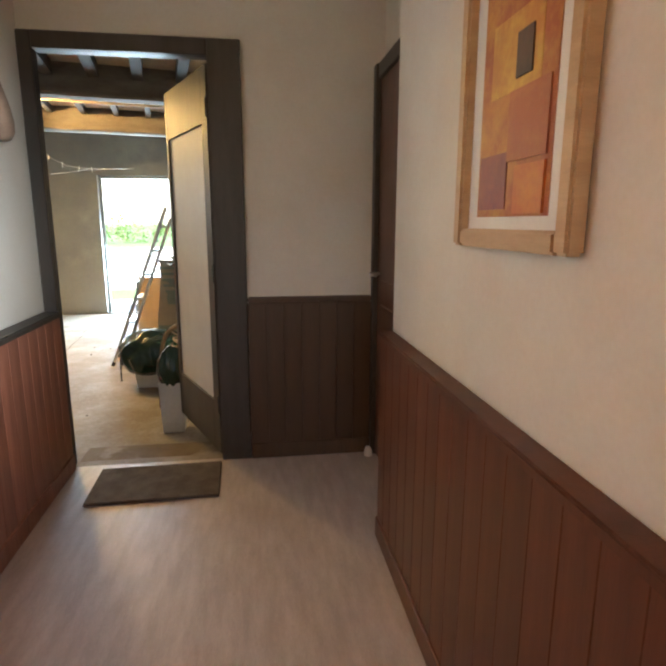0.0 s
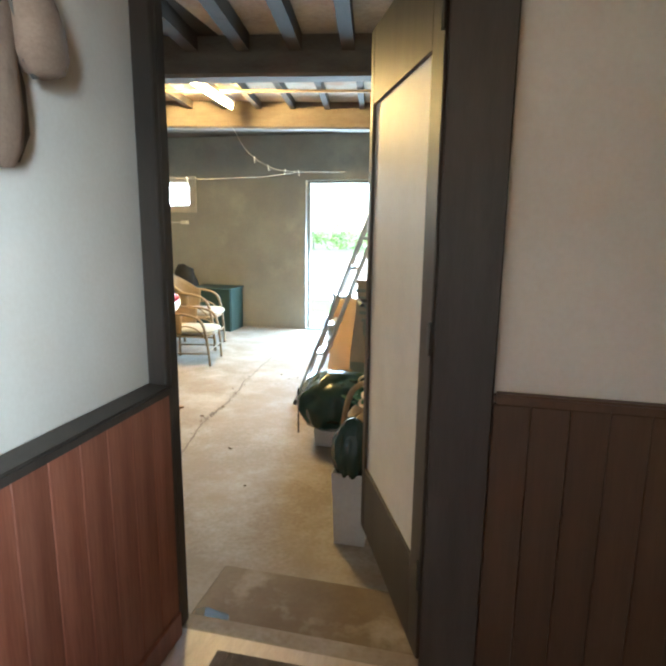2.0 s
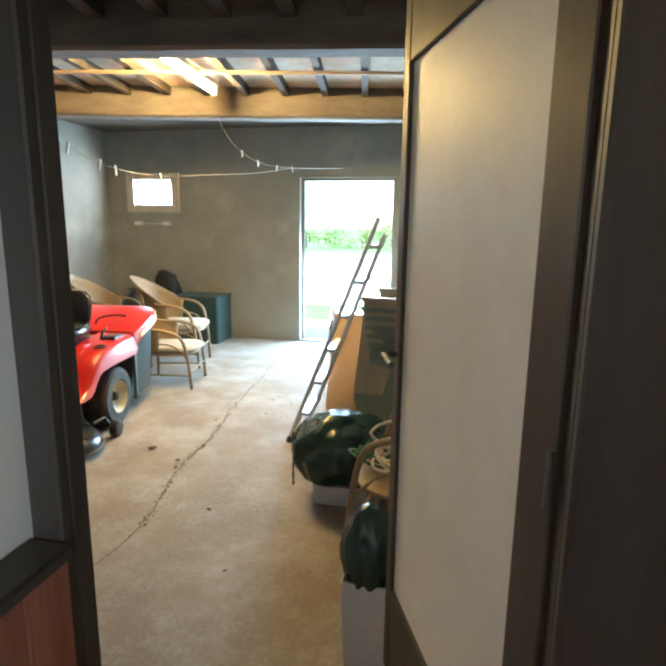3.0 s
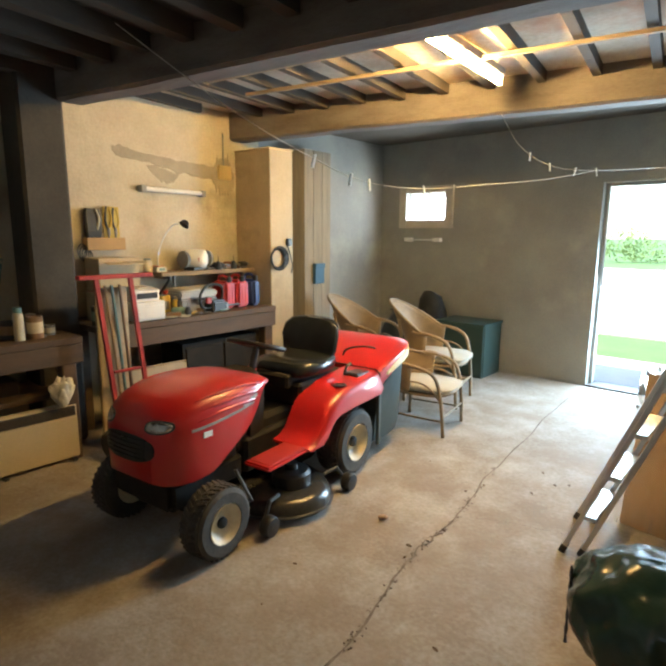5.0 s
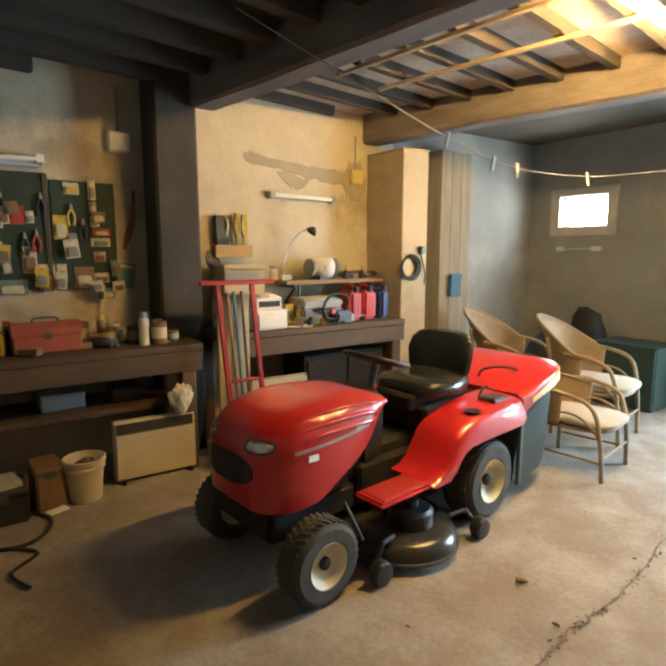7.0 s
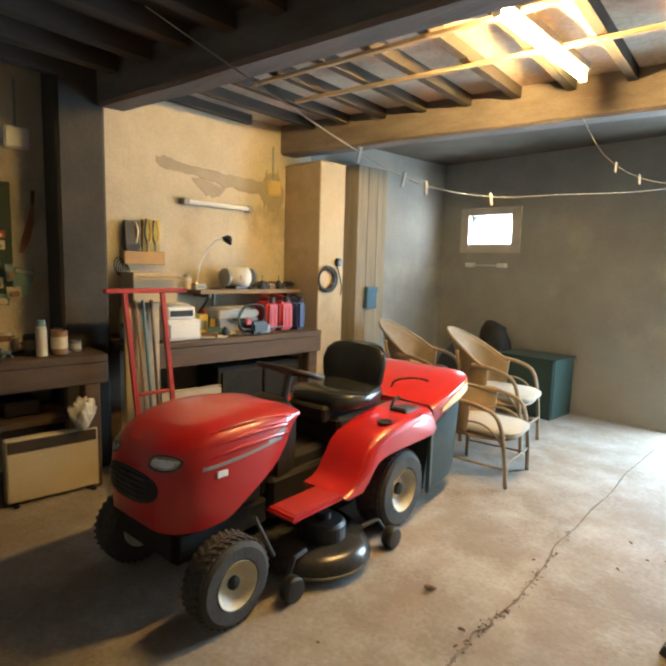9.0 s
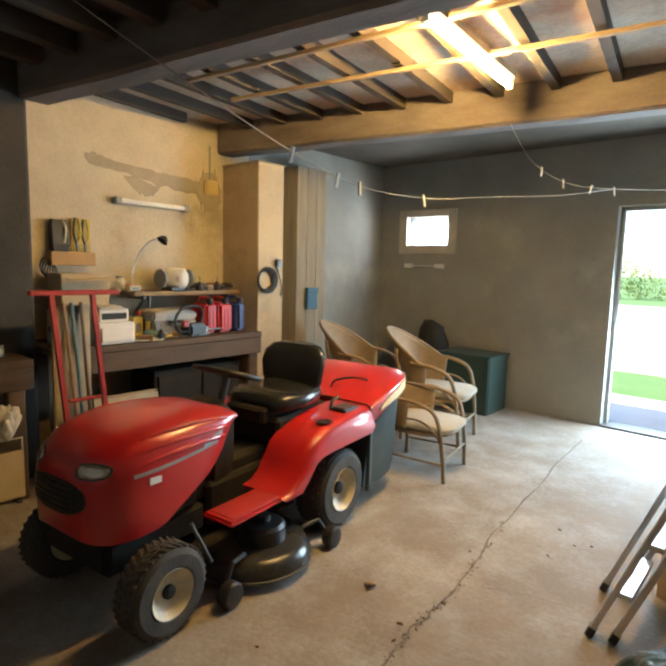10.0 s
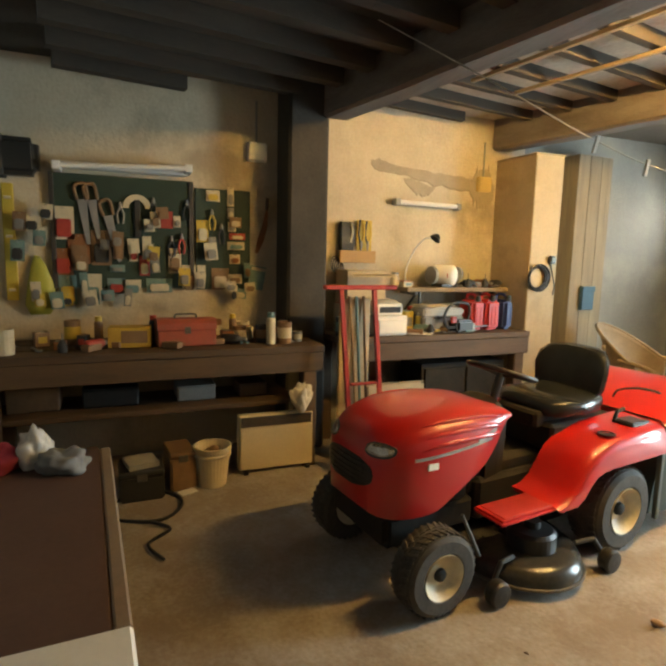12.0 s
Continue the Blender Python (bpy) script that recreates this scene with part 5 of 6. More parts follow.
for i, (y, k, hh) in enumerate(((4.14, 3, 0.09), (4.02, 2, 0.13), (3.97, 7, 0.08), (4.30, 7, 0.10), (4.42, 2, 0.13), (3.14, 2, 0.06), (3.05, 1, 0.08), (2.92, 7, 0.05), (2.80, 2, 0.09), (3.48, 1, 0.09))):
    (spray if i % 4 == 1 else lambda lab, at, k_: carton(lab, at, 0.06 + 0.012 * (i % 3), 0.07, hh, k_, 20 * (i % 5) - 40))("small %s %s among the clutter on the long workbench" % (NAMES[k], "can" if i % 4 == 1 else "box"), (-4.47 + 0.05 * (i % 4), y, 0.7055), k)
pot("dented cream paint tin on the workbench", (-4.22, 4.345, 0.705), 0.05, 0.15, CLUT[2], CLUT[3])
pot("dark tin on the workbench", (-4.32, 4.22, 0.705), 0.055, 0.12, CLUT[1], CLUT[2])
pot("brown jar on the workbench", (-4.38, 4.06, 0.705), 0.05, 0.11, CLUT[2], CLUT[3])
pot("small steel tin on the workbench", (-4.28, 4.46, 0.705), 0.035, 0.07, CLUT[0], CLUT[3])
pot("cream plastic pot at the bench's end", (-4.2, 2.63, 0.705), 0.06, 0.15, CLUT[3], CLUT[3])
pot("teal tin on the workbench behind the tractor", (-4.25, 4.80, 0.735), 0.05, 0.14, CLUT[1], CLUT[6])

jr = thing("glass_jar", "small pale glass jar on the wall shelf", "jar", (-4.60, 5.42, 1.0815))
part("jar", lathe([(0.035, 0.0), (0.038, 0.006), (0.038, 0.075), (0.028, 0.09), (0.030, 0.10), (0.024, 0.10)], 18), CLUT[3], jr)
part("lid", lathe([(0.032, 0.101), (0.032, 0.114), (0.028, 0.116)], 18), CLUT[0], jr)


def hand_drill(label, at, turn, k):
    o = thing("hand_drill", label, "drill", at, turn)
    part("motor", lathe([(0.022, -0.07), (0.03, -0.06), (0.032, 0.03), (0.022, 0.06), (0.014, 0.065)], 16, m=Matrix.Translation((0, 0, 0.034)) @ Matrix.Rotation(radians(90), 4, "Y")), CLUT[k], o, smooth=True)
    part("chuck", lathe([(0.014, 0.065), (0.016, 0.07), (0.014, 0.10), (0.008, 0.112)], 14, m=Matrix.Translation((0, 0, 0.034)) @ Matrix.Rotation(radians(90), 4, "Y")), CLUT[0], o)
    part("grip", box(-0.06, -0.025, -0.016, 0.016, 0.0, 0.03, 0.006, m=Matrix.Translation((0, 0.04, 0)) @ Matrix.Rotation(radians(20), 4, "Z")), CLUT[1], o)
    part("cable", sweep(hang([(-0.06, 0.04, 0.02), (-0.09, 0.06, 0.03), (-0.07, 0.10, 0.012), (-0.01, 0.11, 0.010)], 14), 0.004, 6), CLUT[1], o)


hand_drill("black electric hand drill lying on the wall shelf", (-4.53, 6.10, 1.081), 70, 1)
hand_drill("rusty brown hand drill lying on the wall shelf", (-4.56, 6.27, 1.081), 20, 7)
hand_drill("dark hand drill at the end of the wall shelf", (-4.53, 6.40, 1.081), 110, 1)
hand_drill("teal hand drill among the tools on the workbench", (-4.26, 5.50, 0.737), 40, 6)
hand_drill("black hand drill on the long workbench", (-4.28, 3.98, 0.7065), 60, 1)
hand_drill("red hand drill on the long workbench", (-4.25, 3.12, 0.7065), 130, 4)
spray("tall cream spray can in front of the dark pillar", (-4.20, 4.24, 0.7055), 3, 0.032, 0.22)
carton("white carton under the rack on the workbench", (-4.42, 5.00, 0.736), 0.16, 0.16, 0.13, 3, -5)
carton("steel-grey parts carton beside the tool case", (-4.24, 5.90, 0.736), 0.10, 0.10, 0.07, 0, 8)
pot("rusty paint tin at the back of the long workbench", (-4.52, 3.90, 0.7055), 0.06, 0.14, CLUT[7], CLUT[3])
pot("small cream tin at the back of the long workbench", (-4.55, 4.12, 0.7055), 0.05, 0.12, CLUT[3], CLUT[4])
pot("brown oil tin at the back of the long workbench", (-4.50, 2.98, 0.7055), 0.05, 0.16, CLUT[2], CLUT[5])

tb = thing("toolbox", "worn red metal toolbox with a carry handle on the workbench", "toolbox", (-4.32, 3.68, 0.705), 2)
part("body", box(-0.09, 0.09, -0.19, 0.19, 0, 0.11, 0.008), mat("worn_red_box", (0.36, 0.07, 0.04), 0.5, other=(0.24, 0.06, 0.035), scale=8, stain=(0.20, 0.10, 0.05), stain_scale=14), tb)
part("lid", loft([[(x * 0.09, y, z) for x, z in ((-1, 0.111), (1, 0.111), (1, 0.15), (0.6, 0.18), (-0.6, 0.18), (-1, 0.15))] for y in (-0.192, 0.192)]), mat("worn_red_box", (0.36, 0.07, 0.04), 0.5), tb)
part("grip", sweep(hang([(0, -0.07, 0.18), (0, -0.06, 0.205), (0, 0.06, 0.205), (0, 0.07, 0.18)], 12), 0.007), STEEL, tb)
part("latch", box(0.09, 0.096, -0.02, 0.02, 0.085, 0.13, 0.002), STEEL, tb)
yb = thing("parts_box", "yellow cardboard parts box on the workbench", "box", (-4.34, 3.33, 0.705), -6)
part("tray", box(-0.07, 0.07, -0.13, 0.13, 0, 0.13, 0.003), mat("yellow_card", (0.55, 0.36, 0.05), 0.6, other=(0.4, 0.25, 0.04)), yb)
part("window_face", box(0.07, 0.074, -0.05, 0.11, 0.03, 0.11, 0.001), CLUT[2], yb)

# tool holder on the wall, box below it
th = thing("tool_rack", "wooden wall rack holding pliers and brushes", "tool rack", (LW, 5.11, 1.32))
part("board", box(0, 0.10, -0.17, 0.15, -0.05, 0.05, 0.004), mat("rack_wood", (0.42, 0.26, 0.10), 0.7, other=(0.32, 0.19, 0.08)), th)
pouch = part("tool_pouch", rough_up(loft([[(x, y + 0.004 * math.sin(9 * z), z) for x, y in ((0.012, -0.155 + i_), (0.085 - d_, -0.155 + i_), (0.085 - d_, -0.035 - i_), (0.012, -0.035 - i_))] for z, i_, d_ in ((0.05, 0.012, 0.01), (0.10, 0.0, 0.0), (0.24, 0.002, 0.008), (0.28, 0.012, 0.02))]), 0.004, 14), CLUT[1], th, "worn black leather tool pouch")
part("file_handle", sweep(hang([(0.075, -0.075, 0.10), (0.09, -0.06, 0.20), (0.075, -0.075, 0.27)], 10), 0.009), CLUT[3], pouch)
part("card", box(0.006, 0.012, 0.01, 0.15, 0.05, 0.30, 0.002), CLUT[5], th, "yellow card behind the pliers")
for y, k, h in ((0.035, 1, 0.25), (0.095, 1, 0.24)):
    for side in (-1, 1):
        part("plier_grip", sweep(hang([(0.05, y, 0.10), (0.055, y + side * 0.026, 0.05 + h * 0.55), (0.05, y + side * 0.012, 0.05 + h)], 10), 0.0085), CLUT[5 if side > 0 else k], th, "pliers grip")
    part("plier_jaw", sweep([(0.05, y, 0.13), (0.05, y, 0.09), (0.05, y, 0.05)], [0.012, 0.013, 0.006]), CLUT[0], th)
for k in range(4):
    part("cable_loop", sweep([(0.06 + 0.008 * k, -0.20 + 0.012 * k + 0.035 * math.cos(a), -0.06 - 0.015 * k + 0.06 * math.sin(a)) for a in [2 * math.pi * i / 20 for i in range(20)]], 0.005, 6, closed=True), CLUT[1], th, "hanging black cable")
fb = thing("rag_box", "beige cardboard box on the workbench", "box", (-4.55, 5.08, 0.735))
part("carton", rough_up(box(-0.12, 0.12, -0.17, 0.17, 0, 0.48, 0.006), 0.004, 8), mat("beige_card", (0.52, 0.42, 0.27), 0.8, other=(0.42, 0.32, 0.2)), fb)
part("flap", box(0.10, 0.20, -0.16, 0.16, 0.478, 0.482, m=Matrix.Rotation(radians(10), 4, "Y")), mat("beige_card", (0.52, 0.42, 0.27), 0.8), fb)

# red hand truck with long-handled tools
ht = thing("hand_truck", "red steel hand truck leaning on the workbench", "hand truck", (-3.99, 4.84, GF))
part("cross_bar", box(-0.03, 0.03, -0.29, 0.25, 1.275, 1.305, 0.005), REDMETAL, ht)
for y0, y1 in ((-0.165, -0.095), (0.085, 0.15)):
    part("upright", loft([[(x + dx, y + dy, z) for dx, dy in ((-0.014, -0.014), (0.014, -0.014), (0.014, 0.014), (-0.014, 0.014))] for x, y, z in ((0.10, y1, 0.03), (0.05, (y0 + y1) / 2, 0.65), (0.0, y0, 1.275))]), REDMETAL, ht)
for z in (0.25, 0.62):
    part("rung", rod((0.08 - 0.05 * z, -0.10, z), (0.08 - 0.05 * z, 0.12, z), 0.012), REDMETAL, ht)
part("toe_plate", box(0.08, 0.30, -0.13, 0.19, 0.012, 0.02, 0.002), REDMETAL, ht)
for s in (-1, 1):
    part("wheel", lathe([(0.03, -0.025), (0.085, -0.025), (0.1, 0), (0.085, 0.025), (0.03, 0.025)], 20, m=Matrix.Translation((0.05, 0.03 + s * 0.2, 0.10)) @ Matrix.Rotation(radians(90), 4, "X")), RUBBER, ht)
for i, (y, m_, lab) in enumerate(((-0.03, LATH, "long pale garden tool handle leaning behind the hand truck"), (0.01, CLUT[6], "long greenish tool handle leaning behind the hand truck"), (0.06, CLUT[2], "long brown tool handle leaning behind the hand truck"))):
    g = thing("garden_tool", lab, "garden tool", (-4.05, 4.84 + y, GF))
    part("shaft", sweep(hang([(0.02, 0.03, 0.02), (0.0, 0.01, 0.6), (-0.055, -0.02 + 0.01 * i, 1.22)], 10), 0.011), m_, g)
    part("head", sweep([(0.02, 0.03, 0.02), (0.03, -0.04, 0.015), (0.03, 0.1, 0.015)], 0.012), STEEL, g)

bd = thing("pale_board", "stained cream board standing behind the red hand truck", "board", (-4.125, 4.86, GF))
part("sheet", rough_up(box(-0.008, 0.008, -0.13, 0.10, 0.0, 1.20, 0.003), 0.003, 6), mat("stained_cream_board", (0.50, 0.42, 0.29), 0.75, other=(0.36, 0.28, 0.18), scale=5, bump=0.2), bd)
part("edge", box(-0.012, 0.012, -0.14, -0.131, 0.0, 1.21, 0.002), LATH, bd)
# made-up black block, darkens the gap under the bench
uc = thing("low_cupboard", "black block added to darken the space under the workbench", "cupboard", (-4.42, 5.92, GF))
part("carcass", rough_up(box(-0.18, 0.17, -0.42, 0.40, 0.0, 0.66, 0.006), 0.003), GRIME, uc)
for k in (-1, 1):
    part("door", box(0.171, 0.186, k * 0.2 - 0.19, k * 0.2 + 0.18, 0.05, 0.62, 0.004), GRIME, uc)
    part("knob", lathe([(0.006, 0.0), (0.014, 0.012), (0.014, 0.02), (0.006, 0.026)], 14, m=Matrix.Translation((0.185, k * 0.04, 0.36)) @ Matrix.Rotation(radians(90), 4, "Y")), STEEL, uc)

# ---------------------------------------------------------------- under and before the benches
he = thing("electric_heater", "cream electric convector heater standing on the floor", "heater", (-4.10, 4.26, GF), -1)
CREAMH = mat("cream_enamel", (0.62, 0.52, 0.33), 0.45, other=(0.52, 0.43, 0.27), scale=3, bump=0.03)
part("body", box(-0.07, 0.0, -0.265, 0.265, 0.02, 0.41, 0.008), CREAMH, he)
part("front", box(0.0, 0.012, -0.26, 0.26, 0.03, 0.325, 0.006, seg=2), CREAMH, he)
part("grille", box(0.0, 0.006, -0.25, 0.25, 0.33, 0.40, 0.002), BLACK, he, "dark outlet grille")
for i in range(5):
    part("slat", box(0.006, 0.010, -0.25, 0.25, 0.337 + 0.013 * i, 0.341 + 0.013 * i), mat("brown_slat", (0.12, 0.09, 0.06), 0.5), he)
for y in (-0.22, 0.22):
    part("foot", box(-0.08, 0.03, y - 0.015, y + 0.015, 0.0, 0.02, 0.003), BLACK, he)
cl_ = thing("cloth", "crumpled pale cloth hanging over the heater's corner", "cloth", (-4.06, 4.42, GF + 0.41))
bm = bmesh.new()
bmesh.ops.create_icosphere(bm, subdivisions=4, radius=1)
for v in bm.verts:
    n_ = noise.noise(v.co * 1.8 + Vector((3, 1, 2))) + 0.4 * noise.noise(v.co * 5)
    v.co = Vector((0.05 * v.co.x, (0.07 + 0.03 * v.co.z) * v.co.y, 0.10 * v.co.z + 0.10)) * (1 + 0.45 * n_)
part("folds", bm, mat("pale_cloth", (0.62, 0.56, 0.42), 0.9, bump=0.3), cl_, smooth=True)
bk = thing("bucket", "cream plastic bucket full of rubbish on the floor", "bucket", (-4.02, 3.80, GF))
part("pail", lathe([(0.085, 0), (0.088, 0.004), (0.112, 0.235), (0.122, 0.24), (0.124, 0.265), (0.114, 0.268), (0.106, 0.23), (0.086, 0.02)], 28), CREAMH, bk)
part("rim", lathe([(0.113, 0.20), (0.121, 0.205), (0.121, 0.218), (0.113, 0.222)], 28, caps=False), CREAMH, bk)
for i in range(6):
    part("rubbish", rough_up(lathe([(0.01, 0), (0.035, 0.02), (0.03, 0.05), (0.01, 0.065)], 8, m=Matrix.Translation((0.055 * math.cos(i * 1.05), 0.055 * math.sin(i * 1.05), 0.22)) @ Matrix.Rotation(i, 4, "X")), 0.01, 20, i), CLUT[(2, 1, 3, 7, 1, 2)[i]], bk)
for k, (y, x, w, h, lab, m_) in enumerate(((3.36, -4.02, 0.26, 0.16, "black plastic tool case under the workbench", CLUT[1]), (3.60, -4.10, 0.16, 0.22, "dark cardboard box under the workbench", CLUT[2]), (3.02, -4.2, 0.22, 0.2, "dark wooden crate under the workbench", BENCH))):
    o = thing("case", lab, "case", (x, y, GF), 5 * k)
    part("shell", box(-0.13, 0.13, -w / 2, w / 2, 0, h, 0.012, seg=2), m_, o)
    part("lid", box(-0.132, 0.132, -w / 2 - 0.002, w / 2 + 0.002, h, h + 0.03, 0.008), m_, o)
    part("catch", box(0.131, 0.138, -0.03, 0.03, h - 0.03, h + 0.015, 0.003), STEEL, o)
pp = thing("paper_bundle", "grey bundle of paper on the black case", "paper", (-4.02, 3.36, GF + 0.19), 12)
for i in range(3):
    part("sheet", rough_up(box(-0.09, 0.09, -0.09, 0.09, 0.012 * i, 0.012 * i + 0.009, 0.002), 0.004, 12, i), mat("grey_paper", (0.45, 0.42, 0.36), 0.9), pp)
fp = thing("paper_scrap", "white scrap of paper on the concrete floor", "paper", (-3.93, 3.63, GF + 0.005), 20)
part("sheet", rough_up(box(-0.035, 0.035, -0.055, 0.055, 0, 0.004), 0.003, 20), WHITE, fp)
hs = thing("hose_coil", "thin dark hose lying in a loop on the floor", "hose", (-3.80, 3.38, GF + 0.012))
part("loop", sweep([(0.20 * math.cos(a) * (1 + 0.1 * math.sin(3 * a)), 0.20 * math.sin(a), 0.004 * math.sin(2 * a)) for a in [2 * math.pi * i / 40 for i in range(40)]], 0.010, 6, closed=True), BLACK, hs)
part("tail", sweep(hang([(0.2, 0.0, 0), (0.32, 0.1, 0), (0.45, -0.02, 0), (0.62, 0.04, 0)], 20), 0.009, 6), BLACK, hs)
for i, (y, w, h) in enumerate(((2.75, 0.3, 0.16), (3.2, 0.34, 0.12), (3.75, 0.26, 0.1), (4.15, 0.2, 0.09))):
    o = thing("shelf_box", "dusty %s box on the bench's lower shelf" % ("brown", "dark", "grey", "brown")[i], "box", (-4.45, y, 0.305))
    part("box", rough_up(box(-0.12, 0.12, -w / 2, w / 2, 0, h, 0.01), 0.004, 7, i), (CLUT[2], CLUT[1], GREYWALL, BENCH)[i], o)
    part("flap", box(-0.12, 0.12, -w / 2, w / 2, h, h + 0.006), (CLUT[2], CLUT[1], GREYWALL, BENCH)[i], o)

# brown chest along the near wall
ASKEW = Matrix.Translation((-2.97, 3.18, 0)) @ Matrix.Rotation(radians(2.2), 4, "Z") @ Matrix.Translation((2.97, -3.18, 0))
ch = thing("chest", "low brown painted chest with a plank lid along the wall", "chest", m=ASKEW)
CHEST = mat("brown_painted_board", (0.115, 0.062, 0.045), 0.6, other=(0.08, 0.042, 0.03), scale=3, fine=50, bump=0.15)
part("body", box(-2.95, -1.79, 2.46, 3.135, GF, 0.465, 0.008), CHEST, ch)
part("lid", box(-2.97, -1.77, 2.43, 3.16, 0.468, 0.50, 0.006), CHEST, ch)
part("front_edge", box(-2.97, -1.77, 3.161, 3.20, 0.44, 0.503, 0.006), mat("scuffed_edge", (0.26, 0.19, 0.12), 0.7, other=(0.18, 0.12, 0.08)), ch, "scuffed pale front edge")
wt = thing("white_tray", "white enamel tray on the brown chest", "tray", m=ASKEW @ Matrix.Translation((-1.69, 2.945, GF)))
part("stand", box(-0.06, 0.28, -0.25, 0.24, 0, 0.66, 0.01), CHEST, wt)
part("tray", box(-0.075, 0.30, -0.27, 0.255, 0.661, 0.69, 0.008), WHITE, wt, "white enamel top")
for k, (x, y, c, lab) in enumerate(((-2.86, 2.78, (0.30, 0.03, 0.06), "crumpled dark pink cloth on the chest"), (-2.88, 2.93, (0.66, 0.64, 0.60), "crumpled white cloth on the chest"), (-2.78, 3.03, (0.20, 0.20, 0.20), "crumpled grey rag on the chest"))):
    o = thing("rag", lab, "rag", m=ASKEW @ Matrix.Translation((x, y, 0.50)))
    bm = bmesh.new()
    bmesh.ops.create_icosphere(bm, subdivisions=4, radius=1)
    for v in bm.verts:
        n_ = noise.noise(v.co * 1.7 + Vector((k * 4, 1, 2))) + 0.5 * noise.noise(v.co * 4 + Vector((0, k, 0)))
        v.co = Vector((0.08 * v.co.x, (0.10, 0.06, 0.09)[k] * v.co.y, max(0.0, (0.08, 0.10, 0.06)[k] * (v.co.z + 0.35)))) * (1 + 0.38 * n_)
    part("folds", bm, mat("rag_%d" % k, c, 0.9, bump=0.3), o, smooth=True)

# ---------------------------------------------------------------- the tool board
pb = thing("tool_board", "dark green tool board on the wall above the bench", "tool board", (LW, 0, 0))
PBM = mat("dark_green_board", (0.022, 0.045, 0.030), 0.75, other=(0.014, 0.03, 0.02), scale=4, fine=90, bump=0.2)
part("board", box(0.004, 0.022, 2.86, 3.80, 1.06, 1.83, 0.003), PBM, pb)
part("side_board", box(0.004, 0.020, 3.81, 4.22, 1.05, 1.79, 0.003), PBM, pb)
for y in (2.875, 3.78):
    part("edge_strip", box(0.022, 0.034, y - 0.015, y + 0.015, 1.06, 1.83, 0.003), DARKWOOD, pb)


def on_board(name, label, cat, y, z):
    return thing(name, label, cat, (LW + 0.026, y, z))


def blister(y, z, w, h, k, k2):
    o = on_board("tool_packet", "%s packet hanging on the tool board" % NAMES[k], "packet", y, z)
    part("card", box(0, 0.003, -w / 2, w / 2, -h / 2, h / 2), CLUT[k], o)
    part("bubble", box(0.003, 0.025, -w * 0.36, w * 0.36, -h * 0.42, h * 0.12, 0.008, seg=2), CLUT[k2], o)
    part("hook", rod((-0.06, 0, h * 0.42), (0.05, 0, h * 0.44), 0.003), CLUT[0], o)
    return o


def saw(y, z, l, tilt):
    o = on_board("hand_saw", "steel hand saw hanging on the tool board", "saw", y, z)
    o.matrix_basis = o.matrix_basis @ Matrix.Rotation(radians(tilt), 4, "X")
    part("blade", loft([[(0.012, -a, zz), (0.014, -a, zz), (0.014, b, zz), (0.012, b, zz)] for zz, a, b in ((0.0, 0.03, 0.03), (-l, 0.012, 0.012))]), ALU, o, "bright steel blade")
    part("grip", sweep(hang([(0.012, -0.03, 0.0), (0.012, -0.035, 0.09), (0.012, 0.03, 0.1), (0.012, 0.035, 0.0)], 14), 0.012), CLUT[2], o)


def hung_pliers(y, z, k):
    o = on_board("pliers", "pliers with %s grips hanging on the tool board" % NAMES[k], "pliers", y, z)
    part("jaw", sweep([(0.012, 0, 0.04), (0.012, 0, 0.015), (0.012, 0, 0)], [0.005, 0.013, 0.013]), CLUT[0], o)
    for s in (-1, 1):
        part("grip", sweep(hang([(0.012, s * 0.004, 0), (0.012, s * 0.022, -0.05), (0.012, s * 0.014, -0.11)], 8), 0.0075), CLUT[k], o)


for y, l, tl in ((3.06, 0.30, 6), (3.12, 0.26, 8), (3.22, 0.32, 12)):
    saw(y, 1.66 - (0.10 if y > 3.2 else 0), l, tl)
ar = on_board("jigsaw_guide", "pale curved protractor on the tool board", "protractor", 3.41, 1.62)
part("arch", loft([[(0.004, r * math.cos(a), r * math.sin(a)) for r in (0.055, 0.095)] + [(0.014, r * math.cos(a), r * math.sin(a)) for r in (0.095, 0.055)] for a in [math.pi * i / 14 for i in range(15)]]), CLUT[3], ar)
part("stem", box(0.004, 0.016, -0.02, 0.02, -0.20, 0.06, 0.004), CLUT[1], ar)
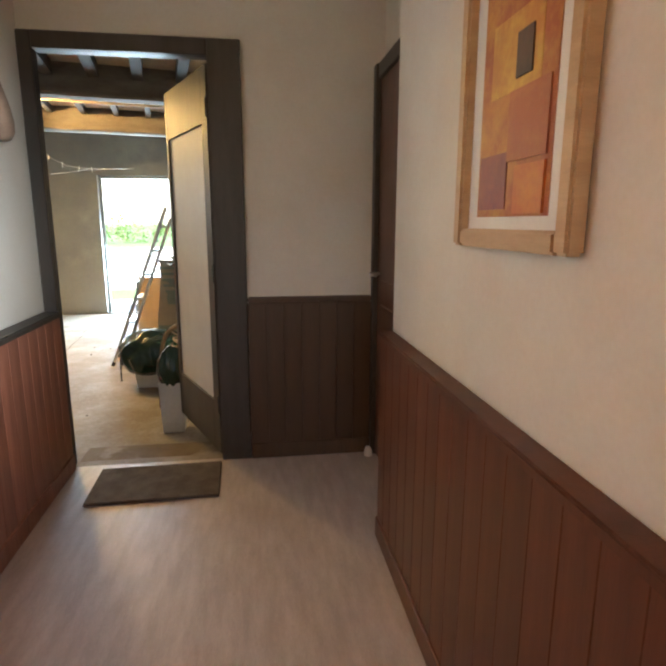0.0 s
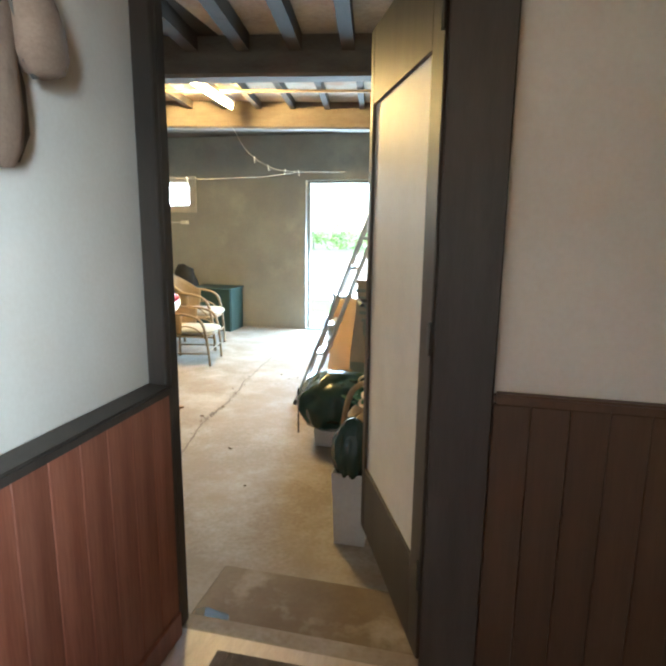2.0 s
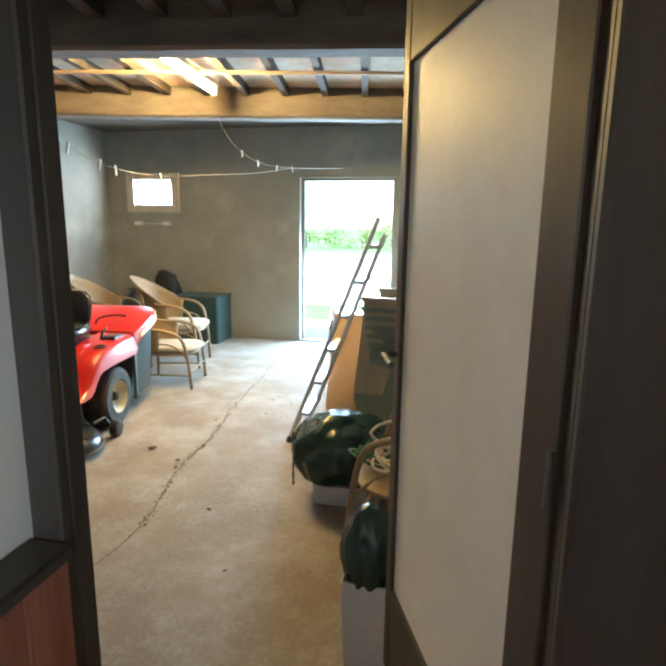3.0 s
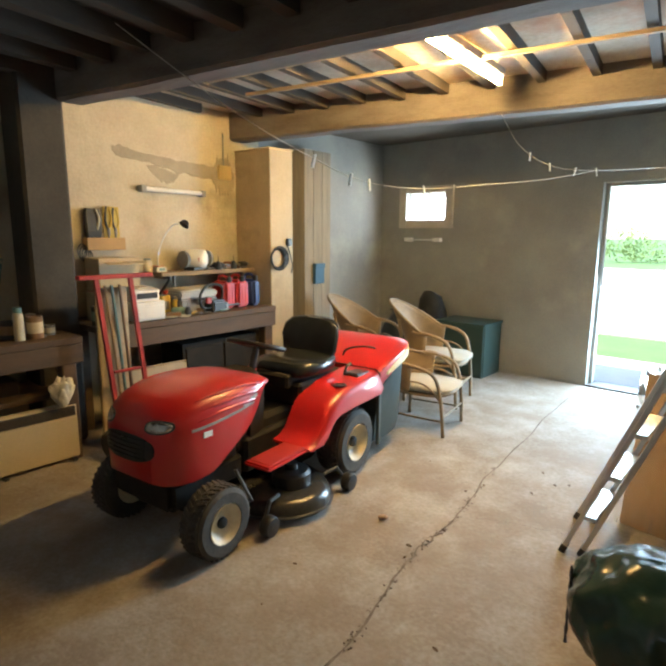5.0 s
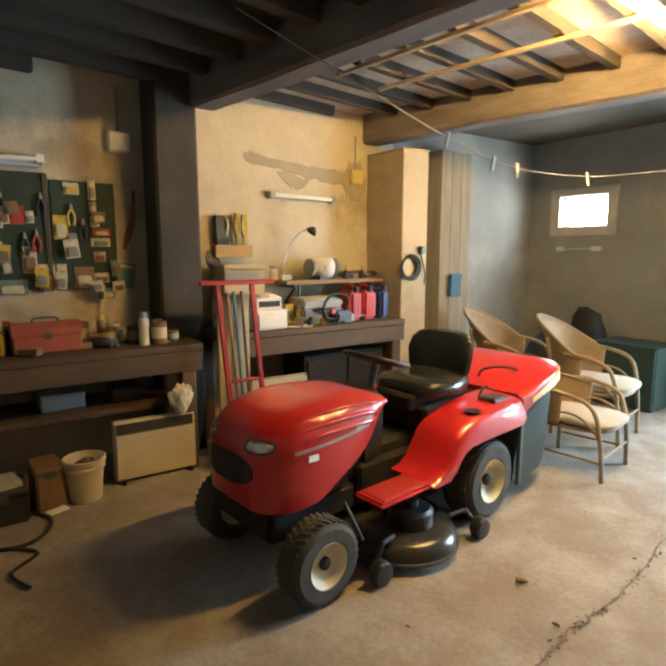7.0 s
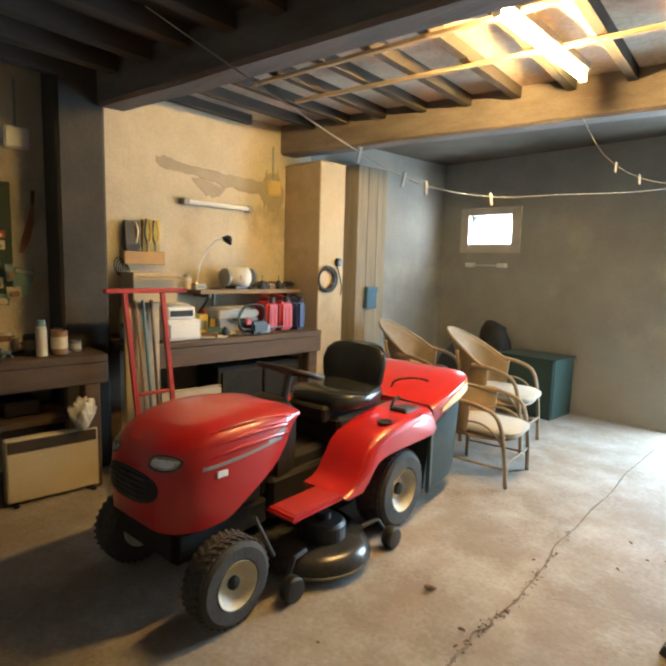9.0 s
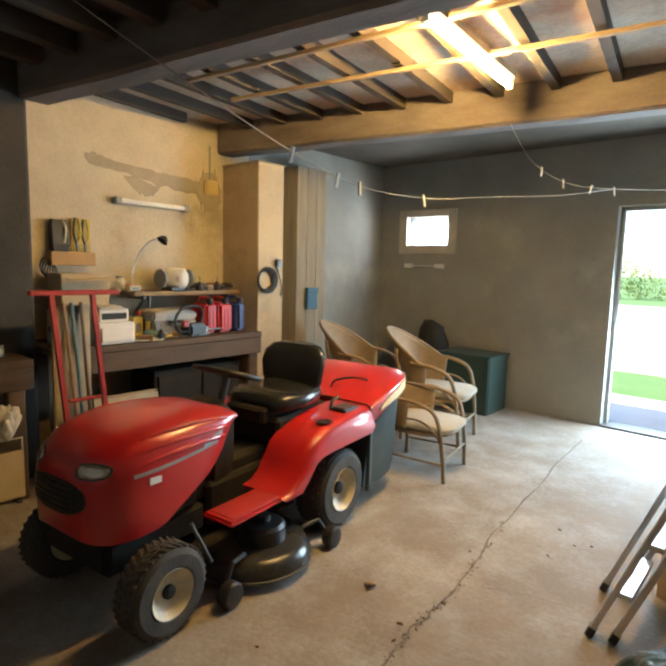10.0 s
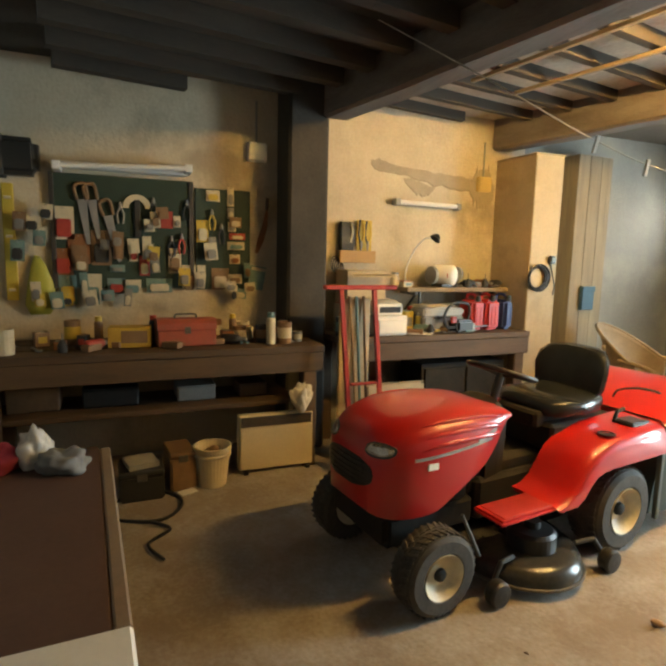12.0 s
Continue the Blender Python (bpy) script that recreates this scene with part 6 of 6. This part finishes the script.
for a in ((2.94, 1.50, 0.13, 0.22, 3, 4), (3.03, 1.33, 0.14, 0.20, 7, 2), (3.17, 1.34, 0.13, 0.24, 2, 1), (3.60, 1.55, 0.10, 0.12, 4, 4), (3.68, 1.54, 0.05, 0.08, 3, 0), (3.38, 1.33, 0.06, 0.16, 3, 4), (3.47, 1.36, 0.06, 0.14, 3, 7), (3.45, 1.22, 0.07, 0.14, 4, 3), (3.27, 1.20, 0.10, 0.05, 6, 0),
          (3.26, 1.075, 0.12, 0.11, 6, 4), (3.36, 1.07, 0.13, 0.10, 3, 6), (3.55, 1.08, 0.18, 0.10, 6, 3), (3.10, 1.04, 0.13, 0.24, 3, 6), (2.95, 1.05, 0.11, 0.2, 6, 5), (3.66, 1.26, 0.09, 0.18, 3, 2), (3.76, 1.13, 0.10, 0.20, 3, 2), (3.86, 1.48, 0.09, 0.16, 5, 3), (3.94, 1.74, 0.10, 0.08, 3, 5), (4.07, 1.74, 0.05, 0.14, 3, 0), (4.07, 1.62, 0.05, 0.08, 0, 3), (4.08, 1.52, 0.06, 0.07, 3, 0),
          (4.12, 1.45, 0.12, 0.05, 4, 3), (4.11, 1.38, 0.13, 0.06, 3, 6), (4.10, 1.28, 0.08, 0.07, 3, 7), (3.92, 1.38, 0.08, 0.12, 0, 3), (3.99, 1.13, 0.13, 0.16, 2, 3), (4.10, 1.13, 0.11, 0.07, 3, 2), (3.85, 1.17, 0.06, 0.12, 3, 0), (2.93, 1.24, 0.12, 0.18, 7, 4)):
    blister(*a)
rnd = random.Random(23)
for i in range(34):
    o = blister(rnd.uniform(2.62, 4.22), 0.98 + 0.62 * rnd.random() ** 1.5, rnd.uniform(0.05, 0.095), rnd.uniform(0.07, 0.14), rnd.choice((3, 3, 3, 5, 2, 3, 6, 0)), rnd.choice((0, 3, 2, 3, 0, 1)))
    o.matrix_basis = Matrix.Translation((0.030 + 0.0012 * i, 0, 0)) @ o.matrix_basis @ Matrix.Rotation(rnd.uniform(-0.12, 0.12), 4, "X")
for y, z, k in ((3.52, 1.66, 1), (3.75, 1.66, 1), (3.71, 1.42, 4), (3.64, 1.40, 1), (3.93, 1.60, 5), (4.0, 1.50, 1), (3.30, 1.62, 0)):
    hung_pliers(y, z, k)
tg = on_board("teal_packet", "tilted pale teal packet leaning beside the pillar", "packet", 4.27, 1.14)
part("card", box(0.0, 0.02, -0.06, 0.06, -0.09, 0.09, 0.003, m=Matrix.Rotation(radians(-10), 4, "X")), CLUT[6], tg)
part("strip", box(0.02, 0.023, -0.055, 0.055, 0.055, 0.08, m=Matrix.Rotation(radians(-10), 4, "X")), CLUT[3], tg)
lv = thing("spirit_level", "long yellow spirit level hanging on the wall", "spirit level", (LW, 2.62, 1.40), 0)
part("bar", box(0.004, 0.03, -0.035, 0.035, -0.42, 0.34, 0.004), mat("level_yellow", (0.55, 0.42, 0.06), 0.5), lv)
for z in (-0.35, 0.0, 0.25):
    part("vial", rod((0.03, -0.02, z), (0.03, 0.02, z), 0.01), CLUT[3], lv)
hc = thing("hanging_bag", "yellow-green plastic bag hanging on the wall", "bag", (LW, 2.78, 1.05))
part("bag", rough_up(loft([[(0.03 + 0.03 * k * math.cos(a), 0.09 * k * math.sin(a), z) for a in [2 * math.pi * i / 14 for i in range(14)]] for z, k in ((0.22, 0.2), (0.16, 0.5), (0.02, 0.95), (-0.10, 1.0), (-0.16, 0.6))]), 0.02, 9), mat("bag_yellow", (0.45, 0.42, 0.06), 0.5), hc, smooth=True)
part("hook", rod((0, 0, 0.21), (0.05, 0, 0.215), 0.004), STEEL, hc)
bc = thing("black_cover", "dark plastic cover hanging high on the wall", "cover", (LW, 2.60, 1.80))
part("cover", rough_up(box(0.0, 0.14, -0.16, 0.22, -0.02, 0.22, 0.04, seg=3), 0.015, 7), BLACK, bc)
part("strap", box(0.0, 0.145, -0.02, 0.02, -0.03, 0.23, 0.004), RUBBER, bc)
mc = thing("hanging_sickle", "rusty blade tool hanging by the pillar", "sickle", (LW + 0.02, 4.30, 1.42))
part("blade", loft([[(0.0, y - w, z), (0.006, y - w, z), (0.006, y + w, z), (0.0, y + w, z)] for y, z, w in ((0.05, 0.24, 0.008), (0.035, 0.12, 0.022), (0.0, 0.0, 0.026), (-0.03, -0.09, 0.012))]), CLUT[7], mc)
part("grip", sweep([(0.003, 0.05, 0.24), (0.003, 0.055, 0.33)], 0.013), BENCH, mc)

# ---------------------------------------------------------------- rattan armchairs
RATTAN = mat("worn_rattan", (0.31, 0.22, 0.125), 0.6, other=(0.21, 0.15, 0.085), scale=8, fine=120, bump=0.4, bump_size=0.004)
CUSH = mat("cream_cushion", (0.46, 0.42, 0.34), 0.9, other=(0.38, 0.34, 0.27), bump=0.3)


def rattan_chair(label, at, turn, cushion=True, tall=0.29):
    c = thing("rattan_chair", label, "armchair", at, turn, "rattan armchairs")
    for s in (-1, 1):
        part("front_leg", sweep(hang([(0.30, s * 0.25, 0.0), (0.285, s * 0.265, 0.25), (0.25, s * 0.275, 0.50), (0.19, s * 0.285, 0.62), (0.05, s * 0.29, 0.675), (-0.14, s * 0.285, 0.69)], 26), 0.016, 8), RATTAN, c, smooth=True)
        part("back_leg", sweep(hang([(-0.22, s * 0.24, 0.0), (-0.22, s * 0.245, 0.40), (-0.25, s * 0.26, 0.60), (-0.29, s * 0.25, 0.80)], 14), 0.016, 8), RATTAN, c, smooth=True)
        part("stretcher", sweep([(0.29, s * 0.26, 0.16), (-0.22, s * 0.24, 0.16)], 0.010), RATTAN, c)
        part("arm_brace", sweep(hang([(0.27, s * 0.27, 0.36), (0.14, s * 0.275, 0.50), (-0.02, s * 0.28, 0.52), (-0.20, s * 0.25, 0.42)], 16), 0.009), RATTAN, c)
    part("front_stretcher", sweep([(0.29, -0.26, 0.20), (0.29, 0.26, 0.20)], 0.010), RATTAN, c)
    part("seat", loft([[(0.02 + 0.29 * k * math.copysign(abs(math.cos(a)) ** 0.7, math.cos(a)), 0.265 * k * math.copysign(abs(math.sin(a)) ** 0.7, math.sin(a)), z) for a in [2 * math.pi * i / 24 for i in range(24)]] for k, z in ((0.9, 0.375), (1.0, 0.385), (1.0, 0.40), (0.92, 0.412))]), RATTAN, c)
    # curved woven back, leaning
    bm = bmesh.new()
    nu, nv = 22, 9
    grid = []
    for i in range(nu + 1):
        a = radians(-98 + 196 * i / nu)
        row = []
        for j in range(nv + 1):
            f = j / nv
            top = 0.66 + tall * max(0.0, math.cos(a * 0.92)) ** 1.3
            z = 0.42 + (top - 0.42) * f
            lean = 0.26 * f
            row.append(bm.verts.new((-(0.18 + lean * (0.5 + 0.5 * math.cos(a))) * math.cos(a) - 0.04, 0.275 * math.sin(a) * (1 + 0.04 * f), z)))
        grid.append(row)
    for i in range(nu):
        for j in range(nv):
            bm.faces.new((grid[i][j], grid[i + 1][j], grid[i + 1][j + 1], grid[i][j + 1]))
    bmesh.ops.recalc_face_normals(bm, faces=bm.faces[:])
    rim = [v[-1].co.copy() for v in grid]
    bmesh.ops.solidify(bm, geom=bm.faces[:], thickness=0.012)
    part("backrest", bm, RATTAN, c, "woven rattan backrest", smooth=True)
    part("back_rim", sweep(rim, 0.015, 8), RATTAN, c, smooth=True)
    if cushion:
        b = part("cushion", loft([[(0.05 + 0.29 * k * math.copysign(abs(math.cos(a)) ** 0.5, math.cos(a)), 0.25 * k * math.copysign(abs(math.sin(a)) ** 0.5, math.sin(a)), z) for a in [2 * math.pi * i / 24 for i in range(24)]] for k, z in ((0.9, 0.414), (1.0, 0.43), (1.0, 0.455), (0.88, 0.475))]), CUSH, c, "cream seat cushion")
        smooth_by_angle(b, 60)
    return c


low = rattan_chair("low pale rattan armchair with a cream cushion behind the tractor", (-2.68, 6.80, GF), 10, tall=0.09)
low.scale = (0.92, 0.92, 0.82)
rattan_chair("rattan armchair with a cream cushion near the far wall", (-2.99, 7.52, GF), 12)
rattan_chair("rattan armchair with a cream cushion beside the boarded post", (-3.72, 7.42, GF), 13)
rattan_chair("brown rattan armchair piled with hose and rope", (-0.10, 4.50, GF), 172, cushion=False)
GREEN = mat("dusty_green_plastic", (0.022, 0.05, 0.045), 0.5, other=(0.03, 0.058, 0.05), scale=5, bump=0.1)
gc = thing("green_crate", "dusty green plastic crate beside the far wall", "crate", (-3.26, 8.72, GF))
for y in (-0.22, 0.22):
    part("side", box(-0.3, 0.3, y - 0.01, y + 0.01, 0.02, 0.59, 0.004), GREEN, gc)
for x in (-0.3, 0.3):
    part("side", box(x - 0.01, x + 0.01, -0.21, 0.21, 0.02, 0.59, 0.004), GREEN, gc)
part("floor", box(-0.3, 0.3, -0.22, 0.22, 0, 0.02), GREEN, gc)
part("rim", box(-0.32, 0.32, -0.24, 0.24, 0.59, 0.615, 0.006), GREEN, gc)
# sack-like shapes standing in for vague dark silhouettes by the far wall
for k, (x, y, h) in enumerate(((-3.95, 8.3, 0.80), (-3.72, 8.62, 0.95))):
    o = thing("dark_sack", "dark sack-like stand-in for a vague silhouette by the far wall", "sack", (x, y, GF))
    part("sack", rough_up(loft([[(r * math.cos(a), 0.8 * r * math.sin(a), z * h) for a in [2 * math.pi * i / 18 for i in range(18)]] for z, r in ((0, 0.2), (0.1, 0.25), (0.45, 0.24), (0.7, 0.20), (0.88, 0.12), (0.97, 0.05))]), 0.09, 5, k), GRIME if k else BLACK, o, smooth=True)
    part("tie", lathe([(0.10, 0.885 * h), (0.115, 0.89 * h), (0.10, 0.895 * h)], 14, caps=False), GRIME, o)

# ---------------------------------------------------------------- right side: bin bags, ladder, stacked chairs
BAG = mat("dark_green_bin_bag", (0.012, 0.035, 0.028), 0.22, other=(0.02, 0.045, 0.036), scale=5, fine=30, bump=0.35, bump_size=0.02)


def bagged_bin(label, at, w, h, bag_r, bag_z0, bag_z1, seed, sx=1.0):
    b = thing("bin", label, "bin", at)
    part("pail", loft([[(x * k, y * k, z) for x, y in ((-w, -w), (w, -w), (w, w), (-w, w))] for k, z in ((0.82, 0), (0.84, 0.004), (1.0, h), (0.94, h), (0.80, 0.01))]), mat("white_bin_plastic", (0.58, 0.58, 0.56), 0.45, bump=0.03), b, "white plastic bin")
    bm = bmesh.new()
    bmesh.ops.create_icosphere(bm, subdivisions=5, radius=1)
    for v in bm.verts:
        d = v.co.normalized()
        fold = 0.15 * noise.noise(Vector((d.x * 2.2, d.y * 2.2, d.z * 1.2 + seed))) + 0.09 * noise.noise(Vector((d.x * 6, d.y * 6, d.z * 2 + seed))) + 0.03 * abs(noise.noise(Vector((d.x * 15, d.y * 15, d.z * 6 + seed))))
        r = 1 + fold
        z = bag_z0 + (bag_z1 - bag_z0) * (0.5 + 0.5 * d.z * (1 + 0.5 * fold))
        v.co = Vector((bag_r * sx * r * d.x * (1 if d.z < 0.4 else 1.0), bag_r * r * d.y, z))
    part("bag", bm, BAG, b, "shiny dark green bin bag", smooth=True)
    return b


bb_ = bagged_bin("white bin with a bulging dark green bag near the ladder", (-0.58, 4.97, GF), 0.16, 0.24, 0.27, 0.08, 0.50, 1.0, 1.1)
part("chain", sweep([(-0.30, 0.0 + 0.004 * (i % 2), 0.36 - 0.03 * i) for i in range(12)], [0.004, 0.008] * 6, 6), BLACK, bb_, "dangling black chain")
bagged_bin("small white bin with a dark bag beside the open door", (-0.255, 3.80, GF), 0.085, 0.36, 0.10, 0.28, 0.60, 7.0)
sb = thing("dark_bundle", "dark green cloth bundle lying in the rattan chair", "bundle", (0.03, 4.62, GF + 0.412))
bm = bmesh.new()
bmesh.ops.create_icosphere(bm, subdivisions=4, radius=1)
for v in bm.verts:
    n_ = noise.noise(v.co * 1.6 + Vector((2, 5, 1))) + 0.45 * noise.noise(v.co * 4.5)
    v.co = Vector((0.17 * v.co.x, 0.17 * v.co.y, max(0.0, 0.13 * (v.co.z + 0.6)))) * (1 + 0.22 * n_)
part("cloth", bm, mat("dark_green_cloth", (0.014, 0.035, 0.030), 0.7, other=(0.022, 0.045, 0.038), scale=6, bump=0.3), sb, smooth=True)
part("tie", lathe([(0.10, 0.175), (0.108, 0.182), (0.10, 0.189)], 18, caps=False), CORD, sb)
HOSE = mat("green_twine", (0.025, 0.14, 0.075), 0.6)
rp = thing("hose_bundle", "coiled green and cream cords piled on the rattan chair", "cord", (-0.16, 4.50, GF + 0.43))
rnd = random.Random(9)
for k in range(10):
    m_, r_ = (HOSE, 0.006) if k < 6 else (CORD, 0.007)
    cx, cy, rr = (-0.16 + rnd.uniform(-0.03, 0.03), 0.06 + rnd.uniform(-0.04, 0.04), rnd.uniform(0.07, 0.13)) if k < 6 else (0.0 + rnd.uniform(-0.03, 0.03), -0.08, rnd.uniform(0.14, 0.20))
    ph = rnd.uniform(0, 6)
    part("loop", sweep([(cx + rr * math.cos(a), cy + rr * 0.85 * math.sin(a), 0.015 + 0.008 * k + 0.02 * math.sin(2 * a + ph)) for a in [2 * math.pi * i / 26 for i in range(26)]], r_, 6, closed=True), m_, rp)
part("loose_end", sweep(hang([(-0.1, -0.05, 0.09), (-0.2, -0.02, 0.16), (-0.1, 0.1, 0.18), (0.05, 0.12, 0.10)], 20), 0.007, 6), CORD, rp)

la = thing("stepladder", "folded aluminium stepladder leaning against the stacked chairs", "stepladder", (0, 0, 0))
fa, fb_ = Vector((-1.12, 5.66, GF)), Vector((-1.17, 6.05, GF))
lean = Vector((0.60, 0.03, 1.58))
for off in (Vector((0, 0, 0)), Vector((0.085, 0.02, 0.0))):
    for f in (fa, fb_):
        p0, p1 = f + off, f + off + lean * (1.0 if off.x == 0 else 0.93)
        d = p1 - p0
        m_ = Matrix.Translation(p0) @ d.to_track_quat("Z", "Y").to_matrix().to_4x4()
        part("rail", box(-0.024, 0.024, -0.012, 0.012, 0.03, d.length, 0.003, m=m_), ALU, la)
        part("rubber_foot", box(-0.028, 0.028, -0.016, 0.016, 0.0, 0.045, 0.004, m=m_), BLACK, la)
for i in range(6):
    c0, c1 = fa + lean * (0.13 + 0.15 * i), fb_ + lean * (0.13 + 0.15 * i)
    part("tread", box(-0.02, 0.055, c0.y + 0.008, c1.y - 0.008, -0.012, 0.012, 0.003, m=Matrix.Translation((c0.x + 0.01, 0, c0.z))), ALU, la)

pl = thing("leaning_board", "wooden board in crinkled clear plastic leaning by the ladder", "board", (-0.62, 6.10, GF), 82)
tilt = Matrix.Rotation(radians(14), 4, "Y") @ Matrix.Shear("XY", 4, (0, 0))
part("board", box(-0.012, 0.012, 0.0, 0.36, 0.0, 0.86, 0.003, m=tilt), mat("board_wood", (0.42, 0.28, 0.15), 0.6, other=(0.34, 0.22, 0.11), stretch=(4, 4, 0.5)), pl)
bm = bmesh.new()
bmesh.ops.create_grid(bm, x_segments=46, y_segments=46, size=0.5)
for v in bm.verts:
    y, z = (v.co.x + 0.5) * 0.40 - 0.02, (v.co.y + 0.5) * 0.90 + 0.005
    n_ = noise.noise(Vector((y * 9, z * 6, 0))) + 0.5 * noise.noise(Vector((y * 22, z * 15, 4)))
    v.co = tilt @ Vector((-0.034 + 0.016 * n_, y, z))
sheet = part("plastic_sheet", bm, glass("clear_film", (0.95, 0.95, 0.95), 0.12), pl, "crinkled clear plastic sheet")
sheet.visible_shadow = False


def garden_chair(label, m, material):
    """A moulded plastic armchair, facing -x."""
    c = thing("garden_chair", label, "garden chair", group="stacked garden chairs", m=m)
    part("seat", loft([[(x, y, 0.40 + 0.02 * (x + 0.2)) for x, y in ((-0.23, -0.22), (0.20, -0.20), (0.20, 0.20), (-0.23, 0.22))], [(x, y, 0.425 + 0.02 * (x + 0.2)) for x, y in ((-0.24, -0.23), (0.20, -0.205), (0.20, 0.205), (-0.24, 0.23))]]), material, c)
    for s in (-1, 1):
        part("front_leg", loft([[(x - 0.03, s * y, z), (x + w, s * y, z), (x + w, s * (y + 0.03), z), (x - 0.03, s * (y + 0.03), z)] for x, y, z, w in ((-0.30, 0.25, 0.0, 0.17), (-0.27, 0.245, 0.25, 0.21), (-0.25, 0.245, 0.45, 0.27), (-0.24, 0.25, 0.63, 0.42))]), material, c)
        part("back_leg", loft([[(x - w, s * y, z), (x + 0.03, s * y, z), (x + 0.03, s * (y + 0.03), z), (x - w, s * (y + 0.03), z)] for x, y, z, w in ((0.28, 0.21, 0.0, 0.17), (0.24, 0.205, 0.25, 0.21), (0.22, 0.20, 0.44, 0.26))]), material, c)
        part("armrest", box(-0.29, 0.24, s * 0.245, s * 0.31, 0.63, 0.655, 0.01, seg=2), material, c)
    for i in range(7):
        y = -0.18 + 0.06 * i
        part("back_slat", loft([[(x - 0.008, y - 0.021, z), (x + 0.008, y - 0.021, z), (x + 0.008, y + 0.021, z), (x - 0.008, y + 0.021, z)] for x, z in ((0.20, 0.42), (0.25, 0.65), (0.30, 0.86))]), material, c)
    part("back_top", box(0.285, 0.325, -0.21, 0.21, 0.85, 0.90, 0.012, seg=2), material, c)
    return c


GCH = mat("grey_green_plastic", (0.24, 0.29, 0.25), 0.42, other=(0.19, 0.235, 0.20), scale=4, bump=0.06)
base_m = pose(-0.22, 5.85, GF, 0, 0, -6)
g0 = garden_chair("grey-green plastic garden chair in a tall stack", base_m, GCH)
for i in range(1, 7):
    copy_thing(g0, base_m @ pose(-0.012 * i, 0.004 * (i % 2), 0.058 * i, 0, 0, 0.6 * (i % 3)))
garden_chair("beige plastic garden chair on top of the stack", base_m @ pose(-0.08, 0, 0.058 * 7 + 0.01, 0, 0, 2), mat("beige_plastic", (0.50, 0.42, 0.31), 0.45))

tbx = thing("teal_box", "dark teal storage chest behind the stacked chairs", "chest", (-0.28, 7.2, GF))
TEAL = mat("dark_teal_plastic", (0.014, 0.040, 0.042), 0.5, other=(0.03, 0.065, 0.07))
part("body", box(-0.36, 0.42, -0.28, 0.28, 0, 0.72, 0.02, seg=2), TEAL, tbx)
part("lid", box(-0.38, 0.44, -0.30, 0.30, 0.722, 0.80, 0.025, seg=2), TEAL, tbx)
for i, (x, m_) in enumerate(((-0.40, ALU), (-0.28, STEEL))):
    g = thing("long_handle", "long metal pole leaning on the end wall", "pole", (x, 8.45, GF))
    part("pole", sweep([(0.0, 0, 0.02), (0.15, 0.36, 1.75)], 0.014, 10), m_, g)
    part("head", box(-0.09, 0.09, -0.03, 0.03, 0.0, 0.04, 0.008), BLACK, g)
cu = thing("tall_cupboard", "tall dull cupboard with a pale edge beside the end wall", "cupboard", (0.30, 7.85, GF))
part("carcass", box(-0.28, 0.55, -0.25, 0.25, 0.0, 1.95, 0.006), GREYWALL, cu)
part("edge", box(-0.30, -0.281, -0.26, -0.20, 0.0, 1.96, 0.003), LATH, cu, "pale edge strip")
for x in (-0.07, 0.34):
    part("door", box(x - 0.2, x + 0.2, -0.268, -0.252, 0.05, 1.92, 0.004), mat("dull_purple_grey", (0.20, 0.18, 0.20), 0.6), cu)
